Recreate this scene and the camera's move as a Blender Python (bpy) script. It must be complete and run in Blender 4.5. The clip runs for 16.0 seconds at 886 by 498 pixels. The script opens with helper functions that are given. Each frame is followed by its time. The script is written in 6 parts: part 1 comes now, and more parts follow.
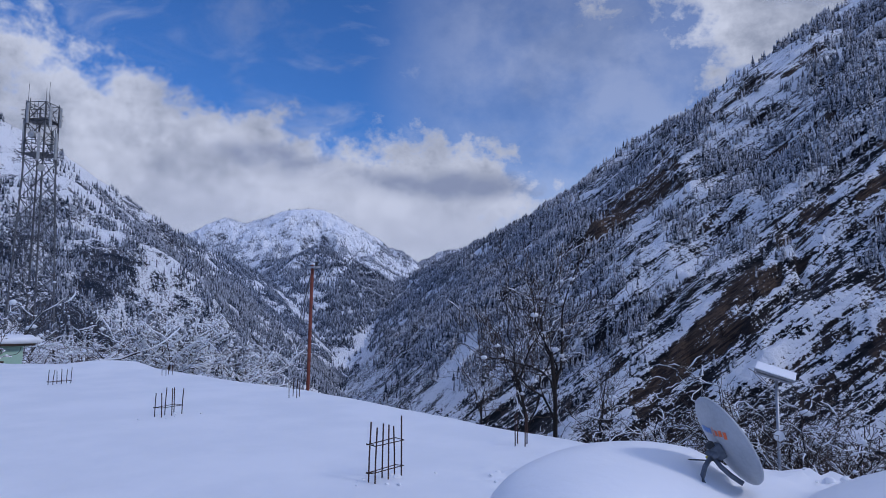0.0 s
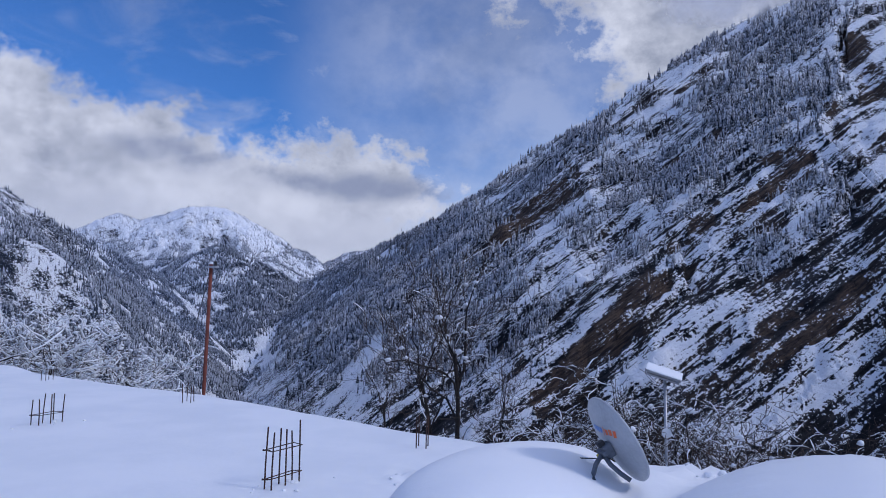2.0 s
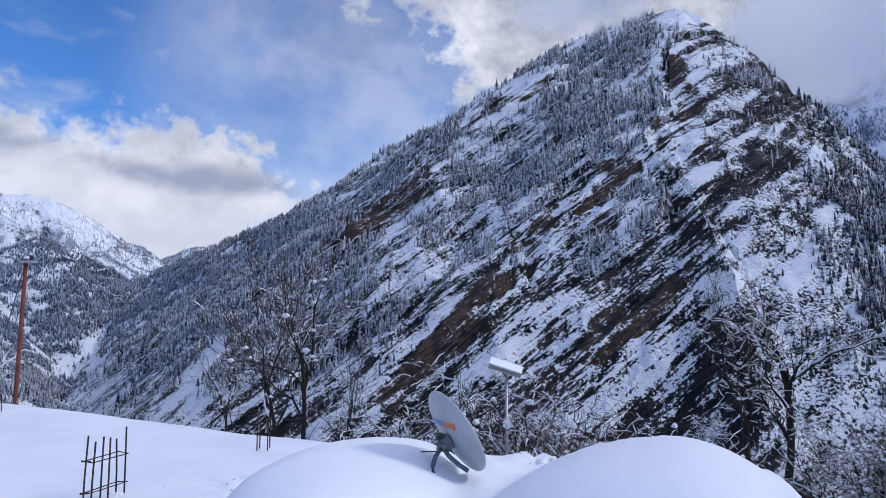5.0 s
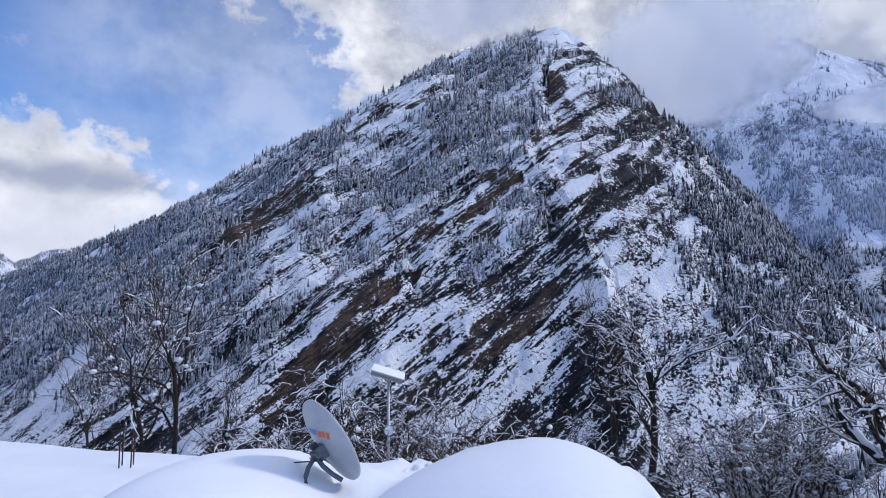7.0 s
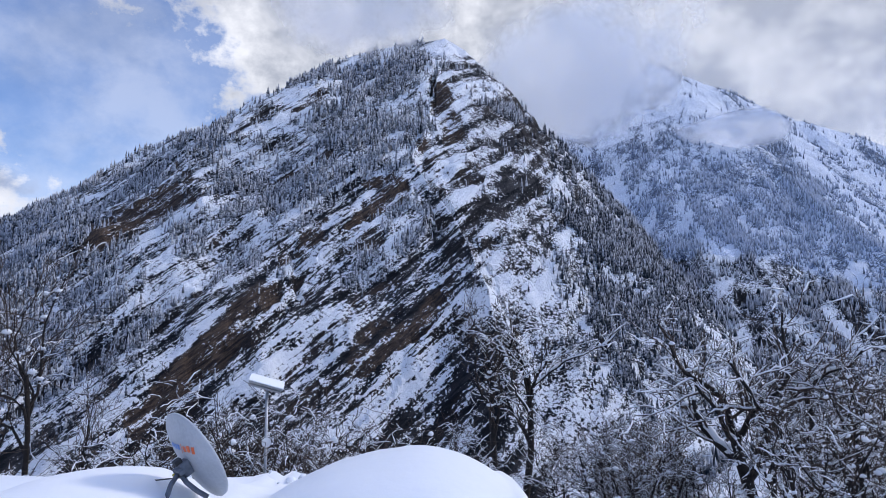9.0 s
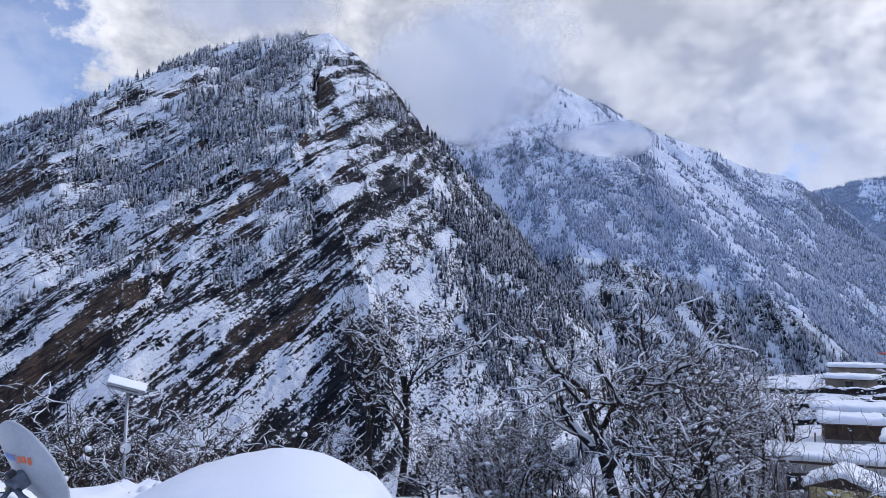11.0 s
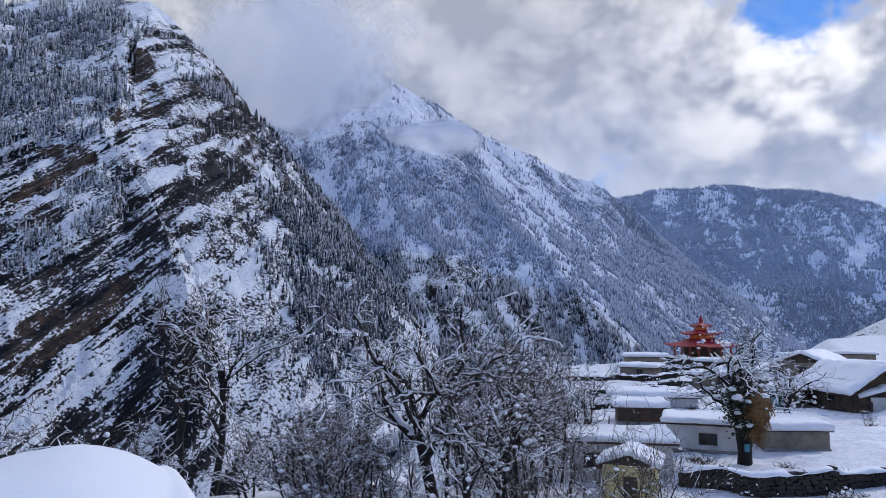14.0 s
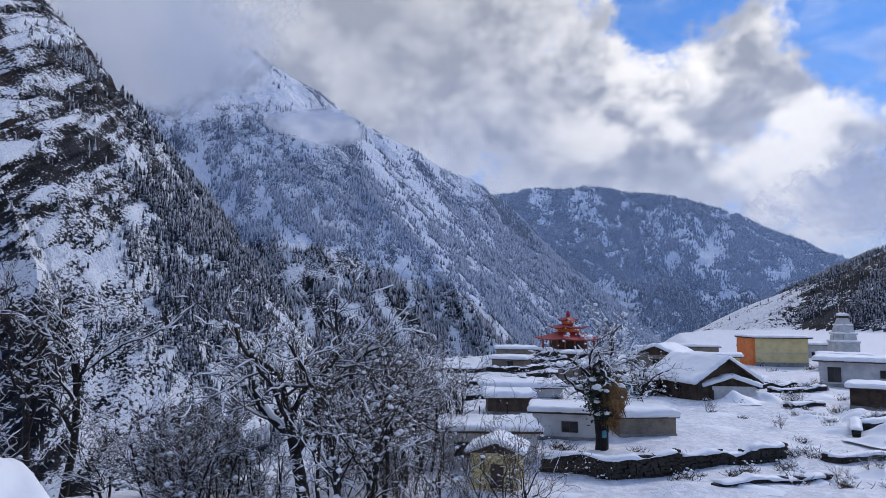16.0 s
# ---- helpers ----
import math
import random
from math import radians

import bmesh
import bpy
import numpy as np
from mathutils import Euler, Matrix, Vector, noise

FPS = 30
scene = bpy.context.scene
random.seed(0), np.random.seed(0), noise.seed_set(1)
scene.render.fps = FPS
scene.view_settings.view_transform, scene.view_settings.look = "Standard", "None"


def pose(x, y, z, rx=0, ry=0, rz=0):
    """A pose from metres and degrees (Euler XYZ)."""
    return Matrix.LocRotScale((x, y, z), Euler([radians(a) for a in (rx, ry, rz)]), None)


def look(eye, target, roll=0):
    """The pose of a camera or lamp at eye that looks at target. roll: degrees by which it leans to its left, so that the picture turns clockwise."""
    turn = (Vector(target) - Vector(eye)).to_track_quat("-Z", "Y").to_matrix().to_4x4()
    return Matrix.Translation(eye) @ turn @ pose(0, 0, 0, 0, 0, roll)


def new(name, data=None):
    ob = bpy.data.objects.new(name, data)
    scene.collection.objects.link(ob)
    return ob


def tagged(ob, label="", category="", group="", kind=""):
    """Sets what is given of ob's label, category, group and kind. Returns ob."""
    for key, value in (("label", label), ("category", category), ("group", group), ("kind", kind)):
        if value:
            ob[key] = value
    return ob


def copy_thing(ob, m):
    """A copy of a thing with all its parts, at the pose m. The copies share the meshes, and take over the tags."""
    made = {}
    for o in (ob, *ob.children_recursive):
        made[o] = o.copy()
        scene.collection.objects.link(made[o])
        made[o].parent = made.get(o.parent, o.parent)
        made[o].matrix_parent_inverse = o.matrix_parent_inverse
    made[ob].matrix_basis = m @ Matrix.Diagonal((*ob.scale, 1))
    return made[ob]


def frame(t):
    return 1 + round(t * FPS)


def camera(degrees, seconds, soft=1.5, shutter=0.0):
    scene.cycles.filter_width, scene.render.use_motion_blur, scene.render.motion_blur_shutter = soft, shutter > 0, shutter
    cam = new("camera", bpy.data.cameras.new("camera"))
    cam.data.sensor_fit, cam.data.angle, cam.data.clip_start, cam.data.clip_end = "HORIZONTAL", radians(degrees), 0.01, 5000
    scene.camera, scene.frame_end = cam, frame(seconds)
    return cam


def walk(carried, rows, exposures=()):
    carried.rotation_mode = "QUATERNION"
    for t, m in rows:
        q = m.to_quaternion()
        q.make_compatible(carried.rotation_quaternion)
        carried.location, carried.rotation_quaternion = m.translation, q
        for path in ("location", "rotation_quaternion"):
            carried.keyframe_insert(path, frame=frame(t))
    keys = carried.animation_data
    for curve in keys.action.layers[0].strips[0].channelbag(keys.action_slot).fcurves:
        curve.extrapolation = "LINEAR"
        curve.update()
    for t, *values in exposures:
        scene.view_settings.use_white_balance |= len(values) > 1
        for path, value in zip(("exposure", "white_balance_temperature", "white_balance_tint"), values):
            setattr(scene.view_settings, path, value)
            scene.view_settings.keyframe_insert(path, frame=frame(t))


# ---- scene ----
cam = camera(66.13, 16.0, soft=0.5)
PATH = [
    (0.0, look((-0.081, -0.021, 1.608), (-6.0412, 7.9519, 2.5636), 0.34)),
    (0.5, look((-0.079, -0.010, 1.607), (-5.7427, 8.1728, 2.5866), 0.40)),
    (1.0, look((-0.077, 0.000, 1.607), (-5.4661, 8.3657, 2.5958), 0.46)),
    (1.5, look((-0.075, 0.008, 1.608), (-5.1685, 8.5557, 2.6037), 0.60)),
    (2.0, look((-0.072, 0.013, 1.608), (-4.8798, 8.7240, 2.6071), 0.60)),
    (2.5, look((-0.066, 0.021, 1.606), (-4.5715, 8.8922, 2.6098), 0.65)),
    (3.0, look((-0.056, 0.045, 1.601), (-4.2605, 9.0638, 2.5926), 0.49)),
    (5.5, look((-0.045, 0.078, 1.593), (-2.4343, 9.7371, 2.5911), 0.01)),
    (6.0, look((-0.034, 0.096, 1.590), (-2.0071, 9.8464, 2.6119), -0.07)),
    (6.5, look((-0.023, 0.092, 1.593), (-1.5891, 9.9134, 2.6370), -0.08)),
    (7.0, look((-0.011, 0.081, 1.597), (-1.1516, 9.9576, 2.6663), -0.23)),
    (7.5, look((0.001, 0.075, 1.600), (-0.6963, 9.9870, 2.7206), -0.34)),
    (8.0, look((0.010, 0.078, 1.600), (-0.2678, 10.0078, 2.7526), -0.37)),
    (8.5, look((0.015, 0.091, 1.598), (0.1443, 10.0214, 2.7648), -0.33)),
    (9.0, look((0.025, 0.103, 1.598), (0.5645, 10.0199, 2.7682), -0.38)),
    (11.5, look((0.092, 0.100, 1.607), (2.7853, 9.6649, 2.7282), -0.19)),
    (12.0, look((0.107, 0.084, 1.609), (3.2057, 9.5277, 2.7104), -0.11)),
    (12.5, look((0.119, 0.057, 1.606), (3.6070, 9.3643, 2.7009), -0.11)),
    (13.0, look((0.126, 0.018, 1.601), (3.9836, 9.1827, 2.6644), -0.10)),
    (13.5, look((0.126, -0.030, 1.599), (4.3720, 8.9645, 2.6357), -0.06)),
    (14.0, look((0.122, -0.086, 1.600), (4.7367, 8.7254, 2.6282), -0.08)),
    (14.5, look((0.113, -0.146, 1.603), (5.1010, 8.4627, 2.6093), 0.00)),
    (15.0, look((0.103, -0.205, 1.604), (5.4673, 8.1759, 2.5943), 0.18)),
    (15.5, look((0.095, -0.263, 1.601), (5.8264, 7.8755, 2.5601), 0.35)),
    (16.0, look((0.089, -0.317, 1.594), (6.1944, 7.5479, 2.5216), 0.50)),
]
walk(cam, PATH, [(0.0, -0.24, 5850, 14), (3.0, 0.05, 6100, 14), (5.5, 0.31, 6400, 11), (9.0, 0.46, 6560, 10), (12.5, 0.36, 6520, 10), (16.0, 0.11, 6580, 10)])

# ---- world and sun ----
SUN_AZ, SUN_EL = 84.0, 36.0      # degrees to the right of +y, degrees above the horizon


def compass(az, el):
    a, e = radians(az), radians(el)
    return Vector((math.sin(a) * math.cos(e), math.cos(a) * math.cos(e), math.sin(e)))


class Nodes:
    """Short hand for building node trees."""

    def __init__(self, tree):
        self.tree = tree
        tree.nodes.clear()

    def add(self, kind):
        return self.tree.nodes.new(kind)

    def attribute(self, name):
        node = self.add("ShaderNodeAttribute")
        node.attribute_name = name
        return node.outputs["Fac"]

    def feed(self, socket, value):
        if isinstance(value, bpy.types.NodeSocket):
            self.tree.links.new(value, socket)
        elif isinstance(value, tuple) and len(value) == 3 and socket.type == "RGBA":
            socket.default_value = (*value, 1)
        else:
            socket.default_value = value

    def math(self, op, a, b=0.0, clamp=False):
        n = self.add("ShaderNodeMath")
        n.operation, n.use_clamp = op, clamp
        self.feed(n.inputs[0], a)
        self.feed(n.inputs[1], b)
        return n.outputs[0]

    def ramp(self, v, lo, hi, a=0.0, b=1.0):
        n = self.add("ShaderNodeMapRange")
        n.interpolation_type = "SMOOTHSTEP"
        for k, val in zip(("Value", "From Min", "From Max", "To Min", "To Max"), (v, lo, hi, a, b)):
            self.feed(n.inputs[k], val)
        return n.outputs[0]

    def mix(self, f, a, b):
        n = self.add("ShaderNodeMix")
        n.data_type = "RGBA"
        self.feed(n.inputs[0], f)
        self.feed(n.inputs[6], a)
        self.feed(n.inputs[7], b)
        return n.outputs[2]

    def noise(self, vec, scale, detail=4.0, rough=0.55, distort=0.0, out="Fac"):
        n = self.add("ShaderNodeTexNoise")
        if vec is not None:
            self.feed(n.inputs["Vector"], vec)
        for k, val in (("Scale", scale), ("Detail", detail), ("Roughness", rough), ("Distortion", distort)):
            self.feed(n.inputs[k], val)
        return n.outputs[out]

    def stretch(self, vec, scale, turn=(0, 0, 0), shift=(0, 0, 0)):
        n = self.add("ShaderNodeMapping")
        self.feed(n.inputs["Vector"], vec)
        n.inputs["Scale"].default_value = scale
        n.inputs["Rotation"].default_value = [radians(a) for a in turn]
        n.inputs["Location"].default_value = shift
        return n.outputs[0]

    def dot(self, vec, way):
        n = self.add("ShaderNodeVectorMath")
        n.operation = "DOT_PRODUCT"
        self.feed(n.inputs[0], vec)
        n.inputs[1].default_value = way
        return n.outputs["Value"]


def make_sky():
    world = bpy.data.worlds.new("sky")
    scene.world = world
    world.use_nodes = True
    n = Nodes(world.node_tree)
    way = n.add("ShaderNodeTexCoord").outputs["Generated"]
    sky = n.add("ShaderNodeTexSky")
    sky.sky_type, sky.sun_disc, sky.sun_elevation, sky.sun_rotation = "NISHITA", False, radians(SUN_EL), radians(SUN_AZ)
    sky.altitude, sky.air_density, sky.dust_density, sky.ozone_density = 2700.0, 1.3, 0.6, 2.5
    sep = n.add("ShaderNodeSeparateXYZ")
    n.feed(sep.inputs[0], way)
    high = sep.outputs["Z"]
    # cloud cover: billows at three scales, a little flattened
    flat = n.stretch(way, (1.0, 1.0, 1.25))
    big = n.noise(flat, 3.4, 3.0, 0.5, 0.1)
    mid = n.noise(flat, 9.0, 9.0, 0.58, 0.05)
    fine = n.noise(flat, 26.0, 7.0, 0.6, 0.05)
    wisps = n.noise(n.stretch(way, (2.0, 2.0, 4.5), (0, 24, 10)), 3.4, 6.0, 0.6, 0.7)
    cover = n.math("ADD", n.math("MULTIPLY", big, 0.5), n.math("MULTIPLY", mid, 0.5))
    cover = n.math("ADD", cover, n.math("MULTIPLY", n.math("SUBTRACT", fine, 0.5), 0.75))
    # the bank of grey cloud over the great face and on to the right; open blue up the valley
    for az, el, wide, gain in CLOUDS:
        near = n.ramp(n.dot(way, compass(az, el)), math.cos(radians(wide)), 1.0, 0.0, gain)
        cover = n.math("ADD", cover, near)
    mask = n.ramp(cover, 0.43, 0.71)
    veil = n.math("MULTIPLY", n.ramp(wisps, 0.44, 0.85), 0.5)
    mask = n.math("MAXIMUM", mask, veil)
    thin = n.ramp(n.dot(way, compass(-22, 19)), 0.93, 1.0, 0.0, 0.38)
    mask = n.math("MAXIMUM", mask, n.math("MULTIPLY", thin, n.ramp(mid, 0.3, 0.6, 0.6, 1.1)))
    # thin edges glow white, thick bellies are grey
    deep = n.noise(n.stretch(way, (1.0, 1.0, 1.35), (0, 0, 0), (3.1, 0.4, 1.7)), 7.0, 10.0, 0.55, 0.08)
    belly = n.math("ADD", n.ramp(cover, 0.56, 1.10, 0.0, 0.55), n.ramp(deep, 0.36, 0.66, -0.10, 0.66))
    belly = n.math("ADD", belly, n.math("MULTIPLY", n.math("SUBTRACT", fine, 0.5), 0.8))
    belly = n.math("MULTIPLY", belly, n.ramp(high, 0.1, 0.3, 0.75, 1.0), True)
    cloud = n.mix(belly, (0.70, 0.72, 0.79), (0.34, 0.37, 0.45))
    bright = n.ramp(n.dot(way, compass(65, 15)), 0.93, 1.0, 0.0, 0.95)
    cloud = n.mix(n.math("MULTIPLY", bright, n.ramp(deep, 0.58, 0.42, 0.0, 1.0)), cloud, (1.12, 1.10, 1.08))
    # a dark flat streak below the billows up the valley
    streak = None
    for az, el in STREAK:
        v = compass(az, el)
        far = n.add("ShaderNodeVectorMath")
        far.operation = "DISTANCE"
        n.feed(far.inputs[0], n.stretch(way, (1, 1, 3.4)))
        far.inputs[1].default_value = (v.x, v.y, v.z * 3.4)
        one = n.ramp(n.math("ADD", far.outputs["Value"], n.math("MULTIPLY", n.math("SUBTRACT", fine, 0.5), 0.12)), 0.02, 0.09, 1.0, 0.0)
        streak = one if streak is None else n.math("MAXIMUM", streak, one)
    streak = n.math("MULTIPLY", streak, n.ramp(deep, 0.3, 0.55, 0.25, 0.9))
    blue = n.add("ShaderNodeMix")
    blue.data_type, blue.blend_type = "RGBA", "MULTIPLY"
    n.feed(blue.inputs[0], 1.0)
    n.feed(blue.inputs[6], sky.outputs[0])
    n.feed(blue.inputs[7], SKY_GAIN)
    col = n.mix(mask, blue.outputs[2], cloud)
    haze = n.ramp(high, 0.05, 0.24, 0.75, 0.0)
    col = n.mix(haze, col, (0.60, 0.63, 0.74))
    col = n.mix(streak, col, (0.27, 0.31, 0.43))
    # the unseen sky overhead is raised in strength, to put more light on the snow
    lift = n.ramp(high, 0.52, 0.85, 1.0, 1.75)
    back = n.add("ShaderNodeBackground")
    n.feed(back.inputs["Color"], col)
    n.feed(back.inputs["Strength"], lift)
    n.feed(n.add("ShaderNodeOutputWorld").inputs["Surface"], back.outputs[0])


SKY_GAIN = (0.046, 0.080, 0.125)
# azimuth, elevation, reach and gain of the large banks of cloud (negative: open sky)
CLOUDS = ((10, 36, 40, 0.40), (24, 22, 20, 0.30), (44, 20, 18, 0.16), (-66, 13, 14, 0.22), (-56, 13.5, 10, 0.18), (-47, 13.5, 8, 0.13), (-36, 8.0, 12, 0.10), (-26, 32, 12, 0.18),
          (-45, 25, 18, -0.42), (-62, 28, 14, -0.32), (-25, 19, 12, -0.20), (57, 24.5, 6, -0.22), (70.5, 20.5, 6.5, -0.36), (64, 31, 10, -0.2), (62.5, 21, 7, 0.14), (62, 12, 13, 0.3), (51, 13, 9, 0.2), (-51, 10.5, 9, 0.24), (-40, 9, 10, 0.24))
STREAK = ((-52, 12.9), (-48.5, 11.9), (-44.5, 11.2), (-40.5, 10.9), (-36.5, 10.8), (-32.8, 10.6))
make_sky()

sun = new("sun", bpy.data.lights.new("sun", "SUN"))
sun.data.energy, sun.data.angle, sun.data.color = 1.2, radians(10), (1.0, 0.94, 0.86)
sun.matrix_world = look(compass(SUN_AZ, SUN_EL) * 100, (0, 0, 0))

# ---- materials ----
def material(name, build, rough=0.8, metal=0.0, spec=0.4):
    m = bpy.data.materials.new(name)
    m.use_nodes = True
    n = Nodes(m.node_tree)
    b = n.add("ShaderNodeBsdfPrincipled")
    b.inputs["Roughness"].default_value, b.inputs["Metallic"].default_value = rough, metal
    b.inputs["Specular IOR Level"].default_value = spec
    n.feed(n.add("ShaderNodeOutputMaterial").inputs["Surface"], b.outputs[0])
    build(n, b)
    return m


def bump(n, b, height, strength=0.4, distance=0.02):
    k = n.add("ShaderNodeBump")
    k.inputs["Strength"].default_value, k.inputs["Distance"].default_value = strength, distance
    n.feed(k.inputs["Height"], height)
    n.feed(b.inputs["Normal"], k.outputs[0])


def place(n):
    return n.add("ShaderNodeTexCoord").outputs["Object"]


def world_place(n):
    return n.add("ShaderNodeNewGeometry").outputs["Position"]


def two_tone(dark, light, scale, fine=None, rough=0.8, metal=0.0, relief=0.01, speck=None):
    """A surface that varies at two scales between two colours, with fine relief."""
    def build(n, b):
        p = place(n)
        a = n.noise(p, scale, 5)
        f = n.noise(p, fine or scale * 9, 4)
        rnd = n.add("ShaderNodeObjectInfo").outputs["Random"]
        v = n.math("ADD", n.math("MULTIPLY", a, 0.65), n.math("MULTIPLY", f, 0.3))
        v = n.math("ADD", v, n.math("MULTIPLY", rnd, 0.12))
        col = n.mix(n.ramp(v, 0.34, 0.72), dark, light)
        if speck:
            col = n.mix(n.ramp(n.noise(p, scale * 3.3, 6, 0.7), 0.6, 0.68), col, speck)
        n.feed(b.inputs["Base Color"], col)
        bump(n, b, f, 0.5, relief)
    return material, build, rough, metal


def surface(name, *args, **kw):
    maker, build, rough, metal = two_tone(*args, **kw)
    return maker(name, build, rough, metal)


def snow_build(n, b):
    p = world_place(n)
    a = n.noise(p, 0.7, 5)
    f = n.noise(p, 14.0, 5, 0.6)
    col = n.mix(n.ramp(a, 0.35, 0.65), (0.83, 0.85, 0.88), (0.90, 0.91, 0.93))
    n.feed(b.inputs["Base Color"], col)
    h = n.math("ADD", n.math("MULTIPLY", a, 1.0), n.math("MULTIPLY", f, 0.12))
    bump(n, b, h, 0.35, 0.06)


SNOW = material("snow", snow_build, 0.55, 0.0, 0.3)


def field_snow_build(n, b):
    """Trodden and wind-packed snow of the village ground: small lumps, tracks and crusts."""
    p = world_place(n)
    a, m, f = n.noise(p, 0.35, 5), n.noise(p, 1.6, 6, 0.62), n.noise(p, 6.0, 5, 0.65)
    col = n.mix(n.ramp(m, 0.35, 0.65), (0.68, 0.70, 0.75), (0.86, 0.87, 0.90))
    n.feed(b.inputs["Base Color"], col)
    h = n.math("ADD", n.math("ADD", n.math("MULTIPLY", a, 1.2), n.math("MULTIPLY", m, 0.55)), n.math("MULTIPLY", f, 0.16))
    bump(n, b, h, 0.75, 0.55)


FIELD_SNOW = material("field_snow", field_snow_build, 0.6, 0.0, 0.3)


def land_build(n, b):
    """Mountain ground: snow over dark and rusty rock, with scrub showing through; 'snow' and 'rust' lie on the ground itself."""
    p = world_place(n)
    lay, rust, bedding = n.attribute("snow"), n.attribute("rust"), n.attribute("bedding")
    bed = n.stretch(p, (1, 1, 1), (0, 40.5, 0))
    grain = n.noise(n.stretch(bed, (0.013, 0.014, 0.105)), 1.0, 6, 0.62, 0.35)
    strokes = n.noise(n.stretch(bed, (0.050, 0.06, 0.36)), 1.0, 5, 0.66, 0.8)
    a = n.noise(p, 0.045, 6, 0.65)
    f = n.noise(p, 0.30, 5, 0.7, 0.6)
    lumps = n.noise(p, 0.012, 4, 0.6)

    def weigh(noise_value, w):
        return n.math("MULTIPLY", n.math("SUBTRACT", noise_value, 0.5), w)
    k = n.math("ADD", weigh(a, 1.1), weigh(f, 2.4))
    k = n.math("ADD", k, n.math("MULTIPLY", n.math("ADD", weigh(grain, 2.3), weigh(strokes, 1.9)), bedding))
    k = n.math("ADD", n.math("ADD", k, 0.06), weigh(lay, 1.1))
    white = n.ramp(k, -0.03, 0.04)
    dark = n.mix(n.ramp(grain, 0.4, 0.6), (0.007, 0.008, 0.011), (0.046, 0.045, 0.049))
    brown = n.mix(n.ramp(strokes, 0.35, 0.65), (0.030, 0.022, 0.019), (0.150, 0.100, 0.068))
    stone = n.mix(n.math("MULTIPLY", rust, n.ramp(lumps, 0.35, 0.6, 0.6, 1.0)), dark, brown)
    snow = n.mix(a, (0.86, 0.87, 0.90), (0.93, 0.94, 0.95))
    n.feed(b.inputs["Base Color"], n.mix(white, stone, snow))
    h = n.math("ADD", n.math("MULTIPLY", a, 0.6), n.math("ADD", n.math("MULTIPLY", f, 0.3), n.math("MULTIPLY", grain, 0.4)))
    bump(n, b, h, 0.9, 9.0)


LAND = material("snowy_rock", land_build, 0.85, 0.0, 0.15)


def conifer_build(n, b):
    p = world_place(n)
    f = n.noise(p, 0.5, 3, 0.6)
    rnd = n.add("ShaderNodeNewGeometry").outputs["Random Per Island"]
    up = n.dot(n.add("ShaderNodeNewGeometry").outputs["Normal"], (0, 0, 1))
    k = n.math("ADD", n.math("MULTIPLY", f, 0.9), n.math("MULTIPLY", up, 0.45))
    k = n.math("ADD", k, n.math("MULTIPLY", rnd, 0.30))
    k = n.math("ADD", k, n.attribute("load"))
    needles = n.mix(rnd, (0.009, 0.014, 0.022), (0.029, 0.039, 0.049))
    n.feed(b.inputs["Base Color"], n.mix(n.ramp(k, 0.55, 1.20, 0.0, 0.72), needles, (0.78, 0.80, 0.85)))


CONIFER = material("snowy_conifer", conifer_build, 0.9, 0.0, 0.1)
BARK = surface("bark", (0.008, 0.007, 0.007), (0.034, 0.027, 0.024), 6.0, 40.0, 0.9, 0.0, 0.01)
TWIG = surface("twig_bark", (0.022, 0.016, 0.014), (0.125, 0.090, 0.070), 6.0, 40.0, 0.9, 0.0, 0.004)
RUST = surface("rusty_steel", (0.03, 0.02, 0.018), (0.09, 0.045, 0.03), 30.0, 160.0, 0.7, 0.5, 0.002)


def cloud_build(n, b):
    """Drifting cloud: lit from all sides, thinning to nothing at its ragged rim."""
    out = [x for x in n.tree.nodes if x.bl_idname == "ShaderNodeOutputMaterial"][0]
    p = world_place(n)
    body = n.attribute("body")
    f = n.noise(p, 0.0042, 7, 0.6, 0.4)
    g = n.noise(p, 0.016, 5, 0.6, 0.3)
    k = n.math("ADD", n.math("MULTIPLY", n.math("SUBTRACT", f, 0.5), 1.7), n.math("MULTIPLY", n.math("SUBTRACT", g, 0.5), 0.7))
    k = n.math("ADD", k, body)
    alpha = n.ramp(k, 0.10, 0.95, 0.0, 0.95)
    d, t, mixed, clear, last = n.add("ShaderNodeBsdfDiffuse"), n.add("ShaderNodeBsdfTranslucent"), n.add("ShaderNodeMixShader"), n.add("ShaderNodeBsdfTransparent"), n.add("ShaderNodeMixShader")
    n.feed(d.inputs["Color"], (0.98, 0.98, 0.99))
    n.feed(t.inputs["Color"], (0.93, 0.93, 0.95))
    n.feed(mixed.inputs[0], 0.5)
    n.feed(mixed.inputs[1], d.outputs[0])
    n.feed(mixed.inputs[2], t.outputs[0])
    n.feed(last.inputs[0], alpha)
    n.feed(last.inputs[1], clear.outputs[0])
    n.feed(last.inputs[2], mixed.outputs[0])
    n.feed(out.inputs["Surface"], last.outputs[0])


CLOUD = material("cloud", cloud_build)

# ---- land: one sheet from the village terrace to the far ranges ----
LATTICE = np.random.RandomState(5).rand(512, 512)


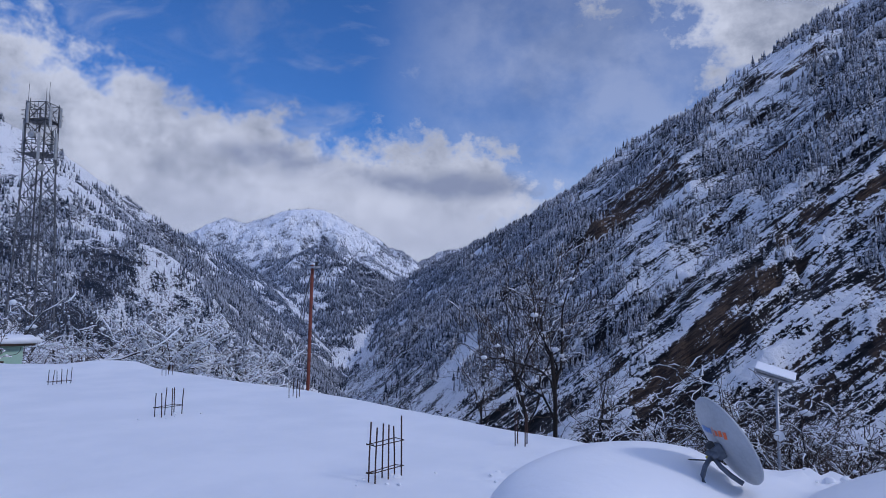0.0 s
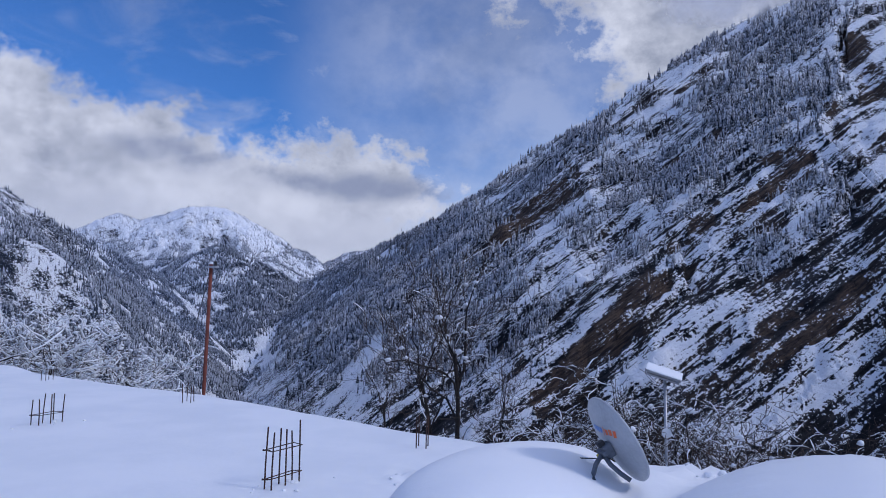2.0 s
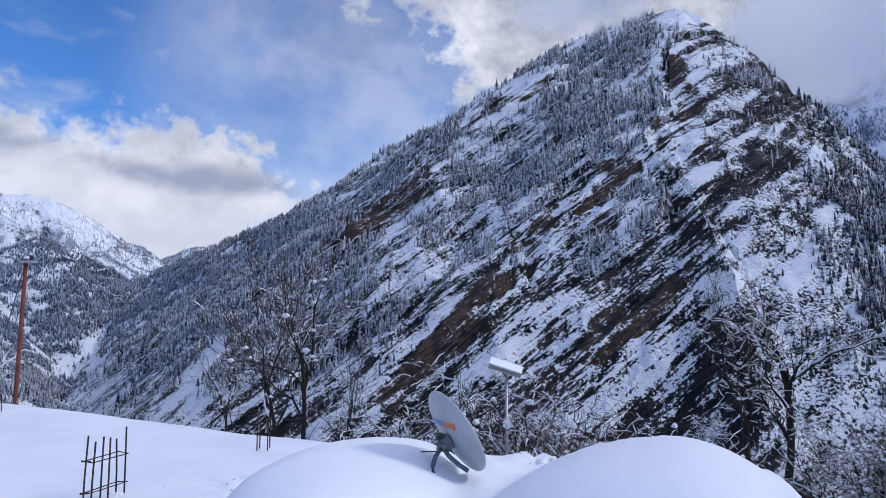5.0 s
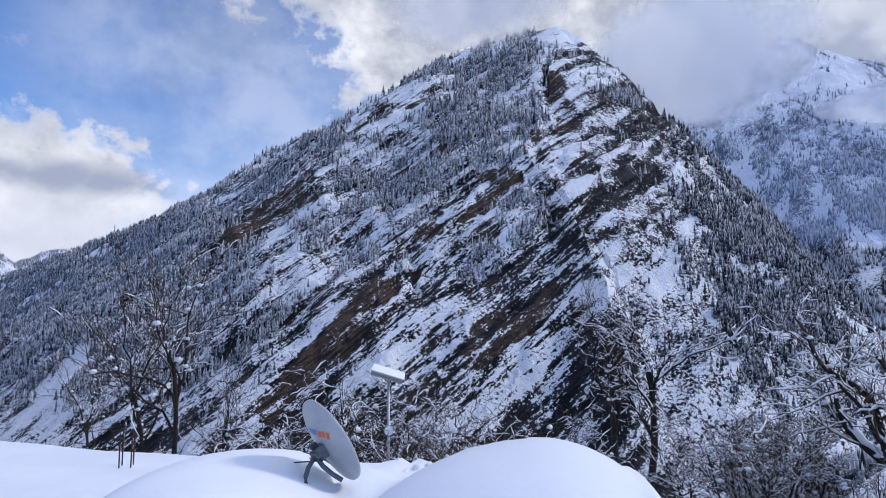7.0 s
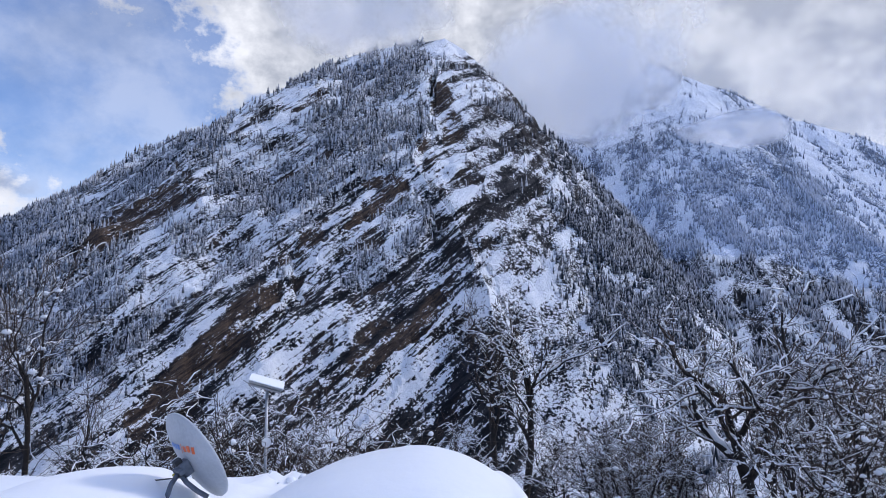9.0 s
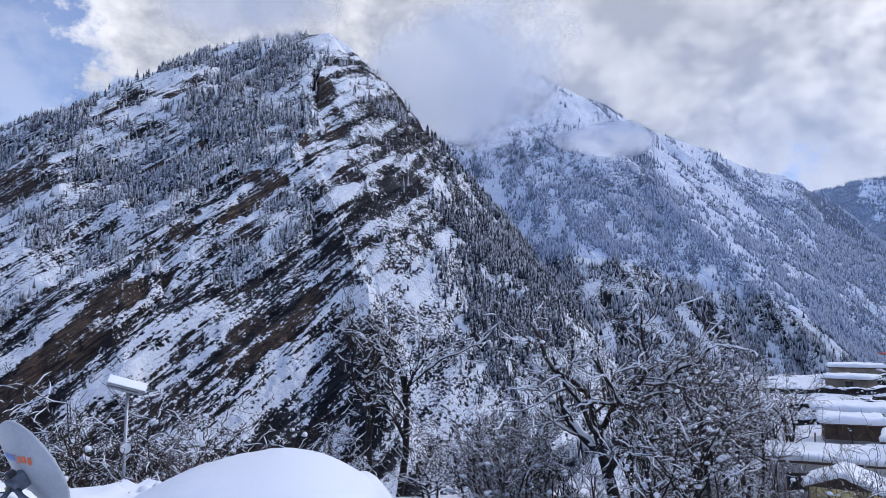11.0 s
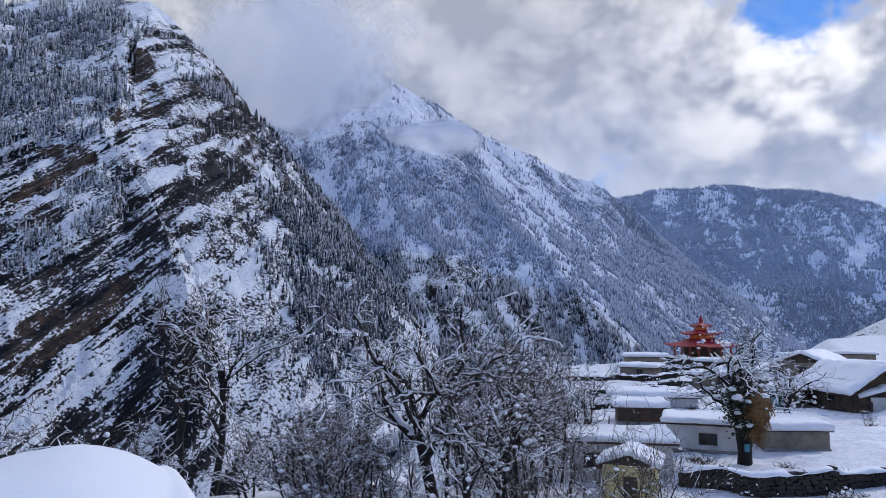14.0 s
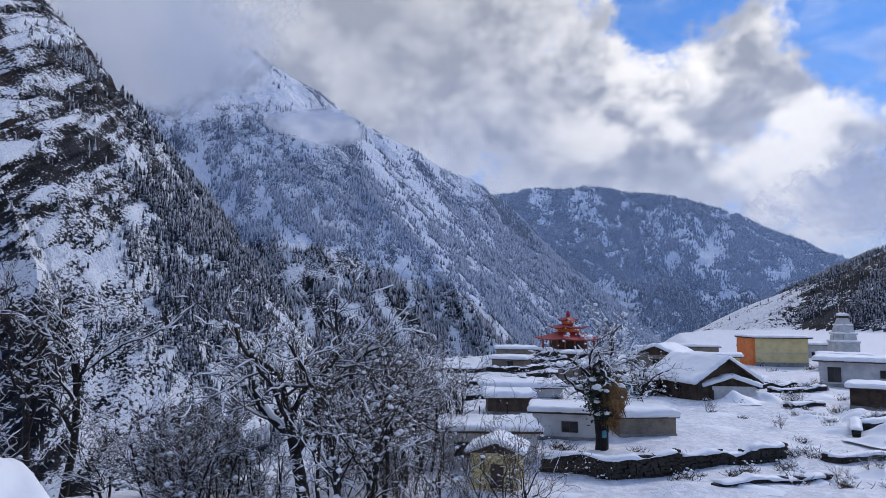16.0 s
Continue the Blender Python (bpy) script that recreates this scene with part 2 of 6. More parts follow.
def value_noise(x, y, k):
    x, y = x + k * 17.31, y + k * 9.73
    i, j = np.floor(x).astype(int), np.floor(y).astype(int)
    u, v = x - i, y - j
    u, v = u * u * u * (u * (u * 6 - 15) + 10), v * v * v * (v * (v * 6 - 15) + 10)
    i0, i1, j0, j1 = i % 512, (i + 1) % 512, j % 512, (j + 1) % 512
    top = LATTICE[i0, j0] * (1 - u) + LATTICE[i1, j0] * u
    low = LATTICE[i0, j1] * (1 - u) + LATTICE[i1, j1] * u
    return top * (1 - v) + low * v


def fbm(x, y, size, octaves=5, k=1, gain=0.5):
    total, amount, norm = 0.0, 1.0, 0.0
    for o in range(octaves):
        total = total + amount * value_noise(x / size * 2 ** o, y / size * 2 ** o, k + o * 3)
        norm += amount
        amount *= gain
    return total / norm


def step(v, lo, hi):
    t = np.clip((v - lo) / (hi - lo), 0, 1)
    return t * t * (3 - 2 * t)


def crest_point(az, el, r):
    return (r * math.sin(radians(az)), r * math.cos(radians(az)), 1.6 + r * math.tan(radians(el)) - min(9.0, r * 0.006))


def flank(X, Y, crest, slope, right=1.0, left=1.0):
    """The slopes that fall away from a crest line, and how far below it they lie; right and left make the sides along x steeper."""
    pts = [crest_point(*c) for c in crest]
    best, under = np.full(X.shape, -1e9), np.zeros(X.shape)
    for (ax, ay, az), (bx, by, bz) in zip(pts[:-1], pts[1:]):
        ux, uy = bx - ax, by - ay
        t = np.clip(((X - ax) * ux + (Y - ay) * uy) / (ux * ux + uy * uy), 0, 1)
        dx, dy = X - (ax + t * ux), Y - (ay + t * uy)
        dx = np.where(dx > 0, dx * right, dx * left)
        fall = slope * np.hypot(dx, dy)
        h = az + t * (bz - az) - fall
        under = np.where(h > best, fall, under)
        best = np.maximum(best, h)
    return best, under


GREAT = ((-41, 2.6, 3200), (-35.1, 5.6, 2700), (-31.3, 7.5, 2450), (-28.4, 8.9, 2250), (-24.7, 11.3, 2050), (-21.8, 13.0, 1940), (-20.6, 14.7, 1870), (-18.3, 15.6, 1800),
         (-16, 16.1, 1720), (-12.5, 18.7, 1640), (-9.1, 20.6, 1580), (-5.8, 22.3, 1540), (-3.3, 23.1, 1525), (-0.5, 23.7, 1510), (2.2, 24.0, 1488), (3.4, 24.2, 1480),
         (5.1, 23.3, 1460), (6.6, 22.0, 1445), (8.4, 20.0, 1420), (10.7, 16.6, 1400), (12.4, 14.3, 1380), (14.4, 12.8, 1370), (17.2, 10.4, 1350), (19.2, 7.8, 1330), (20.9, 5.6, 1310),
         (25, -2, 1280), (29, -9, 1240))
RIB = ((3.2, 23.6, 1455), (1.6, 16.5, 1055), (0.2, 14.8, 990), (3.4, 10.5, 880), (4.9, 8.2, 810), (6.9, 3.6, 725), (8, -3, 640), (8, -12, 590))
SECOND = ((12, 15.5, 2900), (15.3, 17.6, 2750), (19.3, 20.2, 2640), (20.9, 21.1, 2600), (22.2, 20.4, 2610), (24.1, 19.5, 2620), (26.9, 18.1, 2660), (31.2, 15.6, 2720), (35.6, 13.5, 2820),
          (38.5, 11.9, 2900), (40.2, 11.4, 2940), (41.3, 10.6, 2960), (42.2, 8.5, 2980), (44, 5, 3000), (47, -1, 3000))
SPUR = ((24, 18.0, 2450), (29.0, 12.9, 2050), (32.7, 9.0, 1850), (37.5, 4.2, 1700), (43.1, -2.9, 1500), (46, -7, 1400))
WALL = ((38, 9.0, 4500), (42, 9.9, 4400), (46, 10.4, 4300), (50.4, 10.3, 4200), (54, 9.7, 4100), (57.5, 9.3, 4050), (61, 8.1, 4000), (65, 5.6, 3950), (68, 3.8, 3900), (75, 3.0, 3800), (90, 4, 3600))
HILL = ((95, 14, 700), (80, 9.5, 720), (71, 5.2, 700), (68.6, 3.6, 660), (65.7, 1.6, 600), (62.5, -0.5, 520), (58.5, -2.0, 420))
LEFT = ((-110, 22, 1300), (-85, 17, 1400), (-70.5, 14.0, 1500), (-66.5, 12.0, 1700), (-63, 9.6, 1850), (-60.9, 8.0, 2000), (-57, 5.7, 2200), (-54.6, 4.6, 2450), (-52, 3.4, 2700), (-49, 1, 2900))
FOOT = ((-56, 4.2, 3500), (-52.3, 4.4, 3400), (-49.2, 4.6, 3200), (-47.2, 5.8, 3100), (-45, 4.9, 3150), (-43.6, 3.5, 3150), (-41.2, 2.4, 3200))
PEAK = ((-60, 5, 4500), (-57.2, 6.6, 4500), (-54.6, 7.8, 4500), (-53, 7.4, 4500), (-49.3, 8.9, 4450), (-46.8, 8.7, 4450), (-43.7, 7.3, 4450), (-41.3, 5.7, 4450), (-39, 3.8, 4450), (-37, 5.4, 4550), (-35, 5.6, 4550), (-30, 4, 4550))

# streaks that run over the slopes, as seen from the roof: half width, (rust,) azimuth and elevation of both ends, in degrees
# bare rock on the left of the great face
CLIFFS_WEST = ((0.9, 1, -24.3, 7.1, -20.6, 9.8), (0.9, 1, -20.6, 9.8, -19.1, 10.6), (0.4, 0.8, -18.8, 12.6, -17.9, 11.6), (0.4, 0.6, -20.6, 8.1, -16.6, 11.4), (0.3, 0.3, -30, 2.7, -25.6, 5.7), (0.3, 0.3, -25.6, 5.7, -24.3, 6.6),
    (0.3, 0.3, -22.2, 3.5, -18.9, 6.4), (0.3, 0.4, -16, 7, -14.5, 8.4), (0.6, 0.3, -13.4, 7.5, -15.9, 4.7), (0.6, 0.3, -16.3, 2.9, -19.5, 0.1), (0.3, 0.5, -13.6, 15.2, -12.8, 16.1), (0.8, 0.9, -20.8, -6.5, -16.9, -2.6),
    (0.8, 0.9, -16.9, -2.6, -14.9, -0.7), (1.1, 0.9, -16.5, -2.4, -12.8, 1.8), (0.7, 0.3, -20.3, -8.5, -16.4, -5))
# the rusty band that climbs to the summit
CLIFFS_MIDDLE = ((0.4, 0.6, -10.5, 17.4, -7, 19.4), (0.4, 0.6, -10.8, 11.7, -6.4, 14.9), (0.3, 0.2, -3.8, 18.2, -1.9, 19.6), (1, 0.7, -10, 6.2, -6.1, 8.6), (1, 0.7, -6.1, 8.6, -1.4, 10.8), (0.9, 0.9, -5.2, 8.6, -0.9, 11.8),
    (0.4, 0.9, -3.3, 12.4, -1.4, 13), (1.2, 0.3, -8.7, 6.5, -8.1, 3.7), (0.7, 0.4, -7.5, 6.2, -2.8, 7.7))
# slabs above the foot of the face
CLIFFS_LOW = ((1.1, 0.9, -12.8, 1.8, -11.3, 3), (0.8, 0.2, -13.2, -1.3, -10.2, 2), (0.8, 0.2, -10.2, 2, -9.3, 3.4), (0.7, 0.4, -10.9, -4.3, -6.7, -1.4), (0.3, 0.3, -7.4, -0.7, -3.2, 2), (0.4, 0.5, -5.1, 1.8, -0.9, 4.2),
    (0.8, 0.9, -4.6, -0.7, -1.1, 1.6), (0.9, 0.9, -3.7, -2.4, 1.2, 0.4), (0.6, 0.3, -7.3, -5, -3.2, -2.6), (0.6, 0.4, -9.1, -6.3, -7.3, -4.8), (0.7, 0.4, -4.6, -7.1, -0.9, -4.5), (0.5, 0.2, -5.5, -8, -3.6, -7.1),
    (0.9, 0.2, -0.9, -3.5, 3.8, 0.1))
# dark walls beside the rib and under the summit
CLIFFS_EAST = ((0.9, 0.9, 1.2, 0.4, 3.4, 3), (0.5, 0.2, 1.9, -9.4, 5.2, -5), (0.6, 0.3, 3.4, 4.9, 5.2, -0.8), (0.9, 0.8, 2.8, 19.9, 4, 16.2), (0.7, 0.5, 4.2, 17.3, 4.7, 15.7),
    (0.6, 0.7, 1.1, 15.7, 2.7, 12), (0.6, 0.4, 3.5, 12.9, 5.9, 12.4), (0.6, 0.1, 5.1, 9.4, 7.8, 9.6), (0.5, 0.1, 9.4, 10, 10.1, 10.9), (0.7, 0.2, 11.5, 9, 13.4, 9.9), (0.8, 0.2, 11, 15.5, 12.3, 11.3),
    (0.6, 0.2, 9.8, 16.5, 11, 17.1), (1.1, 0.1, 6.7, 6, 10.5, 6.4), (0.8, 0.1, 8.1, 4.3, 11.9, 6.6), (0.6, 0.2, 2.9, 8.7, 5.8, 7.7), (0.4, 0.2, 7.4, 20.2, 10.3, 17.9))
# clean snow on ledges and in gullies of the great face
SLABS = ((0.4, -11.8, -2.9, -8.1, 1.4), (0.3, -9.2, -1.8, -5.1, 2), (0.3, -10.1, -0.2, -5.1, 3), (0.3, -8.9, -4.5, -4.6, -0.7), (0.3, -8.6, -6.8, -3.7, -3.3), (0.4, -5.5, -0.7, 0.1, 3.2),
    (0.4, 0.1, 3.2, 2.4, 4.4), (0.3, -1.4, 1.1, 3.4, 4.9), (0.3, -3.7, -5.3, 1.9, -0.3), (0.4, 0.1, -7.2, 3.8, -3.1), (0.3, 14.7, 0.5, 16.2, -3.6), (0.6, 9.4, 1.8, 12.7, -0.8),
    (1.6, 11.3, -2.7, 11.1, -9), (0.4, -22.7, 1.1, -18.9, 4.7), (0.7, -24.3, -4.2, -26, -6.1), (0.8, -38.8, -7.3, -34.1, -2.5), (0.3, -45.3, -3.9, -43.5, -2.5))
# snowfields beside the rib and the scree below
SNOWFIELDS = ((0.6, 6, 8.3, 9.4, 8.6), (0.6, 9.4, 8.6, 10.4, 9.5), (0.4, -6.6, 8.4, -2.8, 11.5), (0.3, -10.2, 6.7, -8.9, 7.9), (0.4, -5.2, 10.8, -6.1, 9.8), (0.4, -1.4, 15.5, -0.3, 16),
    (0.3, -11.6, 6.2, -10.7, 6.9), (0.7, 5.9, 16.2, 8.8, 16.5), (0.6, 3.5, 13.9, 4.7, 14.6), (0.7, 7.3, 13.3, 7.3, 11.5), (0.2, -6.8, 20.5, -5.3, 17.9), (0.5, 12.4, 6.2, 13.4, 7.1),
    (0.3, -15.1, 5.2, -13.4, 7.1), (0.4, -12.9, 6.6, -11.6, 8.5))
# avalanche tracks down the second mountain
TRACKS = ((0.6, 31.3, 13.5, 38.1, 3.5), (0.6, 33.2, 14, 41.2, 3.5), (0.2, 41.5, 2.1, 44, -0.3), (0.7, 17.2, 11.5, 17.5, 10.7), (0.4, 20.8, 10, 19.6, 6.8), (0.5, 23, 8.8, 22.2, 7.1),
    (0.6, 34.1, 4.8, 35.3, 1.1), (0.3, 36.6, 12.9, 37.6, 11.1))
# clearings on the far valley wall
WALL_TRACKS = ((0.5, 48, 5.6, 49, 6.3), (0.8, 58.2, 3.4, 60.2, 6), (0.3, 50.8, 2.3, 53.4, 1.6), (0.2, 54.2, 7.1, 54.8, 3.2), (0.2, 52.6, 9.4, 52.4, 7.2), (0.2, 49, 9.8, 48.7, 8.2),
    (0.2, 46, 10.1, 45.2, 8.9), (0.4, 60.4, 1.2, 61, 1.6), (0.3, 56.1, 4.1, 56.5, 4.6), (0.4, 63.8, 2.7, 64.6, 3.1), (0.3, 57.5, 2.1, 58.8, 1.4), (0.2, 52.6, 5.3, 53, 3.9))
# open snow on the slope behind the mast
LEFT_SNOW = ((0.4, -66.3, 8.8, -61.2, 5.3), (0.3, -66.1, 11.3, -62.6, 9.1), (0.3, -58.7, 3.7, -55.3, 2.4), (0.3, -67, 6.7, -65.4, 5.1), (0.3, -70.4, 12.8, -69.2, 8.1))
# woods on the great face: azimuth, elevation, reach both ways, density
FOREST = ((-28.1, 5.6, 8.1, 4.3, 1), (-34.6, 1.1, 11.9, 7.6, 1), (-24.6, 2, 7.1, 3.3, 0.9), (-17.9, 12.7, 6.2, 2.1, 0.3), (-11.3, 11.3, 6.2, 4.3, 1), (-3.4, 17.1, 6.2, 5.2, 1.1),
    (-0.9, 21.6, 4.3, 2.4, 1), (-12.9, 4.8, 4.3, 2.9, 0.6), (0.1, 8.2, 3.1, 2.4, 1.1), (-3.7, 5.1, 2.6, 1.9, 0.9), (7.9, 17.5, 2.4, 0.9, 0.8),
    (17.4, 4.6, 3.6, 7.1, 1.4), (13.4, 7.1, 2.9, 2.9, 0.6), (19.8, -1.8, 3.3, 6.2, 1.2), (-16.9, 7.4, 4.3, 2.4, 0.7), (-22, 11, 7.6, 1.3, 1), (-26.9, -2.5, 10.4, 5.2, 0.6),
    (-8.2, 20.7, 6.2, 1.2, 1), (-17.1, 15.4, 5.2, 1, 0.9), (-7.6, 13.7, 3.8, 2.9, 0.8))
TERRACE_EDGE = ((-2600, -100), (-420, 160), (-200, 95), (-60, 58), (-20, 42), (0, 41), (24, 44), (44, 66), (92, 124), (128, 126), (160, 104), (190, 118), (330, 215), (420, 250), (900, 250), (1500, 200))


def line_offset(X, Y, pts):
    """Distance from a polyline, and on which side of it (positive: to its left)."""
    best, side = np.full(X.shape, 1e9), np.zeros(X.shape)
    for (ax, ay), (bx, by) in zip(pts[:-1], pts[1:]):
        ux, uy = bx - ax, by - ay
        t = np.clip(((X - ax) * ux + (Y - ay) * uy) / (ux * ux + uy * uy), 0, 1)
        d = np.hypot(X - ax - t * ux, Y - ay - t * uy)
        s = np.sign(ux * (Y - ay) - uy * (X - ax))
        side = np.where(d < best, s, side)
        best = np.minimum(best, d)
    return best, side


VALLEY = -225.0


LANES = (((48.4, 21.5), (55, 24.5), (60.9, 28.2), (68.6, 36.5)), ((60.9, 28.2), (72.0, 29.8), (96.0, 38.2)))


def lane(X, Y):
    """Trodden paths: shallow troughs in the snow."""
    low = np.zeros(X.shape)
    for pts in LANES:
        d, side = line_offset(X + 1.2 * (fbm(X, Y, 5, 2, 37) - 0.5), Y, pts)
        low = np.maximum(low, 0.13 * np.exp(-(d / 0.5) ** 2) - 0.04 * np.exp(-((d - 1.1) / 0.4) ** 2))
    return low


def terrace_height(X, Y):
    d, side = line_offset(X, Y, TERRACE_EDGE)
    d = d * side
    flat = -8.6 + 1.0 * (fbm(X, Y, 60, 3, 31) - 0.5) + 0.9 * (fbm(X, Y, 11, 3, 33) - 0.5) * step(np.hypot(X, Y), 25, 60) + 0.75 * (fbm(X, Y, 3.6, 3, 35) - 0.5) * step(np.hypot(X, Y), 30, 40)
    flat = flat - lane(X, Y)
    return flat - np.where(d > 0, 0.62 * d, 0) + 30 * (fbm(X, Y, 90, 4, 41) - 0.5) * step(d, 10, 120)


def base_land(X, Y):
    warp = fbm(X, Y, 420, 5, 2) - 0.5
    warp2 = fbm(X, Y, 150, 5, 8) - 0.5
    forms = [flank(X, Y, GREAT, 0.86, 1.7, 1.0), flank(X, Y, SECOND, 0.86, 1.3), flank(X, Y, WALL, 0.62), flank(X, Y, HILL, 0.5), flank(X, Y, LEFT, 0.85), flank(X, Y, FOOT, 0.62), flank(X, Y, PEAK, 0.7)]
    for k, more in ((0, flank(X, Y, RIB, 1.15, 1.25, 1.15)), (1, flank(X, Y, SPUR, 0.95))):
        forms[k] = tuple(np.where(more[0] > forms[k][0], b, a) for a, b in zip(forms[k], more))
    others = np.stack([f[0] for f in forms])
    which = others.argmax(0)
    top = others.max(0)
    under = np.take_along_axis(np.stack([f[1] for f in forms]), which[None], 0)[0]
    rough = np.array([64, 62, 110, 14, 80, 70, 120])[which]
    # ridges and gullies: hardly any at the crest lines, so that the skyline stays
    least = np.array([0.10, 0.15, 0.30, 0.30, 0.15, 0.15, 0.25])[which]
    depth = step(top, VALLEY, VALLEY + 200) * (least + (1 - least) * step(under, 0, 130))
    near = np.hypot(X, Y)
    fold = 1 - np.abs(2 * fbm(X, Y, 260, 6, 12) - 1)
    z = top + depth * rough * ((fold - 0.75) * 0.9 + warp2 * 0.7 + warp * 0.4)
    floor = VALLEY + 26 * (fbm(X, Y, 300, 5, 21) - 0.5)
    z = np.maximum(z, floor)
    terrace = terrace_height(X, Y)
    on_terrace = terrace > z
    z = np.maximum(z, np.where(near < 1800, terrace, -1e9))
    return z, np.where(on_terrace, 7, which), depth


def streak_mask(A, E, a0, e0, a1, e1, half):
    """How far a place, by its azimuth and elevation in degrees, lies inside a streak: 1 within, 0 without; and on which side."""
    ua, ue = a1 - a0, e1 - e0
    t = np.clip(((A - a0) * ua + (E - e0) * ue) / (ua * ua + ue * ue), 0, 1)
    d = np.hypot(A - a0 - t * ua, E - e0 - t * ue)
    return 1 - step(d, half * 0.75, half * 1.15), np.sign(ua * (E - e0) - ue * (A - a0)) * d / half


def build_land():
    az = np.radians(np.concatenate([np.arange(-180, -80, 4.0), np.arange(-80, -42, 0.24), np.arange(-42, 24, 0.145), np.arange(24, 80, 0.22), np.arange(80, 180, 4.0)]))
    r = np.concatenate([[0.05], np.arange(4, 28, 4.0), np.arange(28, 110, 0.8), np.geomspace(110, 480, 56)[:-1], np.arange(480, 1620, 4.2), np.geomspace(1620, 4900, 190)])
    A, Rr = np.meshgrid(az, r, indexing="ij")
    X, Y = Rr * np.sin(A), Rr * np.cos(A)
    Z, which, depth = base_land(X, Y)
    # azimuth and elevation as seen from the roof, with ragged edges for all that is laid out by them
    Adeg, Edeg = np.degrees(A), np.degrees(np.arctan2(Z - 1.6, Rr))
    ragged = lambda k: 0.9 * (fbm(X, Y, 55, 2, k) - 0.5) + 0.9 * (fbm(X, Z, 16, 3, k + 2, 0.65) - 0.5)
    Aw, Ew = Adeg + ragged(91), Edeg + ragged(95)

    # beds of the great face: they rise to the right
    great = (which == 0).astype(float)
    along, across = 0.76 * X + 0.65 * Z, -0.65 * X + 0.76 * Z
    bend = 26 * (fbm(X, Y, 150, 4, 51, 0.55) - 0.5)
    across = across + bend
    ledge = 0.6 * fbm(along / 4.5, across, 15, 3, 55, 0.6) + 0.4 * fbm(along / 3.0, across, 44, 3, 57, 0.6) - 0.5
    lay = 0.66 - 0.15 * great
    tracks = np.zeros(Z.shape)
    rust = np.zeros(Z.shape)
    wooded = np.zeros(Z.shape)
    for a, e, ra, re, w in FOREST:
        wooded = np.maximum(wooded, w * step(1 - np.hypot((Adeg + 3.0 * ragged(91) - a) / ra, (Edeg + 2.0 * ragged(95) - e) / re), 0.0, 0.35))
    wooded = great * wooded
    open_rock = great * (1 - 0.75 * np.clip(wooded, 0, 1)) * step(Adeg, -45, -30) * step(Adeg, 16, 11)
    lay += open_rock * 2.4 * ledge
    Z = Z + depth * great * (26 * ledge + 5 * (fbm(along / 3.0, across, 11, 2, 59) - 0.5))
    forest = np.where(which == 0, wooded + 0.05, step(fbm(X, Y, 130, 4, 81) + 0.10, 0.44, 0.56))
    clear = np.zeros(Z.shape)
    for half, tone, a0, e0, a1, e1 in CLIFFS_WEST + CLIFFS_MIDDLE + CLIFFS_LOW + CLIFFS_EAST:
        inside, side = streak_mask(Aw, Ew, a0, e0, a1, e1, half)
        inside = inside * great
        lay -= inside * (lay - np.clip(0.50 - 0.44 * tone + (3.2 - 1.6 * tone) * np.maximum(0, ledge), 0, 0.8))
        rust = np.maximum(rust, tone * inside)
        Z = Z - 9 * half * inside * step(-side, -1, 1)
        clear = np.maximum(clear, inside * 0.9)
    for zone, streaks in ((0, SLABS + SNOWFIELDS), (1, TRACKS), (2, WALL_TRACKS), (4, LEFT_SNOW)):
        for half, a0, e0, a1, e1 in streaks:
            inside, side = streak_mask(Aw, Ew, a0, e0, a1, e1, half)
            inside = inside * (which == zone)
            lay += inside * (0.82 + 0.38 * (zone in (1, 2)) + 2.0 * np.minimum(0, ledge) - lay) * 0.85
            rust *= 1 - inside
            clear = np.maximum(clear, inside)
    # steep ground sheds its snow
    gx = np.gradient(Z, axis=1) / np.maximum(np.gradient(Rr, axis=1), 0.1)
    ga = np.gradient(Z, axis=0) / np.maximum(np.gradient(A, axis=0) * Rr, 0.1)
    steep = np.hypot(gx, ga)
    lay -= (0.30 - 0.18 * great) * step(steep, 0.95, 1.7) * (which < 7)
    lay += (1.15 - 0.65 * great) * (fbm(X, Y, 70, 5, 101, 0.6) - 0.5)
    # far up the valley the woods stand in patches
    lay += 1.7 * step(Rr, 1500, 2100) * np.isin(which, (0, 4, 5)) * (X < 0) * (fbm(X, Z, 34, 3, 181, 0.6) - 0.5)
    # between the trees lies snow, and the steep face under the summit is white with small rocks
    lay += 0.06 * np.clip(wooded, 0, 1) * step(Adeg, -32, -12)
    lay -= 0.20 * great * step(Adeg, 4.5, 6.0) * step(Adeg, 13.0, 11.0) * step(Edeg, 6.5, 9.0)
    scree = great * step(Adeg + 0.25 * Edeg + ragged(91), 7.2, 8.4) * step(Adeg + 0.22 * Edeg + ragged(95), 15.0, 13.6) * step(Edeg, 2.6, 1.0)
    lay += scree * (0.52 - lay) * 0.9
    clear = np.maximum(clear, scree * 0.93)
    lay -= 0.07 * open_rock * step(Edeg, 6.0, 2.0)
    lay -= 0.10 * great * step(Adeg, -20, -15) * step(Adeg, 5.0, 2.5) * step(Edeg, -3.0, -7.0)
    # the river flats at the head of the valley
    flats, side = streak_mask(Aw, Ew, -45.6, -4.2, -43.4, -2.9, 0.55)
    flats = flats * (Rr > 200)
    lay += flats * (1.1 - lay)
    clear = np.maximum(clear, flats)
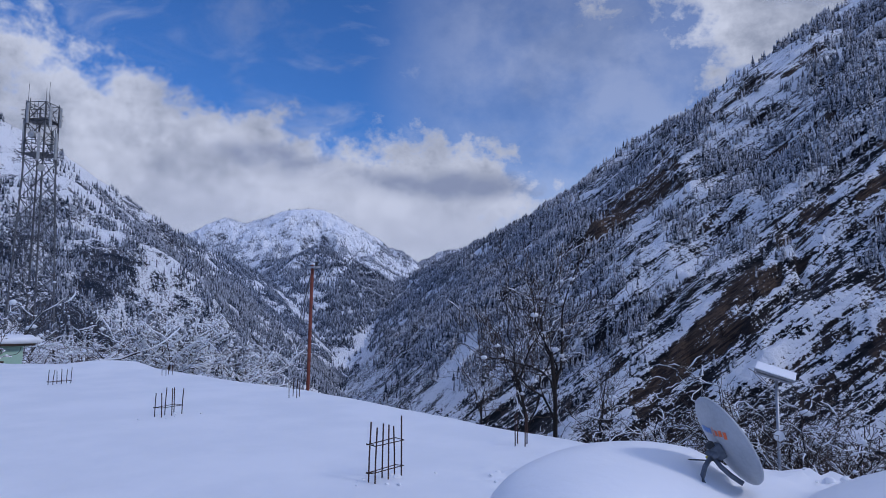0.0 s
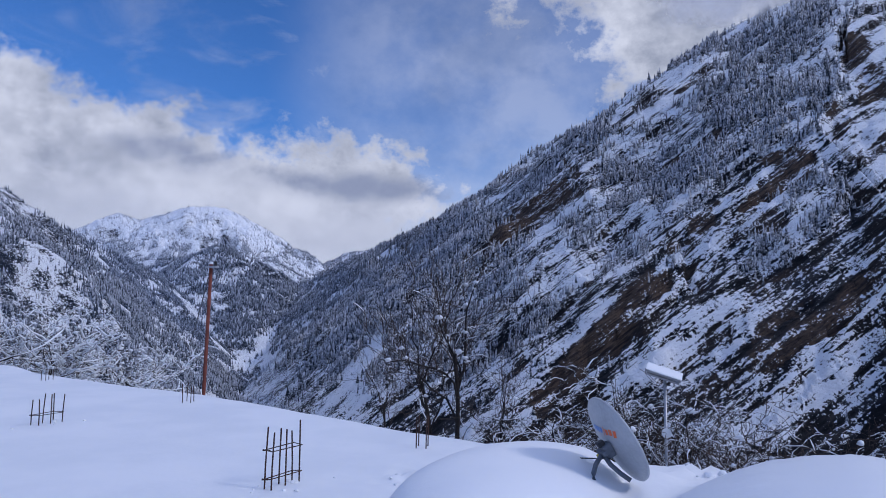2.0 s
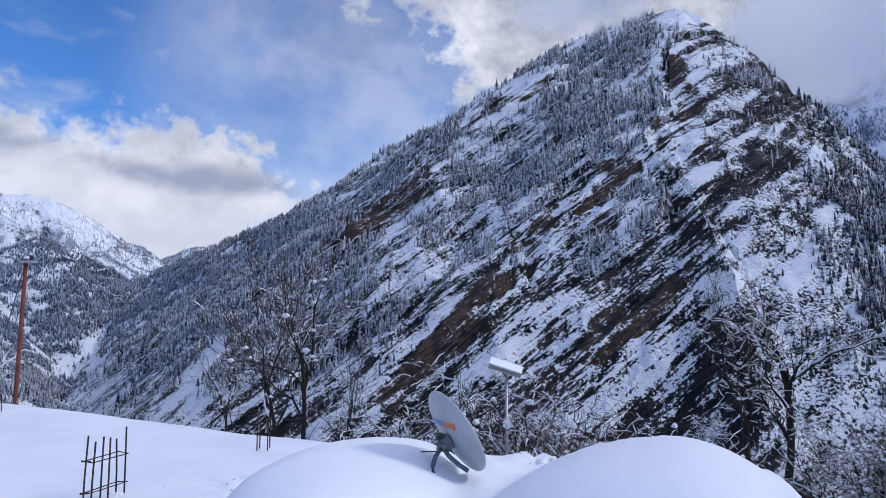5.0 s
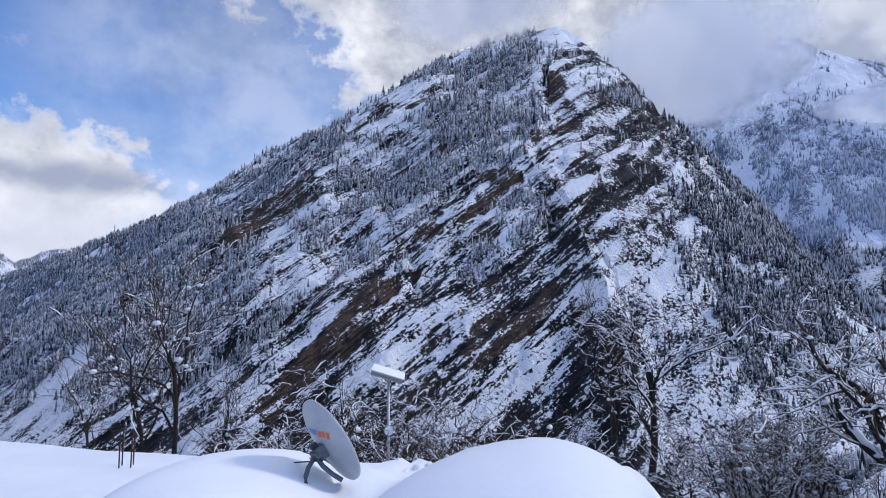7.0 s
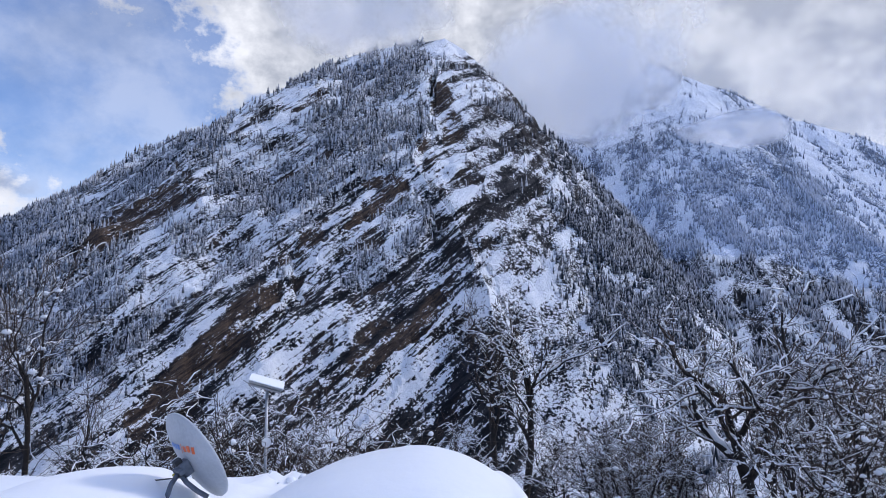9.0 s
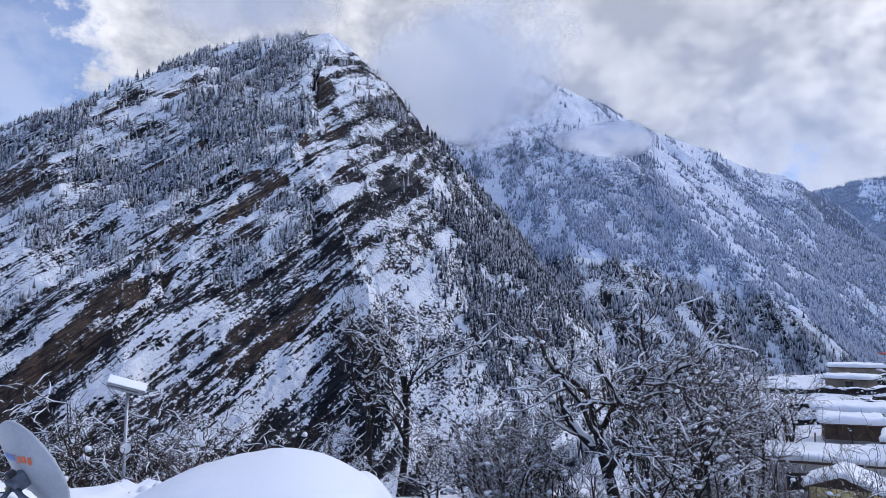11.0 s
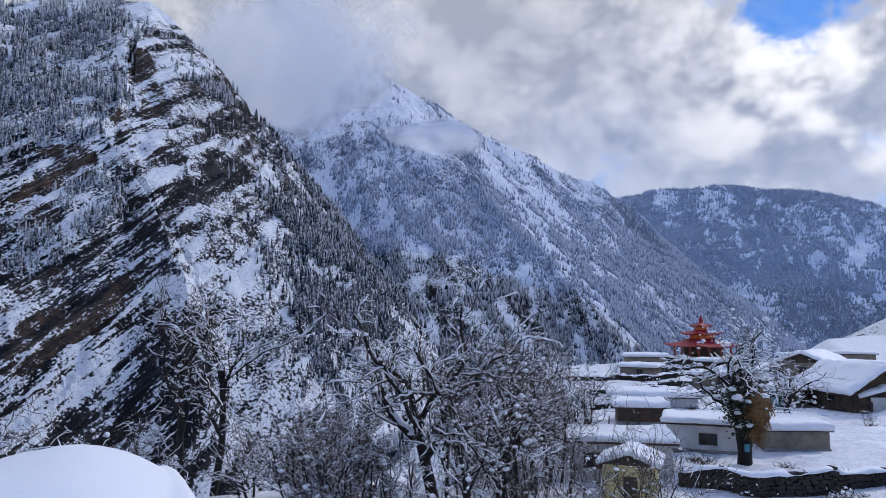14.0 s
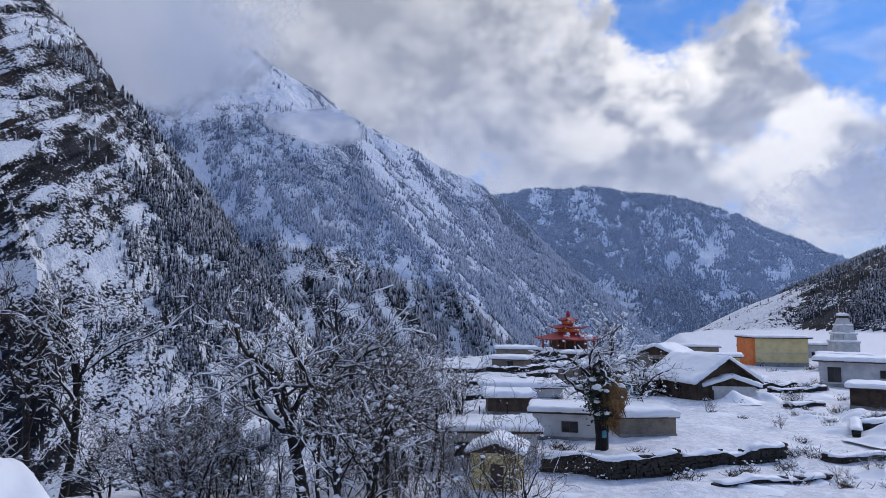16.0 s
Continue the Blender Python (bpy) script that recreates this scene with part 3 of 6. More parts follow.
    # avalanche tracks and rock ribs that run straight down the far mountains
    for kind, turn, lean, wide in ((1, 0.54, 0.42, 70.0), (2, 0.92, 0.40, 120.0), (4, -1.05, -0.5, 80.0)):
        q = X * math.cos(turn) - Y * math.sin(turn) + lean * Z
        deepness = X * math.sin(turn) + Y * math.cos(turn)
        track = 0.6 * value_noise(q / wide, deepness / 900.0, 151) + 0.4 * value_noise(q / wide * 2.7, deepness / 500.0, 153) - 0.5
        tracks = np.where(which == kind, track, tracks)
    lay += np.array([0, 0.8, 1.2, 0, 0.5, 0, 0, 0])[which] * tracks
    lay = np.where((which == 1) | (which == 2) | (which == 5), lay - 0.17 + 0.12 * (which == 5), lay)
    lay = np.where((which == 3) | (which == 4), lay - 0.12 + 0.35 * step(Z, 230, 330), lay)
    lay = np.where(which == 3, 0.24 + 0.7 * (fbm(X, Y, 30, 4, 131) - 0.5) + 0.5 * step(A, 1.17, 1.11), lay)
    lay = np.where(which == 6, lay + 0.20 - 0.2 * step(steep, 0.8, 1.5), lay)
    lay = np.where(which == 7, np.where(Z < -30, 0.35 + 0.8 * (fbm(X, Y, 40, 4, 161) - 0.5), 1.0), lay)
    lay = lay + 0.25 * step(Z, 430, 620) * (which == 0) + 0.5 * step(Z, 520, 760) * (which == 1)
    rust = np.maximum(rust * (which < 2), 0.22 * great * step(fbm(X, Y, 120, 3, 111), 0.5, 0.7)) * step(A, 0.24, 0.17)
    bedding = 0.25 + 0.75 * great * (1 - 0.5 * np.clip(wooded, 0, 1)) * step(Adeg + 0.12 * Edeg, 8.5, 5.0) * step(Adeg, -40, -26)
    na, nr = Z.shape
    co = np.stack([X, Y, Z], -1).reshape(-1, 3)
    idx = np.arange(na * nr).reshape(na, nr)
    nxt = np.roll(idx, -1, axis=0)
    faces = np.stack([idx[:, :-1], nxt[:, :-1], nxt[:, 1:], idx[:, 1:]], -1).reshape(-1, 4)[:, ::-1]
    me = bpy.data.meshes.new("ground")
    me.vertices.add(len(co))
    me.vertices.foreach_set("co", co.ravel())
    me.loops.add(faces.size)
    me.loops.foreach_set("vertex_index", faces.ravel())
    me.polygons.add(len(faces))
    me.polygons.foreach_set("loop_start", np.arange(0, faces.size, 4))
    me.update(calc_edges=True)
    for name, values in (("snow", lay), ("rust", rust), ("bedding", bedding)):
        at = me.attributes.new(name, "FLOAT", "POINT")
        at.data.foreach_set("value", np.clip(values, 0.1 if name == "snow" else 0.0, 1.2).ravel().astype(np.float32))
    me.materials.append(LAND)
    me.materials.append(FIELD_SNOW)
    smooth_ground = ((which == 7) & (Rr < 700) & (Z > -32))[:, :-1].reshape(-1)
    me.polygons.foreach_set("material_index", smooth_ground.astype(np.int32))
    me.polygons.foreach_set("use_smooth", smooth_ground)
    ob = tagged(new("ground", me), "snow-covered mountain valley with dark rock bands and a village terrace", "ground", kind="structure")
    return ob, dict(az=az, r=r, X=X, Y=Y, Z=Z, which=which, forest=forest * (1 - clear) * np.clip(1 - 3.0 * tracks, 0.1, 1.8), steep=steep, rust=rust, lay=lay)


ground, LAY = build_land()


def land_z(x, y):
    """The height of the land at a place, from the same sheet."""
    i = np.searchsorted(LAY["az"], math.atan2(x, y)) - 1
    j = np.searchsorted(LAY["r"], math.hypot(x, y)) - 1
    i, j = max(0, min(i, len(LAY["az"]) - 2)), max(0, min(j, len(LAY["r"]) - 2))
    u = (math.atan2(x, y) - LAY["az"][i]) / (LAY["az"][i + 1] - LAY["az"][i])
    v = (math.hypot(x, y) - LAY["r"][j]) / (LAY["r"][j + 1] - LAY["r"][j])
    z = LAY["Z"]
    return float((z[i, j] * (1 - v) + z[i, j + 1] * v) * (1 - u) + (z[i + 1, j] * (1 - v) + z[i + 1, j + 1] * v) * u)


def quick_mesh(name, co, tris, mat):
    me = bpy.data.meshes.new(name)
    me.vertices.add(len(co))
    me.vertices.foreach_set("co", np.ascontiguousarray(co, dtype=np.float32).ravel())
    me.loops.add(tris.size)
    me.loops.foreach_set("vertex_index", np.ascontiguousarray(tris, dtype=np.int32).ravel())
    me.polygons.add(len(tris))
    me.polygons.foreach_set("loop_start", np.arange(0, tris.size, 3))
    me.update(calc_edges=True)
    me.materials.append(mat)
    return me


def woods(name, label, zones, count, tall, sides, tiers, keep, seed, load=0.0):
    """Conifers scattered over the slopes of some mountains: stacked ragged skirts, one joined mesh."""
    rng = np.random.RandomState(seed)
    L = LAY
    inside = np.isin(L["which"], zones) & (np.abs(L["az"])[:, None] < radians(80))
    el = np.arctan2(L["Z"] - 1.6, L["r"][None, :])
    seen = el >= np.maximum.accumulate(el, axis=1) - 0.012      # slopes that look into the valley
    dr = np.gradient(L["r"])[None, :]
    groves = 0.08 + step(fbm(L["X"], L["Y"], 42, 3, 171, 0.6) + 0.25 * (fbm(L["X"], L["Z"], 150, 2, 175) - 0.5), 0.42, 0.60)
    weight = inside * seen * groves * keep(L) * L["r"][None, :] ** 0.4 * dr
    cum = np.cumsum(weight.ravel())
    pick = np.searchsorted(cum, rng.rand(count) * cum[-1])
    i, j = np.unravel_index(pick, L["Z"].shape)
    i, j = np.clip(i, 0, len(L["az"]) - 2), np.clip(j, 0, len(L["r"]) - 2)
    u, v = rng.rand(count), rng.rand(count)
    mixed = lambda M: (M[i, j] * (1 - v) + M[i, j + 1] * v) * (1 - u) + (M[i + 1, j] * (1 - v) + M[i + 1, j + 1] * v) * u
    px, py, pz = mixed(L["X"]), mixed(L["Y"]), mixed(L["Z"])
    h = tall * (0.45 + 0.75 * rng.rand(count) ** 1.3)
    h = h * np.clip(np.hypot(px, py) / 1200.0, 0.45, 1.1)      # stunted low on the near slopes
    w = h * (0.13 + 0.07 * rng.rand(count))
    turn = rng.rand(count) * 6.28
    co, tris = [], []
    per = tiers * (sides + 1)
    for t in range(tiers):
        z0, z1 = 0.04 + 0.8 * t / tiers, 0.42 + 0.58 * (t + 1) / tiers
        rad = w * (1 - 0.62 * t / max(1, tiers - 0.4))
        for q in range(sides):
            a = turn + 6.283 * q / sides + t * 0.6
            rr = rad * (0.75 + 0.5 * rng.rand(count))
            co.append(np.stack([px + rr * np.cos(a), py + rr * np.sin(a), pz - 0.3 + h * (z0 + 0.06 * (rng.rand(count) - 0.5))], -1))
        co.append(np.stack([px, py, pz + h * min(z1, 1.0)], -1))
        b = t * (sides + 1)
        tris += [(b + q, b + (q + 1) % sides, b + sides) for q in range(sides)]
    co = np.stack(co, 1).reshape(-1, 3)
    tris = (np.array(tris)[None] + (np.arange(count) * per)[:, None, None]).reshape(-1, 3)
    me = quick_mesh(name, co, tris, CONIFER)
    # load: snow per wood; partly imitates shade (mast slope, hump) and sun (peak)
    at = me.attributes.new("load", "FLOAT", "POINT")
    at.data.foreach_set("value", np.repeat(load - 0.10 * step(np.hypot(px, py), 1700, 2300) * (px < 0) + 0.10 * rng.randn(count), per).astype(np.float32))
    return tagged(new(name, me), label, "woods", kind="stuff")


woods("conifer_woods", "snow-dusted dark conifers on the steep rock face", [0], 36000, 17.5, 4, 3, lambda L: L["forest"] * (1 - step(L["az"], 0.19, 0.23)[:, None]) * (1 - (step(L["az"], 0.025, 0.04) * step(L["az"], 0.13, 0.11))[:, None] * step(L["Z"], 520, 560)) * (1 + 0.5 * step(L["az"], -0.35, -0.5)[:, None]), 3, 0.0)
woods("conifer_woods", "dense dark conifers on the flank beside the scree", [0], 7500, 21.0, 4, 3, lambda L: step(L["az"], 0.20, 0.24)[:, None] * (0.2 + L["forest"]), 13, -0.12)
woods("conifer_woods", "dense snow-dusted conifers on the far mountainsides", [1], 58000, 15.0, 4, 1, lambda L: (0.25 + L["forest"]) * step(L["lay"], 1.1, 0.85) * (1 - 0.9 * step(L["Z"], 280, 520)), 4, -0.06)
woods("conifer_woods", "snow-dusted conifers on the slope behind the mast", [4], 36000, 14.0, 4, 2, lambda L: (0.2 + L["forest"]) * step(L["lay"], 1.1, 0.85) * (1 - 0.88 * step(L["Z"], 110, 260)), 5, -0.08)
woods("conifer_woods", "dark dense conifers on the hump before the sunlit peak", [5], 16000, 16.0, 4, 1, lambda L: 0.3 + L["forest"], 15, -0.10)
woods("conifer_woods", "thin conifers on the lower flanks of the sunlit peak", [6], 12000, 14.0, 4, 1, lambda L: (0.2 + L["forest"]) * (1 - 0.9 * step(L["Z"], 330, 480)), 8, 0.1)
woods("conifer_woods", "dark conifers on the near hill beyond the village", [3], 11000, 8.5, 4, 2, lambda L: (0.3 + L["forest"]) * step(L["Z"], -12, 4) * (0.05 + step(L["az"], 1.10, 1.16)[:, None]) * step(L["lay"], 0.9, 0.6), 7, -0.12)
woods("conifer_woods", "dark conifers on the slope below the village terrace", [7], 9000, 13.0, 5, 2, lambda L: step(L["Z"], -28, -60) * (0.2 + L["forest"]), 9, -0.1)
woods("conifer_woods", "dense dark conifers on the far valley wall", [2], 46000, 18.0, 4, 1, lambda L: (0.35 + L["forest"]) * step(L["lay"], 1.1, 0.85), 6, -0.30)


# ---- clouds that hang on the summits ----
def cloud_bank(az0, az1, el0, el1, r, seed, label, fill=0.75, curve=0.06):
    """A bank of drifting cloud: a billowing shell with a soft rim."""
    nu, nv = 40, 22
    bm = bmesh.new()
    body = []
    grid = []
    for i in range(nu + 1):
        row = []
        for j in range(nv + 1):
            u, v = i / nu, j / nv
            puff = noise.noise(Vector((u * 5 + seed, v * 3, seed))) * 0.6 + noise.noise(Vector((u * 13, v * 8 + seed, seed))) * 0.3
            rr = r * (1 - curve * (1 - (2 * u - 1) ** 2) * (1 - (2 * v - 1) ** 2) - 0.02 * puff)
            a, e = radians(az0 + (az1 - az0) * u), radians(el0 + (el1 - el0) * v)
            row.append(bm.verts.new((rr * math.sin(a) * math.cos(e), rr * math.cos(a) * math.cos(e), 1.6 + rr * math.sin(e))))
            edge = 1 - min(1.0, math.hypot(2 * u - 1, 2 * v - 1))
            body.append(fill * min(1.0, edge * 1.5) - 0.6 * (1 - min(1.0, edge * 1.8)))
        grid.append(row)
    for i in range(nu):
        for j in range(nv):
            bm.faces.new((grid[i][j], grid[i + 1][j], grid[i + 1][j + 1], grid[i][j + 1]))
    me = bpy.data.meshes.new("cloud")
    bm.to_mesh(me)
    bm.free()
    at = me.attributes.new("body", "FLOAT", "POINT")
    at.data.foreach_set("value", np.array(body, dtype=np.float32))
    me.polygons.foreach_set("use_smooth", [True] * len(me.polygons))
    me.materials.append(CLOUD)
    return tagged(new("cloud", me), label, "cloud", "clouds on the summits", kind="structure")


CAP = "soft grey cloud clinging to a summit"
cloud_bank(-17, 8.5, 19.6, 34, 1330, 1, CAP, 0.95)
cloud_bank(1, 27.5, 12.0, 29, 1950, 2, CAP, 1.1)
cloud_bank(19, 34, 12.6, 17.6, 2250, 3, "bright cloud drifting across the second peak", 0.85)
cloud_bank(9, 30, 15.5, 31, 2150, 4, CAP, 0.6)
cloud_bank(55, 90, 3.0, 14, 3300, 5, "white cloud lying on the far valley wall", 0.7)


# ---- see-through blue sheets that imitate haze over the far valley ----
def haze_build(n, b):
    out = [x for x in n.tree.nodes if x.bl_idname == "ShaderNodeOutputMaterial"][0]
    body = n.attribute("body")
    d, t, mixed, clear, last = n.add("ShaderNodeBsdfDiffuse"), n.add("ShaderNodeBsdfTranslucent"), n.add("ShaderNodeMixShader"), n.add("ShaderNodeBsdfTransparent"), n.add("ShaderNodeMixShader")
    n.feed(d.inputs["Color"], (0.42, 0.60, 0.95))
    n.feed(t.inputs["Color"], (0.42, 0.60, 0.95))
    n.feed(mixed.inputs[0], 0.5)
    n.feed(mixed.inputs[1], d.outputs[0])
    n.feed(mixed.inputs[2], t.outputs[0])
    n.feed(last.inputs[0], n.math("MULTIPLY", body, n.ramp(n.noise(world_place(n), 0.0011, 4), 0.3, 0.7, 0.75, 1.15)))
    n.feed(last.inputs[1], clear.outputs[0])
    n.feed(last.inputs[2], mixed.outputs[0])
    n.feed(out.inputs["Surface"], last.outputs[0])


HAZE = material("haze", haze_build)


# Upright curved sheet; its blue tint and opacity stand in for distance haze.
def haze_sheet(r, az0, az1, z0, z1, amount, label):
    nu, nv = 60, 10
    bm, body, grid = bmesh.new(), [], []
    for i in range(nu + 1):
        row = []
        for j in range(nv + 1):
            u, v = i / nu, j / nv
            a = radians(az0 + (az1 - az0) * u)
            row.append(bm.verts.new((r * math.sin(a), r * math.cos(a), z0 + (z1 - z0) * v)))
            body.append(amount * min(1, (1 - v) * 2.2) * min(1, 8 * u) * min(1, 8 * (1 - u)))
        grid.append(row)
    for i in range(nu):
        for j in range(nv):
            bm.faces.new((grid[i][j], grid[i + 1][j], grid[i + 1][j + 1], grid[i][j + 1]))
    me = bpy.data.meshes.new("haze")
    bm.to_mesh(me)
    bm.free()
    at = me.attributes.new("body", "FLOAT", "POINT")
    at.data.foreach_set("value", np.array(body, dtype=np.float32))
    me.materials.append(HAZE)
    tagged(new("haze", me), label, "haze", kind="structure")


haze_sheet(1640, 6, 90, -350, 900, 0.31, "see-through blue sheet imitating haze before the second peak")
haze_sheet(3150, 30, 90, -350, 1100, 0.22, "see-through blue sheet imitating haze before the far wall")
haze_sheet(900, -86, -44, -350, 420, 0.07, "see-through blue sheet imitating haze before the slope with the mast")
haze_sheet(1900, -62, -30, -350, 420, 0.10, "see-through blue sheet imitating haze down the valley")

# ---- the roof under the camera ----
def part(name, bm, mat, parent=None, label="", smooth=False):
    me = bpy.data.meshes.new(name)
    bm.normal_update()
    bm.to_mesh(me)
    bm.free()
    me.materials.append(mat)
    if smooth:
        me.polygons.foreach_set("use_smooth", [True] * len(me.polygons))
    ob = new(name, me)
    if parent:
        ob.parent = parent
    return tagged(ob, label)


def roof_edge(x):
    """y of the far edge of the snow on the roof."""
    return np.interp(x, [-40, -24, -20, -12.5, -9.6, -7.3, -5.3, -4.3, -2.4, 0, 3, 9], [9.0, 9.3, 11.3, 10.2, 9.8, 9.2, 8.65, 8.45, 8.15, 8.1, 7.6, 6.6])


def roof_height(X, Y):
    z = 0.10 * (fbm(X, Y, 4.0, 4, 3) - 0.5) + 0.02 * (fbm(X, Y, 0.8, 3, 5) - 0.5)
    heap = lambda cx, cy, ax, ay, h, p=1.0: h * np.maximum(0, 1 - ((X - cx) / ax) ** 2 - ((Y - cy) / ay) ** 2) ** p
    z = z + 0.14 * heap(-20.5, 10.8, 2.2, 1.6, 1, 1.5)
    near = np.maximum.reduce([heap(-1.62, 3.72, 0.66, 1.1, 0.88, 0.15), heap(-1.72, 3.75, 0.92, 1.3, 0.88, 0.75), np.where(X < 0.08, heap(0.08, 3.6, 1.30, 1.5, 1.03, 0.62), heap(0.08, 3.6, 0.92, 1.5, 1.03, 0.62)), heap(-0.95, 4.15, 1.1, 1.3, 0.74, 0.5), heap(0.5, 3.45, 0.9, 1.1, 0.86, 0.12)])
    trodden = np.exp(-((X + 0.55) / 0.55) ** 2 - ((Y - 4.9) / 0.8) ** 2) + np.exp(-((X + 3.4) / 0.6) ** 2 - ((Y - 6.2) / 0.6) ** 2) + np.exp(-((X + 2.6) / 0.28) ** 2 - ((Y - 4.7) / 0.4) ** 2) + np.exp(-((X + 2.75) / 0.22) ** 2 - ((Y - 3.9) / 0.35) ** 2)
    return z + near + 0.26 * np.minimum(1, trodden) * (np.abs(fbm(X, Y, 0.20, 4, 15, 0.6) - 0.5) * 2 - 0.25)


def build_roof():
    xs = np.concatenate([np.arange(-40, -6, 0.25), np.arange(-6, 0, 0.06), np.arange(0, 0.86, 0.03)])
    ts = np.concatenate([np.linspace(0, 0.3, 12), np.linspace(0.3, 1, 110)[1:]])
    Xg, Tg = np.meshgrid(xs, ts, indexing="ij")
    edge = roof_edge(Xg) + 0.12 * (fbm(Xg, Xg * 0, 1.2, 3, 9) - 0.5)
    Yg = -6 + Tg * (edge + 6)
    Zg = roof_height(Xg, Yg)
    lip = np.clip((edge - Yg) / 0.25, 0, 1)
    Zg = Zg - 0.16 * (1 - lip) ** 2 - 0.30 * np.clip((Xg - 0.56) / 0.14, 0, 1) ** 2.2 - 3.0 * np.maximum(0, Xg - 0.70)
    bm = bmesh.new()
    n0, n1 = Xg.shape
    vs = [[bm.verts.new((Xg[i, j], Yg[i, j], Zg[i, j])) for j in range(n1)] for i in range(n0)]
    for i in range(n0 - 1):
        for j in range(n1 - 1):
            bm.faces.new((vs[i][j], vs[i + 1][j], vs[i + 1][j + 1], vs[i][j + 1]))
    # the cut front of the snow, down to the slab
    low = [bm.verts.new((Xg[i, -1], Yg[i, -1] - 0.02, -0.45)) for i in range(n0)]
    for i in range(n0 - 1):
        bm.faces.new((vs[i][-1], vs[i + 1][-1], low[i + 1], low[i]))
    return bm


ROOF_SNOW = tagged(part("roof_snow", build_roof(), SNOW, smooth=True), "deep smooth snow lying on a flat concrete roof", "snow", kind="structure")

# ---- things on and beside the roof ----
def rod_bm(paths, radius, sides=8):
    """Round bars along paths, each with closed ends."""
    bm = bmesh.new()
    for path in paths:
        path = [Vector(p) for p in path]
        rings = []
        for k, p in enumerate(path):
            way = (path[min(k + 1, len(path) - 1)] - path[max(k - 1, 0)]).normalized()
            a = way.orthogonal().normalized()
            b = way.cross(a)
            rings.append([bm.verts.new(p + (a * math.cos(6.2832 * q / sides) + b * math.sin(6.2832 * q / sides)) * radius) for q in range(sides)])
        for r0, r1 in zip(rings[:-1], rings[1:]):
            for q in range(sides):
                bm.faces.new((r0[q], r0[(q + 1) % sides], r1[(q + 1) % sides], r1[q]))
        bm.faces.new(rings[0][::-1])
        bm.faces.new(rings[-1])
    return bm


def box_bm(*boxes, bevel=0.0):
    """Boxes (x0, y0, z0, x1, y1, z1), with softened edges."""
    bm = bmesh.new()
    for x0, y0, z0, x1, y1, z1 in boxes:
        one = bmesh.ops.create_cube(bm, size=1.0)["verts"]
        for v in one:
            v.co = Vector(((x0 + x1) / 2 + v.co.x * (x1 - x0), (y0 + y1) / 2 + v.co.y * (y1 - y0), (z0 + z1) / 2 + v.co.z * (z1 - z0)))
    if bevel:
        bmesh.ops.bevel(bm, geom=bm.edges[:], offset=bevel, segments=2, affect="EDGES", profile=0.6)
    return bm


def thing(name, label, category, group="", at=(0, 0, 0), turn=0.0):
    ob = tagged(new(name), label, category, group)
    ob.matrix_basis = pose(*at, 0, 0, turn)
    return ob


SLAB = surface("concrete", (0.16, 0.155, 0.15), (0.34, 0.33, 0.31), 1.2, 14.0, 0.9, 0.0, 0.01)
GREY_PAINT = surface("grey_paint", (0.30, 0.33, 0.37), (0.42, 0.45, 0.49), 5.0, 60.0, 0.42, 0.0, 0.0006)
STEEL = surface("galvanised_steel", (0.30, 0.31, 0.33), (0.48, 0.49, 0.51), 8.0, 60.0, 0.45, 0.6, 0.001)
DARK_STEEL = surface("dark_painted_steel", (0.07, 0.08, 0.10), (0.15, 0.17, 0.20), 8.0, 60.0, 0.5, 0.2, 0.001)
DARK = surface("dark_plastic", (0.012, 0.012, 0.013), (0.04, 0.04, 0.042), 8.0, 60.0, 0.5, 0.0, 0.001)
RED_POLE = surface("red_lead_paint", (0.09, 0.022, 0.016), (0.21, 0.052, 0.032), 3.0, 30.0, 0.7, 0.0, 0.002, speck=(0.07, 0.03, 0.02))
BLUE_INK = surface("blue_print", (0.05, 0.16, 0.50), (0.10, 0.26, 0.62), 20.0, 90.0, 0.45, 0.0, 0.0003)
RED_INK = surface("orange_print", (0.62, 0.10, 0.03), (0.75, 0.17, 0.05), 20.0, 90.0, 0.45, 0.0, 0.0003)

# the building below the snow
house_below = tagged(part("roof_slab", box_bm((-40, -6, -0.75, 0.8, 8.0, -0.42), (-39.8, -5.8, -9.3, 0.6, 7.8, -0.75), (-23, 7.6, -0.75, -4.6, 8.4, -0.42), (-21, 8.0, -0.75, -9.5, 9.5, -0.42), bevel=0.03), SLAB),
                     "concrete house with a flat snow-covered roof", "building", kind="structure")


def rebar_cage(label, at, turn, bars, height, ties, size, seed):
    """Starter bars of a column: upright rusty bars, tied round by bent stirrups."""
    rng = random.Random(seed)
    cage = thing("rebar_cage", label, "rebar", "starter bars on the roof", at, turn)
    spots = [(sx * size[0] / 2, (k / (bars - 1) - 0.5) * size[1]) for sx in (-1, 1) for k in range(bars)] if bars > 1 else [(-size[0] / 2, 0), (size[0] / 2, 0), (0, size[1] / 2)]
    for x, y in spots:
        lean = (rng.gauss(0, 0.012), rng.gauss(0, 0.012))
        h = height * rng.uniform(0.82, 1.05)
        part("bar", rod_bm([[(x, y, -0.45), (x + lean[0] * 0.4, y + lean[1] * 0.4, h * 0.4), (x + lean[0], y + lean[1], h)]], 0.0075), RUST, cage)
    for z in ties:
        a, b, d = size[0] / 2 + 0.014, size[1] / 2 + 0.014, rng.uniform(-0.012, 0.012)
        part("tie", rod_bm([[(-a, -b, z), (a, -b, z + d), (a, b, z + d), (-a, b, z), (-a, -b, z - 0.01), (-a + 0.05, -b + 0.05, z - 0.012)]], 0.005), RUST, cage)
    return cage


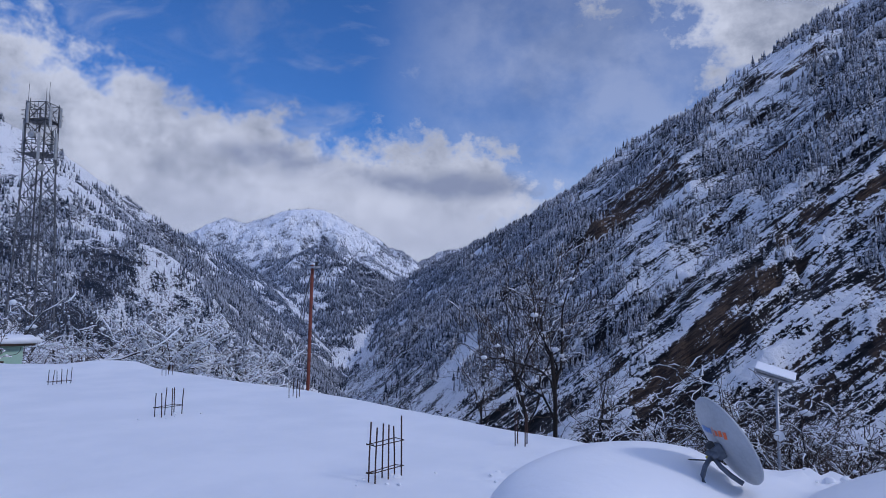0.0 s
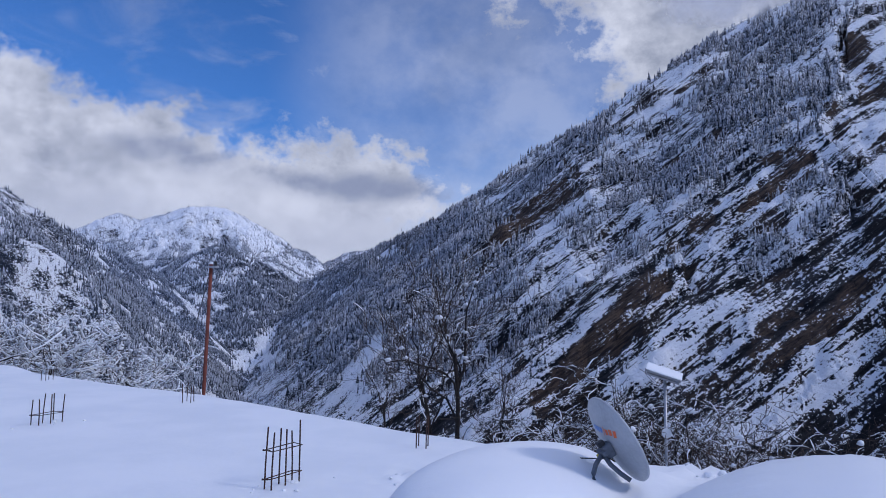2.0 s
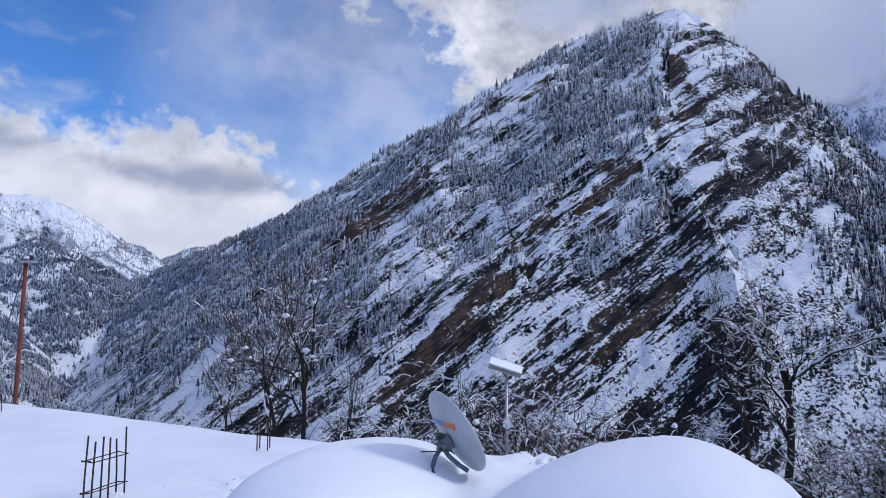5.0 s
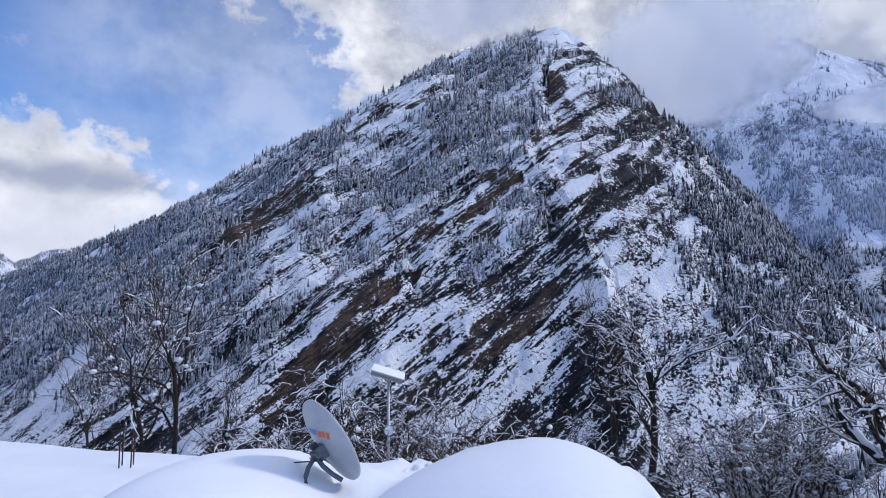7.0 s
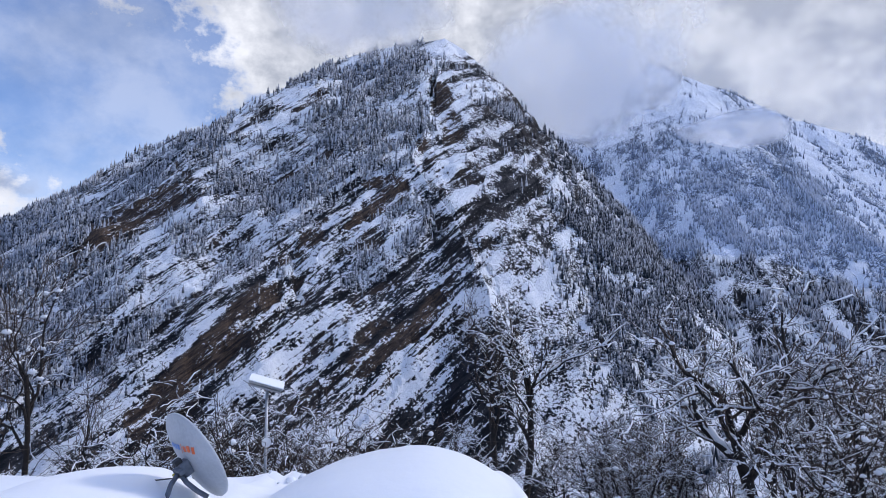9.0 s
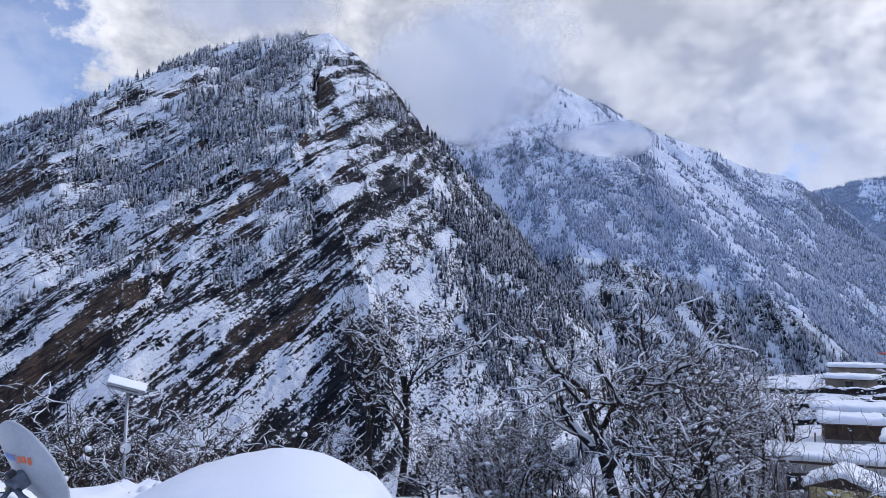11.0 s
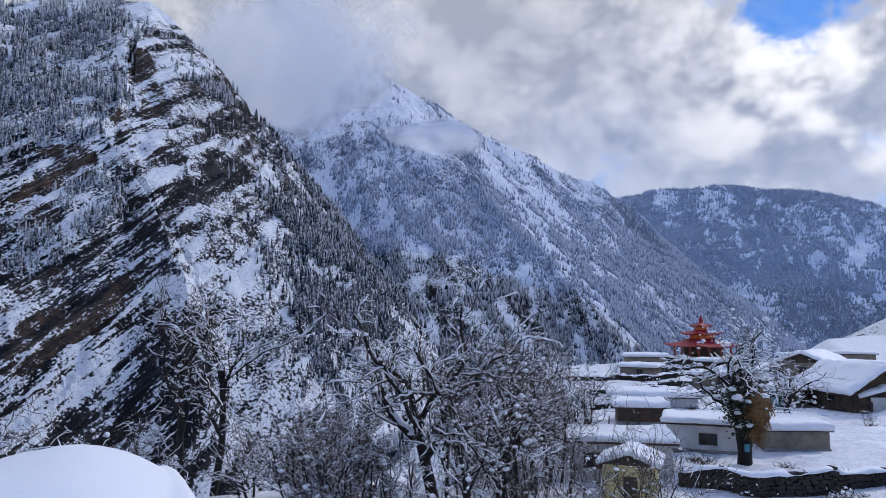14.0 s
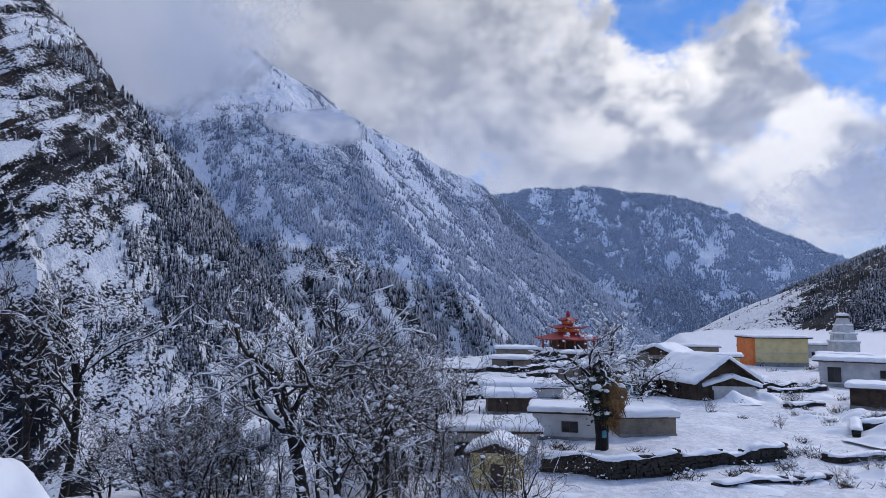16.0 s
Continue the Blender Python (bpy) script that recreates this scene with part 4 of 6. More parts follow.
CAGE = "rusty column starter bars with stirrups standing out of the snow"
rebar_cage(CAGE, (-4.65, 5.16, roof_height(np.array([-4.65]), np.array([5.16]))[0]), 0, 3, 0.57, (0.09, 0.36), (0.085, 0.40), 1)
rebar_cage(CAGE, (-10.17, 6.2, 0.0), 12, 3, 0.42, (0.13,), (0.16, 0.40), 2)
rebar_cage(CAGE, (-16.1, 7.18, 0.0), 8, 3, 0.36, (0.08,), (0.16, 0.42), 3)
BARS = "few rusty bars sticking out of the snow at the roof's edge"
rebar_cage(BARS, (-4.52, 7.58, 0.0), 20, 2, 0.40, (), (0.12, 0.16), 4)
rebar_cage(BARS, (-10.36, 8.97, 0.0), 30, 2, 0.34, (), (0.14, 0.20), 5)
rebar_cage(BARS, (-16.35, 9.94, 0.0), 10, 2, 0.26, (), (0.14, 0.20), 6)
rebar_cage(BARS, (-22.7, 10.85, 0.05), 0, 2, 0.22, (), (0.14, 0.20), 7)


# the satellite dish, seen from behind
def satellite_dish():
    facing = Vector((0.625, 0.605, 0.49)).normalized()
    centre = Vector((-1.075, 3.815, 0.95))
    dish = tagged(new("satellite_dish"), "grey satellite dish with printed marks, tilted in a snow hollow", "satellite dish")
    up = Vector((0, 0, 1))
    side = up.cross(facing).normalized()
    high = facing.cross(side)
    dish.matrix_basis = Matrix.Translation(centre) @ Matrix((side, high, facing)).transposed().to_4x4()
    # bowl: opens along +z; its back is the convex side
    rx, ry, deep, seg, rings = 0.226, 0.252, 0.045, 56, 9
    bm = bmesh.new()

    def ring(f, z, dz=0.0):
        return [bm.verts.new((rx * f * math.cos(6.2832 * q / seg), ry * f * math.sin(6.2832 * q / seg), z + dz)) for q in range(seg)]
    outer = [ring(k / rings, deep * ((k / rings) ** 2 - 1)) for k in range(1, rings + 1)]
    lip = [ring(1.02, 0.004), ring(1.02, 0.016), ring(0.985, 0.010)]
    inner = [ring(k / rings, deep * ((k / rings) ** 2 - 1), 0.006) for k in range(rings, 0, -1)]
    loops = outer + lip + inner
    for a, b in zip(loops[:-1], loops[1:]):
        for q in range(seg):
            bm.faces.new((a[q], b[q], b[(q + 1) % seg], a[(q + 1) % seg]))
    bm.faces.new(outer[0])
    bm.faces.new(inner[-1][::-1])
    bmesh.ops.recalc_face_normals(bm, faces=bm.faces[:])
    part("reflector", bm, GREY_PAINT, dish, smooth=True)
    # plain printed shapes on the back, in the mark's colours; seen from behind, x runs the other way
    def decal(name, bars, mat, label):
        bm = bmesh.new()
        for x0, y0, x1, y1, skew in bars:
            n = 5
            cols = []
            for k in range(n + 1):
                x = x0 + (x1 - x0) * k / n
                cols.append([bm.verts.new((-(x + skew * (y - y0)), y, deep * (((x + skew * (y - y0)) / rx) ** 2 + (y / ry) ** 2 - 1) - 0.0022)) for y in (y0, y1)])
            for a, b in zip(cols[:-1], cols[1:]):
                bm.faces.new((a[0], a[1], b[1], b[0]))
        part(name, bm, mat, dish, label)
    decal("printed_mark", [(-0.125, 0.066, -0.104, 0.098, 0.1), (-0.097, 0.066, -0.076, 0.098, 0.1), (-0.069, 0.066, -0.048, 0.098, 0.1), (-0.041, 0.066, -0.018, 0.098, 0.15)], BLUE_INK, "faded blue printed bars")
    decal("printed_mark", [(-0.006, 0.052, 0.000, 0.108, 0.25), (0.018, 0.062, 0.044, 0.094, 0), (0.052, 0.062, 0.078, 0.098, 0.1), (0.086, 0.052, 0.110, 0.092, 0.2)], RED_INK, "orange printed bars")
    # mount: a clamp on the back, two bent legs and the mast in the snow
    inv = dish.matrix_basis.inverted()
    loc = lambda p: inv @ Vector(p)
    part("clamp", box_bm((-0.03, -0.06, -0.10, 0.03, 0.02, -0.045), (-0.042, -0.03, -0.12, 0.042, 0.0, -0.09), bevel=0.008), DARK_STEEL, dish)
    a = Vector((0.0, -0.02, -0.105))
    def foot(name, x, y, z, mid):
        b = loc((x, y, z))
        path = [a, a.lerp(b, 0.35) + Vector(mid), a.lerp(b, 0.7) + Vector(mid) * 0.8, b]
        part(name, rod_bm([path], 0.013, 10), DARK_STEEL, dish, smooth=True)
    foot("leg", -1.155, 3.66, 0.755, (0.01, 0.0, -0.02))
    foot("leg", -0.98, 3.74, 0.76, (0.0, 0.0, -0.015))
    part("cable_box", box_bm((-0.015, 0.015, -0.11, 0.02, 0.045, -0.07), bevel=0.006), DARK, dish, "black clamp bolt box")
    part("bolt", rod_bm([[(0.03, -0.03, -0.13), (0.03, -0.03, -0.10)]], 0.010, 8), surface("yellow_plastic", (0.55, 0.45, 0.05), (0.7, 0.58, 0.08), 20, 90, 0.5), dish, "yellow cable plug")
    return dish


satellite_dish()
cable = tagged(part("cable", rod_bm([[(-1.09, 3.74, 0.86), (-1.36, 3.95, 0.80), (-1.75, 4.3, 0.78), (-2.3, 4.7, 0.45)]], 0.004, 6), DARK), "thin dark aerial cable running into the snow", "cable")


# the solar street lamp beyond the roof's edge
def solar_lamp():
    x, y = 26 * math.sin(radians(-11.12)), 26 * math.cos(radians(-11.12))
    lamp = thing("street_lamp", "galvanised solar street lamp with a snow-topped panel", "street lamp", "", (x, y, land_z(x, y)), 10.7)
    h = -0.35 - land_z(x, y)
    part("pole", rod_bm([[(0, 0, -0.6), (0, 0, h * 0.5), (0, 0, h)]], 0.055, 12), STEEL, lamp, smooth=True)
    tilt = pose(-0.02, 0, h + 0.06, 16, 17, 0)
    for name, boxes, mat, lab in (("panel_frame", [(-0.62, -0.36, -0.03, 0.62, 0.36, 0.03)], STEEL, ""), ("solar_panel", [(-0.58, -0.32, 0.032, 0.58, 0.32, 0.045)], DARK, "dark glossy solar panel"),
                                  ("snow_cap", [(-0.63, -0.37, 0.047, 0.63, 0.37, 0.082)], SNOW, "snow cap on the panel"), ("lamp_head", [(-0.58, -0.30, -0.16, 0.58, -0.10, -0.09)], STEEL, "flat lamp housing")):
        bm = box_bm(*boxes, bevel=0.012 if mat == SNOW else 0.01)
        bm.transform(tilt)
        part(name, bm, mat, lamp, lab, smooth=mat == SNOW)
    part("arm", rod_bm([[(0, 0, h - 2.9), (-0.35, -0.05, h - 2.6), (-0.75, -0.1, h - 3.6)]], 0.035, 8), STEEL, lamp)
    bm = rod_bm([[(0.02, -0.12, h - 2.05), (0.02, -0.2, h - 2.02)]], 0.17, 20)
    part("disc", bm, surface("white_enamel", (0.6, 0.62, 0.63), (0.78, 0.79, 0.8), 4, 40, 0.4), lamp, "round white disc on the pole")
    part("bracket", box_bm((-0.07, -0.12, h - 2.12, 0.07, 0.07, h - 1.95), bevel=0.01), STEEL, lamp)
    return lamp


solar_lamp()


# red steel pole with its wires
def red_pole():
    x, y = 22 * math.sin(radians(-48.0)), 22 * math.cos(radians(-48.0))
    z = land_z(x, y)
    pole = thing("utility_pole", "rust-red painted steel pole with a small insulator, leaning slightly", "pole", "", (x, y, z))
    top = 3.15 - z
    part("shaft", rod_bm([[(-0.10, -0.06, -0.6), (-0.02, 0.0, top * 0.5), (0.05, 0.04, top)]], 0.052, 14), RED_POLE, pole, smooth=True)
    part("crossarm", box_bm((-0.09, -0.06, top - 0.12, 0.34, 0.10, top - 0.06), bevel=0.01), STEEL, pole)
    part("insulator", rod_bm([[(0.26, 0.02, top - 0.06), (0.26, 0.02, top + 0.08)]], 0.045, 10), DARK, pole)
    part("cap", rod_bm([[(0.05, 0.04, top), (0.05, 0.04, top + 0.06)]], 0.06, 12), SNOW, pole, "snow on the pole's head")
    return x, y


px_, py_ = red_pole()
wire_path = [(px_ + (-38 - px_) * k / 14, py_ + (32 - py_) * k / 14, 2.75 + (-0.3 - 2.75) * k / 14 - 1.3 * math.sin(math.pi * k / 14)) for k in range(15)]
tagged(part("overhead_wire", rod_bm([wire_path], 0.018, 5), DARK), "thin sagging overhead wire from the red pole", "wire")


# the telecom mast on the slope
MAST_STEEL = surface("weathered_steel", (0.05, 0.053, 0.06), (0.15, 0.155, 0.165), 2.0, 20.0, 0.6, 0.4, 0.002)


def telecom_mast():
    az, r = -67.9, 100.0
    x, y = r * math.sin(radians(az)), r * math.cos(radians(az))
    z0 = land_z(x, y)
    mast = thing("telecom_mast", "grey steel lattice telecom mast with panel antennas at its head", "mast", "", (x, y, z0), 32)
    top = 28.2 - z0
    half = lambda z: 2.15 - 0.85 * min(1, z / (top * 0.75))
    corners = [(-1, -1), (1, -1), (1, 1), (-1, 1)]
    for cx, cy in corners:
        part("leg", rod_bm([[(cx * half(z), cy * half(z), z) for z in (-0.5, top * 0.35, top * 0.75, top)]], 0.11, 6), MAST_STEEL, mast)
    levels = 15
    for k in range(levels):
        za, zb = top * k / levels, top * (k + 1) / levels
        for (ax, ay), (bx, by) in zip(corners, corners[1:] + corners[:1]):
            pa, pb = (ax * half(za), ay * half(za), za), (bx * half(zb), by * half(zb), zb)
            pc, pd = (bx * half(za), by * half(za), za), (ax * half(zb), ay * half(zb), zb)
            for ends in ([pa, pb], [pc, pd], [pd, pb]):
                part("brace", rod_bm([ends], 0.05, 4), MAST_STEEL, mast)
    part("ladder", rod_bm([[(0.25, -half(0), 0), (0.25, -half(top), top)], [(-0.25, -half(0), 0), (-0.25, -half(top), top)]] + [[(-0.25, -half(z), z), (0.25, -half(z), z)] for z in np.arange(0.5, top, 0.6)], 0.03, 4), MAST_STEEL, mast)
    for z in (top - 6.6, top - 2.2):
        part("platform", box_bm((-1.6, -1.6, z - 0.08, 1.6, 1.6, z), bevel=0.02), MAST_STEEL, mast)
        part("railing", rod_bm([[(-1.7, -1.7, z + h), (1.7, -1.7, z + h), (1.7, 1.7, z + h), (-1.7, 1.7, z + h), (-1.7, -1.7, z + h)] for h in (0.5, 1.05)], 0.035, 4), MAST_STEEL, mast)
    white = surface("antenna_grey", (0.26, 0.27, 0.27), (0.42, 0.43, 0.42), 4, 40, 0.5)
    for a, rr, z, w, h in ((200, 1.8, top - 2.6, 0.95, 2.9), (215, 2.0, top - 6.9, 0.5, 4.6), (330, 2.1, top - 3.2, 0.34, 2.7), (300, 2.5, top - 7.8, 0.34, 3.6), (20, 2.1, top - 2.9, 0.34, 2.6), (250, 2.0, top - 2.9, 0.34, 2.6), (90, 2.1, top - 5.5, 0.34, 2.6), (345, 2.6, top - 7.4, 0.34, 3.4)):
        m = pose(rr * math.cos(radians(a)), rr * math.sin(radians(a)), z, 0, 0, a)
        bm = box_bm((-0.11, -w / 2, 0, 0.11, w / 2, h), bevel=0.05)
        bm.transform(m)
        panel = part("antenna", bm, white, mast)
        pole = rod_bm([[(-0.25, 0, -0.3), (-0.25, 0, h + 0.4)], [(-0.25, 0, h * 0.2), (-rr * 0.6, 0, h * 0.2)], [(-0.25, 0, h * 0.8), (-rr * 0.6, 0, h * 0.8)]], 0.045, 5)
        pole.transform(m)
        part("antenna_mount", pole, MAST_STEEL, mast)
    for a, z in ((270, top - 4.4), (310, top - 8.6)):
        bm = rod_bm([[(1.6, 0, 0), (2.0, 0, 0)]], 0.45, 16)
        bm.transform(pose(0, 0, z, 0, 0, a))
        part("microwave_drum", bm, white, mast)
    for sx, sy, h in ((-1.2, -1.2, 2.4), (1.2, -1.2, 1.8), (0, 1.2, 1.5), (0.6, 0.2, 3.0)):
        part("whip", rod_bm([[(sx, sy, top - 0.2), (sx, sy, top + h)]], 0.03, 5), MAST_STEEL, mast)


telecom_mast()

# ---- bare winter trees with snow on their limbs ----
def tube(path, radii, sides, co, tris):
    """A tapering tube along a path, added to the lists."""
    base = len(co)
    for k, (p, r) in enumerate(zip(path, radii)):
        way = (path[min(k + 1, len(path) - 1)] - path[max(k - 1, 0)]).normalized()
        a = way.orthogonal().normalized()
        b = way.cross(a)
        for q in range(sides):
            t = 6.2832 * q / sides
            v = p + (a * math.cos(t) + b * math.sin(t)) * r
            co.append((v.x, v.y, v.z))
    for k in range(len(path) - 1):
        for q in range(sides):
            i, j = base + k * sides + q, base + k * sides + (q + 1) % sides
            tris.append((i, j, j + sides))
            tris.append((i, j + sides, i + sides))


def snow_ridge(path, radii, rng, co, tris, load, least=0.024):
    """Snow that lies along the upper side of a limb: a lumpy flattened tube, broken here and there."""
    run, rr = [], []

    def flush():
        if len(run) > 1:
            rr[0] *= 0.4
            rr[-1] *= 0.3
            tube(list(run), list(rr), 4, co, tris)
        run.clear()
        rr.clear()
    for k, (p, r) in enumerate(zip(path, radii)):
        way = (path[min(k + 1, len(path) - 1)] - path[max(k - 1, 0)]).normalized()
        if abs(way.z) < 0.86 and rng.random() < load:
            w = max(r * 0.95, least) * rng.uniform(0.8, 1.5)
            run.append(p + Vector((0, 0, r * 0.55 + w * 0.55)))
            rr.append(w)
        else:
            flush()
    flush()


def clump(at, size, rng, co, tris):
    """A rounded lump of snow."""
    base = len(co)
    sides = 6
    rows = ((0.65, 0.55), (0.3, 0.95), (-0.15, 0.95), (-0.5, 0.55))
    long, swing = rng.uniform(1.0, 1.45), rng.uniform(0, 3.14)
    sx, sy = 1 + (long - 1) * abs(math.cos(swing)), 1 + (long - 1) * abs(math.sin(swing))
    co.append((at.x, at.y, at.z + size * rng.uniform(0.7, 0.95)))
    for z, rad in rows:
        for q in range(sides):
            t = 6.2832 * q / sides + rng.uniform(-0.2, 0.2)
            s = size * rad * rng.uniform(0.6, 1.2)
            co.append((at.x + s * sx * math.cos(t), at.y + s * sy * math.sin(t), at.z + size * z * rng.uniform(0.8, 1.1)))
    for q in range(sides):
        tris.append((base, base + 1 + q, base + 1 + (q + 1) % sides))
        for k in range(len(rows) - 1):
            i, j = base + 1 + k * sides + q, base + 1 + k * sides + (q + 1) % sides
            tris += [(i, i + sides, j + sides), (i, j + sides, j)]


def bare_tree(name, label, seed, height, girth, stems=1, lean=0.1, spread=0.6, limbs=5, levels=3, load=0.75, clumps=20, droop=0.0, trunk=0.45, twigs=4, crook=1.0, boughs=(7, 6), least=0.024, low=0.55, puff=1.0):
    """A tree: stems that fork into crooked limbs, boughs and twigs. Returns an Empty with trunk, crown and snow."""
    rng = random.Random(seed)
    wood, wtri, thin, ttri, snow, stri = [], [], [], [], [], []

    def grow(start, way, length, radius, level):
        steps = (7, 9, 5, 4, 3)[level]
        path, radii, p, d = [start.copy()], [radius], start.copy(), way.normalized()
        for k in range(steps):
            wander = (0.06, 0.25, 0.32, 0.34, 0.36)[level] * crook
            d = (d + Vector((rng.gauss(0, wander), rng.gauss(0, wander), rng.gauss(0, wander * 0.8) + (0.02, 0.07, 0.04, 0.02, 0)[level] - droop * level * 0.07))).normalized()
            p = p + d * length / steps
            path.append(p.copy())
            radii.append(max(0.012, radius * (1 - (0.38 if level == 0 else 0.72) * (k + 1) / steps)))
        if level < 2:
            tube(path, radii, 7 if level == 0 else 5, wood, wtri)
        else:
            tube(path, radii, 3, thin, ttri)
        if level in (1, 2) or lean > 0.6:
            snow_ridge(path, radii, rng, snow, stri, load, least)
        elif level > 2 and rng.random() < load * 0.55:
            snow_ridge(path, radii, rng, snow, stri, 0.9, least)
        if level >= levels:
            return
        count = (limbs, *boughs, twigs)[level]
        first = (low, 0.12, 0.15, 0.1)[level]
        for c in range(count):
            f = min(0.999, first + (1 - first) * (c + rng.random()) / count)
            k = min(int(f * steps), steps - 1)
            q = path[k].lerp(path[k + 1], f * steps - k)
            turn = 6.2832 * (c / count) + rng.uniform(-0.6, 0.6)
            side = Vector((math.cos(turn), math.sin(turn), rng.uniform(-0.1, 0.45))) if level == 0 else Vector((rng.gauss(0, 1), rng.gauss(0, 1), rng.gauss(0.1, 0.6))).normalized()
            here = (path[k + 1] - path[k]).normalized()
            way = (here * (1 - spread) + side * spread + Vector((0, 0, 0.1 - droop * 0.5))).normalized()
            size = height * (1 - trunk) * rng.uniform(0.65, 1.15) if level == 0 else length * rng.uniform(0.40, 0.66) * (1.15 - 0.45 * f)
            grow(q, way, size, radii[k] * (rng.uniform(0.52, 0.72) if level == 0 else rng.uniform(0.42, 0.6)), level + 1)
            if rng.random() < (0.3 if girth > 0.1 else 0.06) and level < 2 and clumps:
                clump(q + Vector((0, 0, radii[k] * 0.8)), rng.uniform(0.07, 0.17), rng, snow, stri)

    for s in range(stems):
        a = 6.283 * s / stems + rng.random()
        off = Vector((math.cos(a), math.sin(a), 0)) * (0.0 if stems == 1 else rng.uniform(0.2, 0.9))
        tilt = Vector((math.cos(a) * lean, math.sin(a) * lean, 1))
        grow(Vector((0, 0, -0.5)) + off, tilt, height * trunk * rng.uniform(0.85, 1.1), girth * rng.uniform(0.75, 1.0), 0)
    for c in range(clumps):
        if thin:
            clump(Vector(thin[rng.randrange(len(thin))]), (rng.uniform(0.03, 0.06) if rng.random() < 0.88 else rng.uniform(0.08, 0.16)) * puff, rng, snow, stri)
    tree = tagged(new(name), label, "tree", "bare trees round the house")
    for piece, co, tri, mat in (("trunk", wood, wtri, BARK), ("crown", thin, ttri, TWIG), ("snow_load", snow, stri, SNOW)):
        if tri:
            ob = new(piece, quick_mesh(piece, np.array(co), np.array(tri), mat))
            ob.parent = tree
            if piece != "trunk":
                tagged(ob, kind="stuff")
            if piece != "crown":
                ob.data.polygons.foreach_set("use_smooth", [True] * len(ob.data.polygons))
    return tree


def ground_spot(az, r):
    x, y = r * math.sin(radians(az)), r * math.cos(radians(az))
    return x, y, land_z(x, y)


def stand(tree, az, r, turn=0, size=1.0, copy=True):
    x, y, z = ground_spot(az, r)
    m = pose(x, y, z - 0.1, 0, 0, turn)
    if copy:
        t = copy_thing(tree, m)
    else:
        t = tree
        t.matrix_basis = m
    t.scale = (size, size, size)
    return t


FORKED = "bare dark-barked tree with snow lying along its limbs"
pair_tree = bare_tree("bare_tree", FORKED, 20, 12.6, 0.22, 1, 0.03, 0.30, 7, 3, 0.8, 110, -0.06, 0.62, 6, 1.1, (8, 6), 0.026, 0.5)
stand(pair_tree, 7.3, 43, 20, 1.12, False)
pair_tree_b = bare_tree("bare_tree", "crooked bare tree with a snow-filled fork beside its twin", 21, 12.6, 0.25, 1, 0.03, 0.30, 7, 3, 0.85, 110, -0.06, 0.62, 6, 1.1, (8, 6), 0.034, 0.5)
stand(pair_tree_b, 9.7, 43.5, 130, 1.12, False)
great_tree = bare_tree("bare_tree", "broad bare tree with thick snow-laden forking limbs", 44, 14.4, 0.40, 1, 0.0, 0.52, 8, 3, 0.92, 260, -0.05, 0.42, 5, 1.15, (9, 7), 0.040, 0.6)
stand(great_tree, 27.0, 35, -27, 0.94, False)
thin_tree = bare_tree("bare_tree", "slender bare tree with lumps of snow in its forks", 31, 10.5, 0.13, 2, 0.06, 0.35, 7, 3, 0.6, 260, 0, 0.6, 4, 1.3, (6, 6), 0.024)
stand(thin_tree, 31.2, 26, 0, 0.9, False)
bush = bare_tree("bare_tree", "many-stemmed thicket tree, dusted with snow", 41, 6.6, 0.065, 6, 0.22, 0.36, 9, 3, 0.85, 150, 0.0, 0.72, 4, 1.2, (6, 5), 0.020, 0.14)
stand(bush, 16.8, 37, 0, 1.0, False)
bush_b = bare_tree("bare_tree", "dense brown thicket tree with snow on its twigs", 43, 6.9, 0.06, 6, 0.2, 0.34, 9, 3, 0.85, 150, 0.0, 0.74, 4, 1.2, (6, 5), 0.019, 0.14)
stand(bush_b, 20.2, 39, 0, 1.0, False)
for az, r, turn, size in ((18.3, 34, 80, 0.92), (29.6, 38, 140, 0.8)):
    stand(bush, az, r, turn, size)
for az, r, turn, size in ((17.4, 41, 50, 0.9), (24.2, 33, 170, 0.75), (32.6, 41, 20, 0.9), (34.6, 36, 110, 0.8), (20.9, 34, 300, 0.85)):
    stand(bush_b, az, r, turn, size)
for az, r, turn, size in ((35.0, 40, 40, 0.95), (37.0, 44, 140, 0.9), (33.2, 36, 260, 1.05), (39.2, 50, 10, 0.8), (29.0, 33, 100, 0.9)):
    stand(thin_tree, az, r, turn, size)
for az, r, turn, size in ((36.0, 47, 10, 0.95), (38.4, 54, 190, 0.9), (31.0, 45, 300, 1.0)):
    stand(bush_b, az, r, turn, size)
laden = bare_tree("bare_tree", "small tree bowed under thick snow on every branch", 53, 13.0, 0.16, 2, 0.15, 0.5, 7, 3, 0.95, 1300, 0.03, 0.45, 3, 1.3, (7, 5), 0.05, 0.4, 1.25)
stand(laden, -55.6, 58, 0, 1.0, False)
for az, r, turn, size in ((-59.2, 59, 100, 1.0), (-53.2, 57, 220, 0.72), (-62.0, 62, 300, 0.85), (-57.3, 50, 30, 0.65), (-64.6, 60, 30, 0.8), (35.4, 70, 60, 0.6)):
    stand(laden, az, r, turn, size)
sparse = bare_tree("bare_tree", "leaning sparse tree with scattered lumps of snow", 61, 15.0, 0.15, 1, 0.22, 0.38, 5, 3, 0.25, 40, 0, 0.6, 3)
stand(sparse, -26.8, 34, 200, 1.0, False)
sparse_b = bare_tree("bare_tree", "thin upright tree with snow lumps on its twigs", 63, 14.0, 0.12, 1, 0.15, 0.36, 5, 3, 0.25, 34, 0, 0.6, 3)
stand(sparse_b, -30.2, 34, 30, 1.0, False)
stand(sparse_b, -23.6, 33, 150, 0.72)
stand(sparse, -33.4, 40, 70, 0.62)
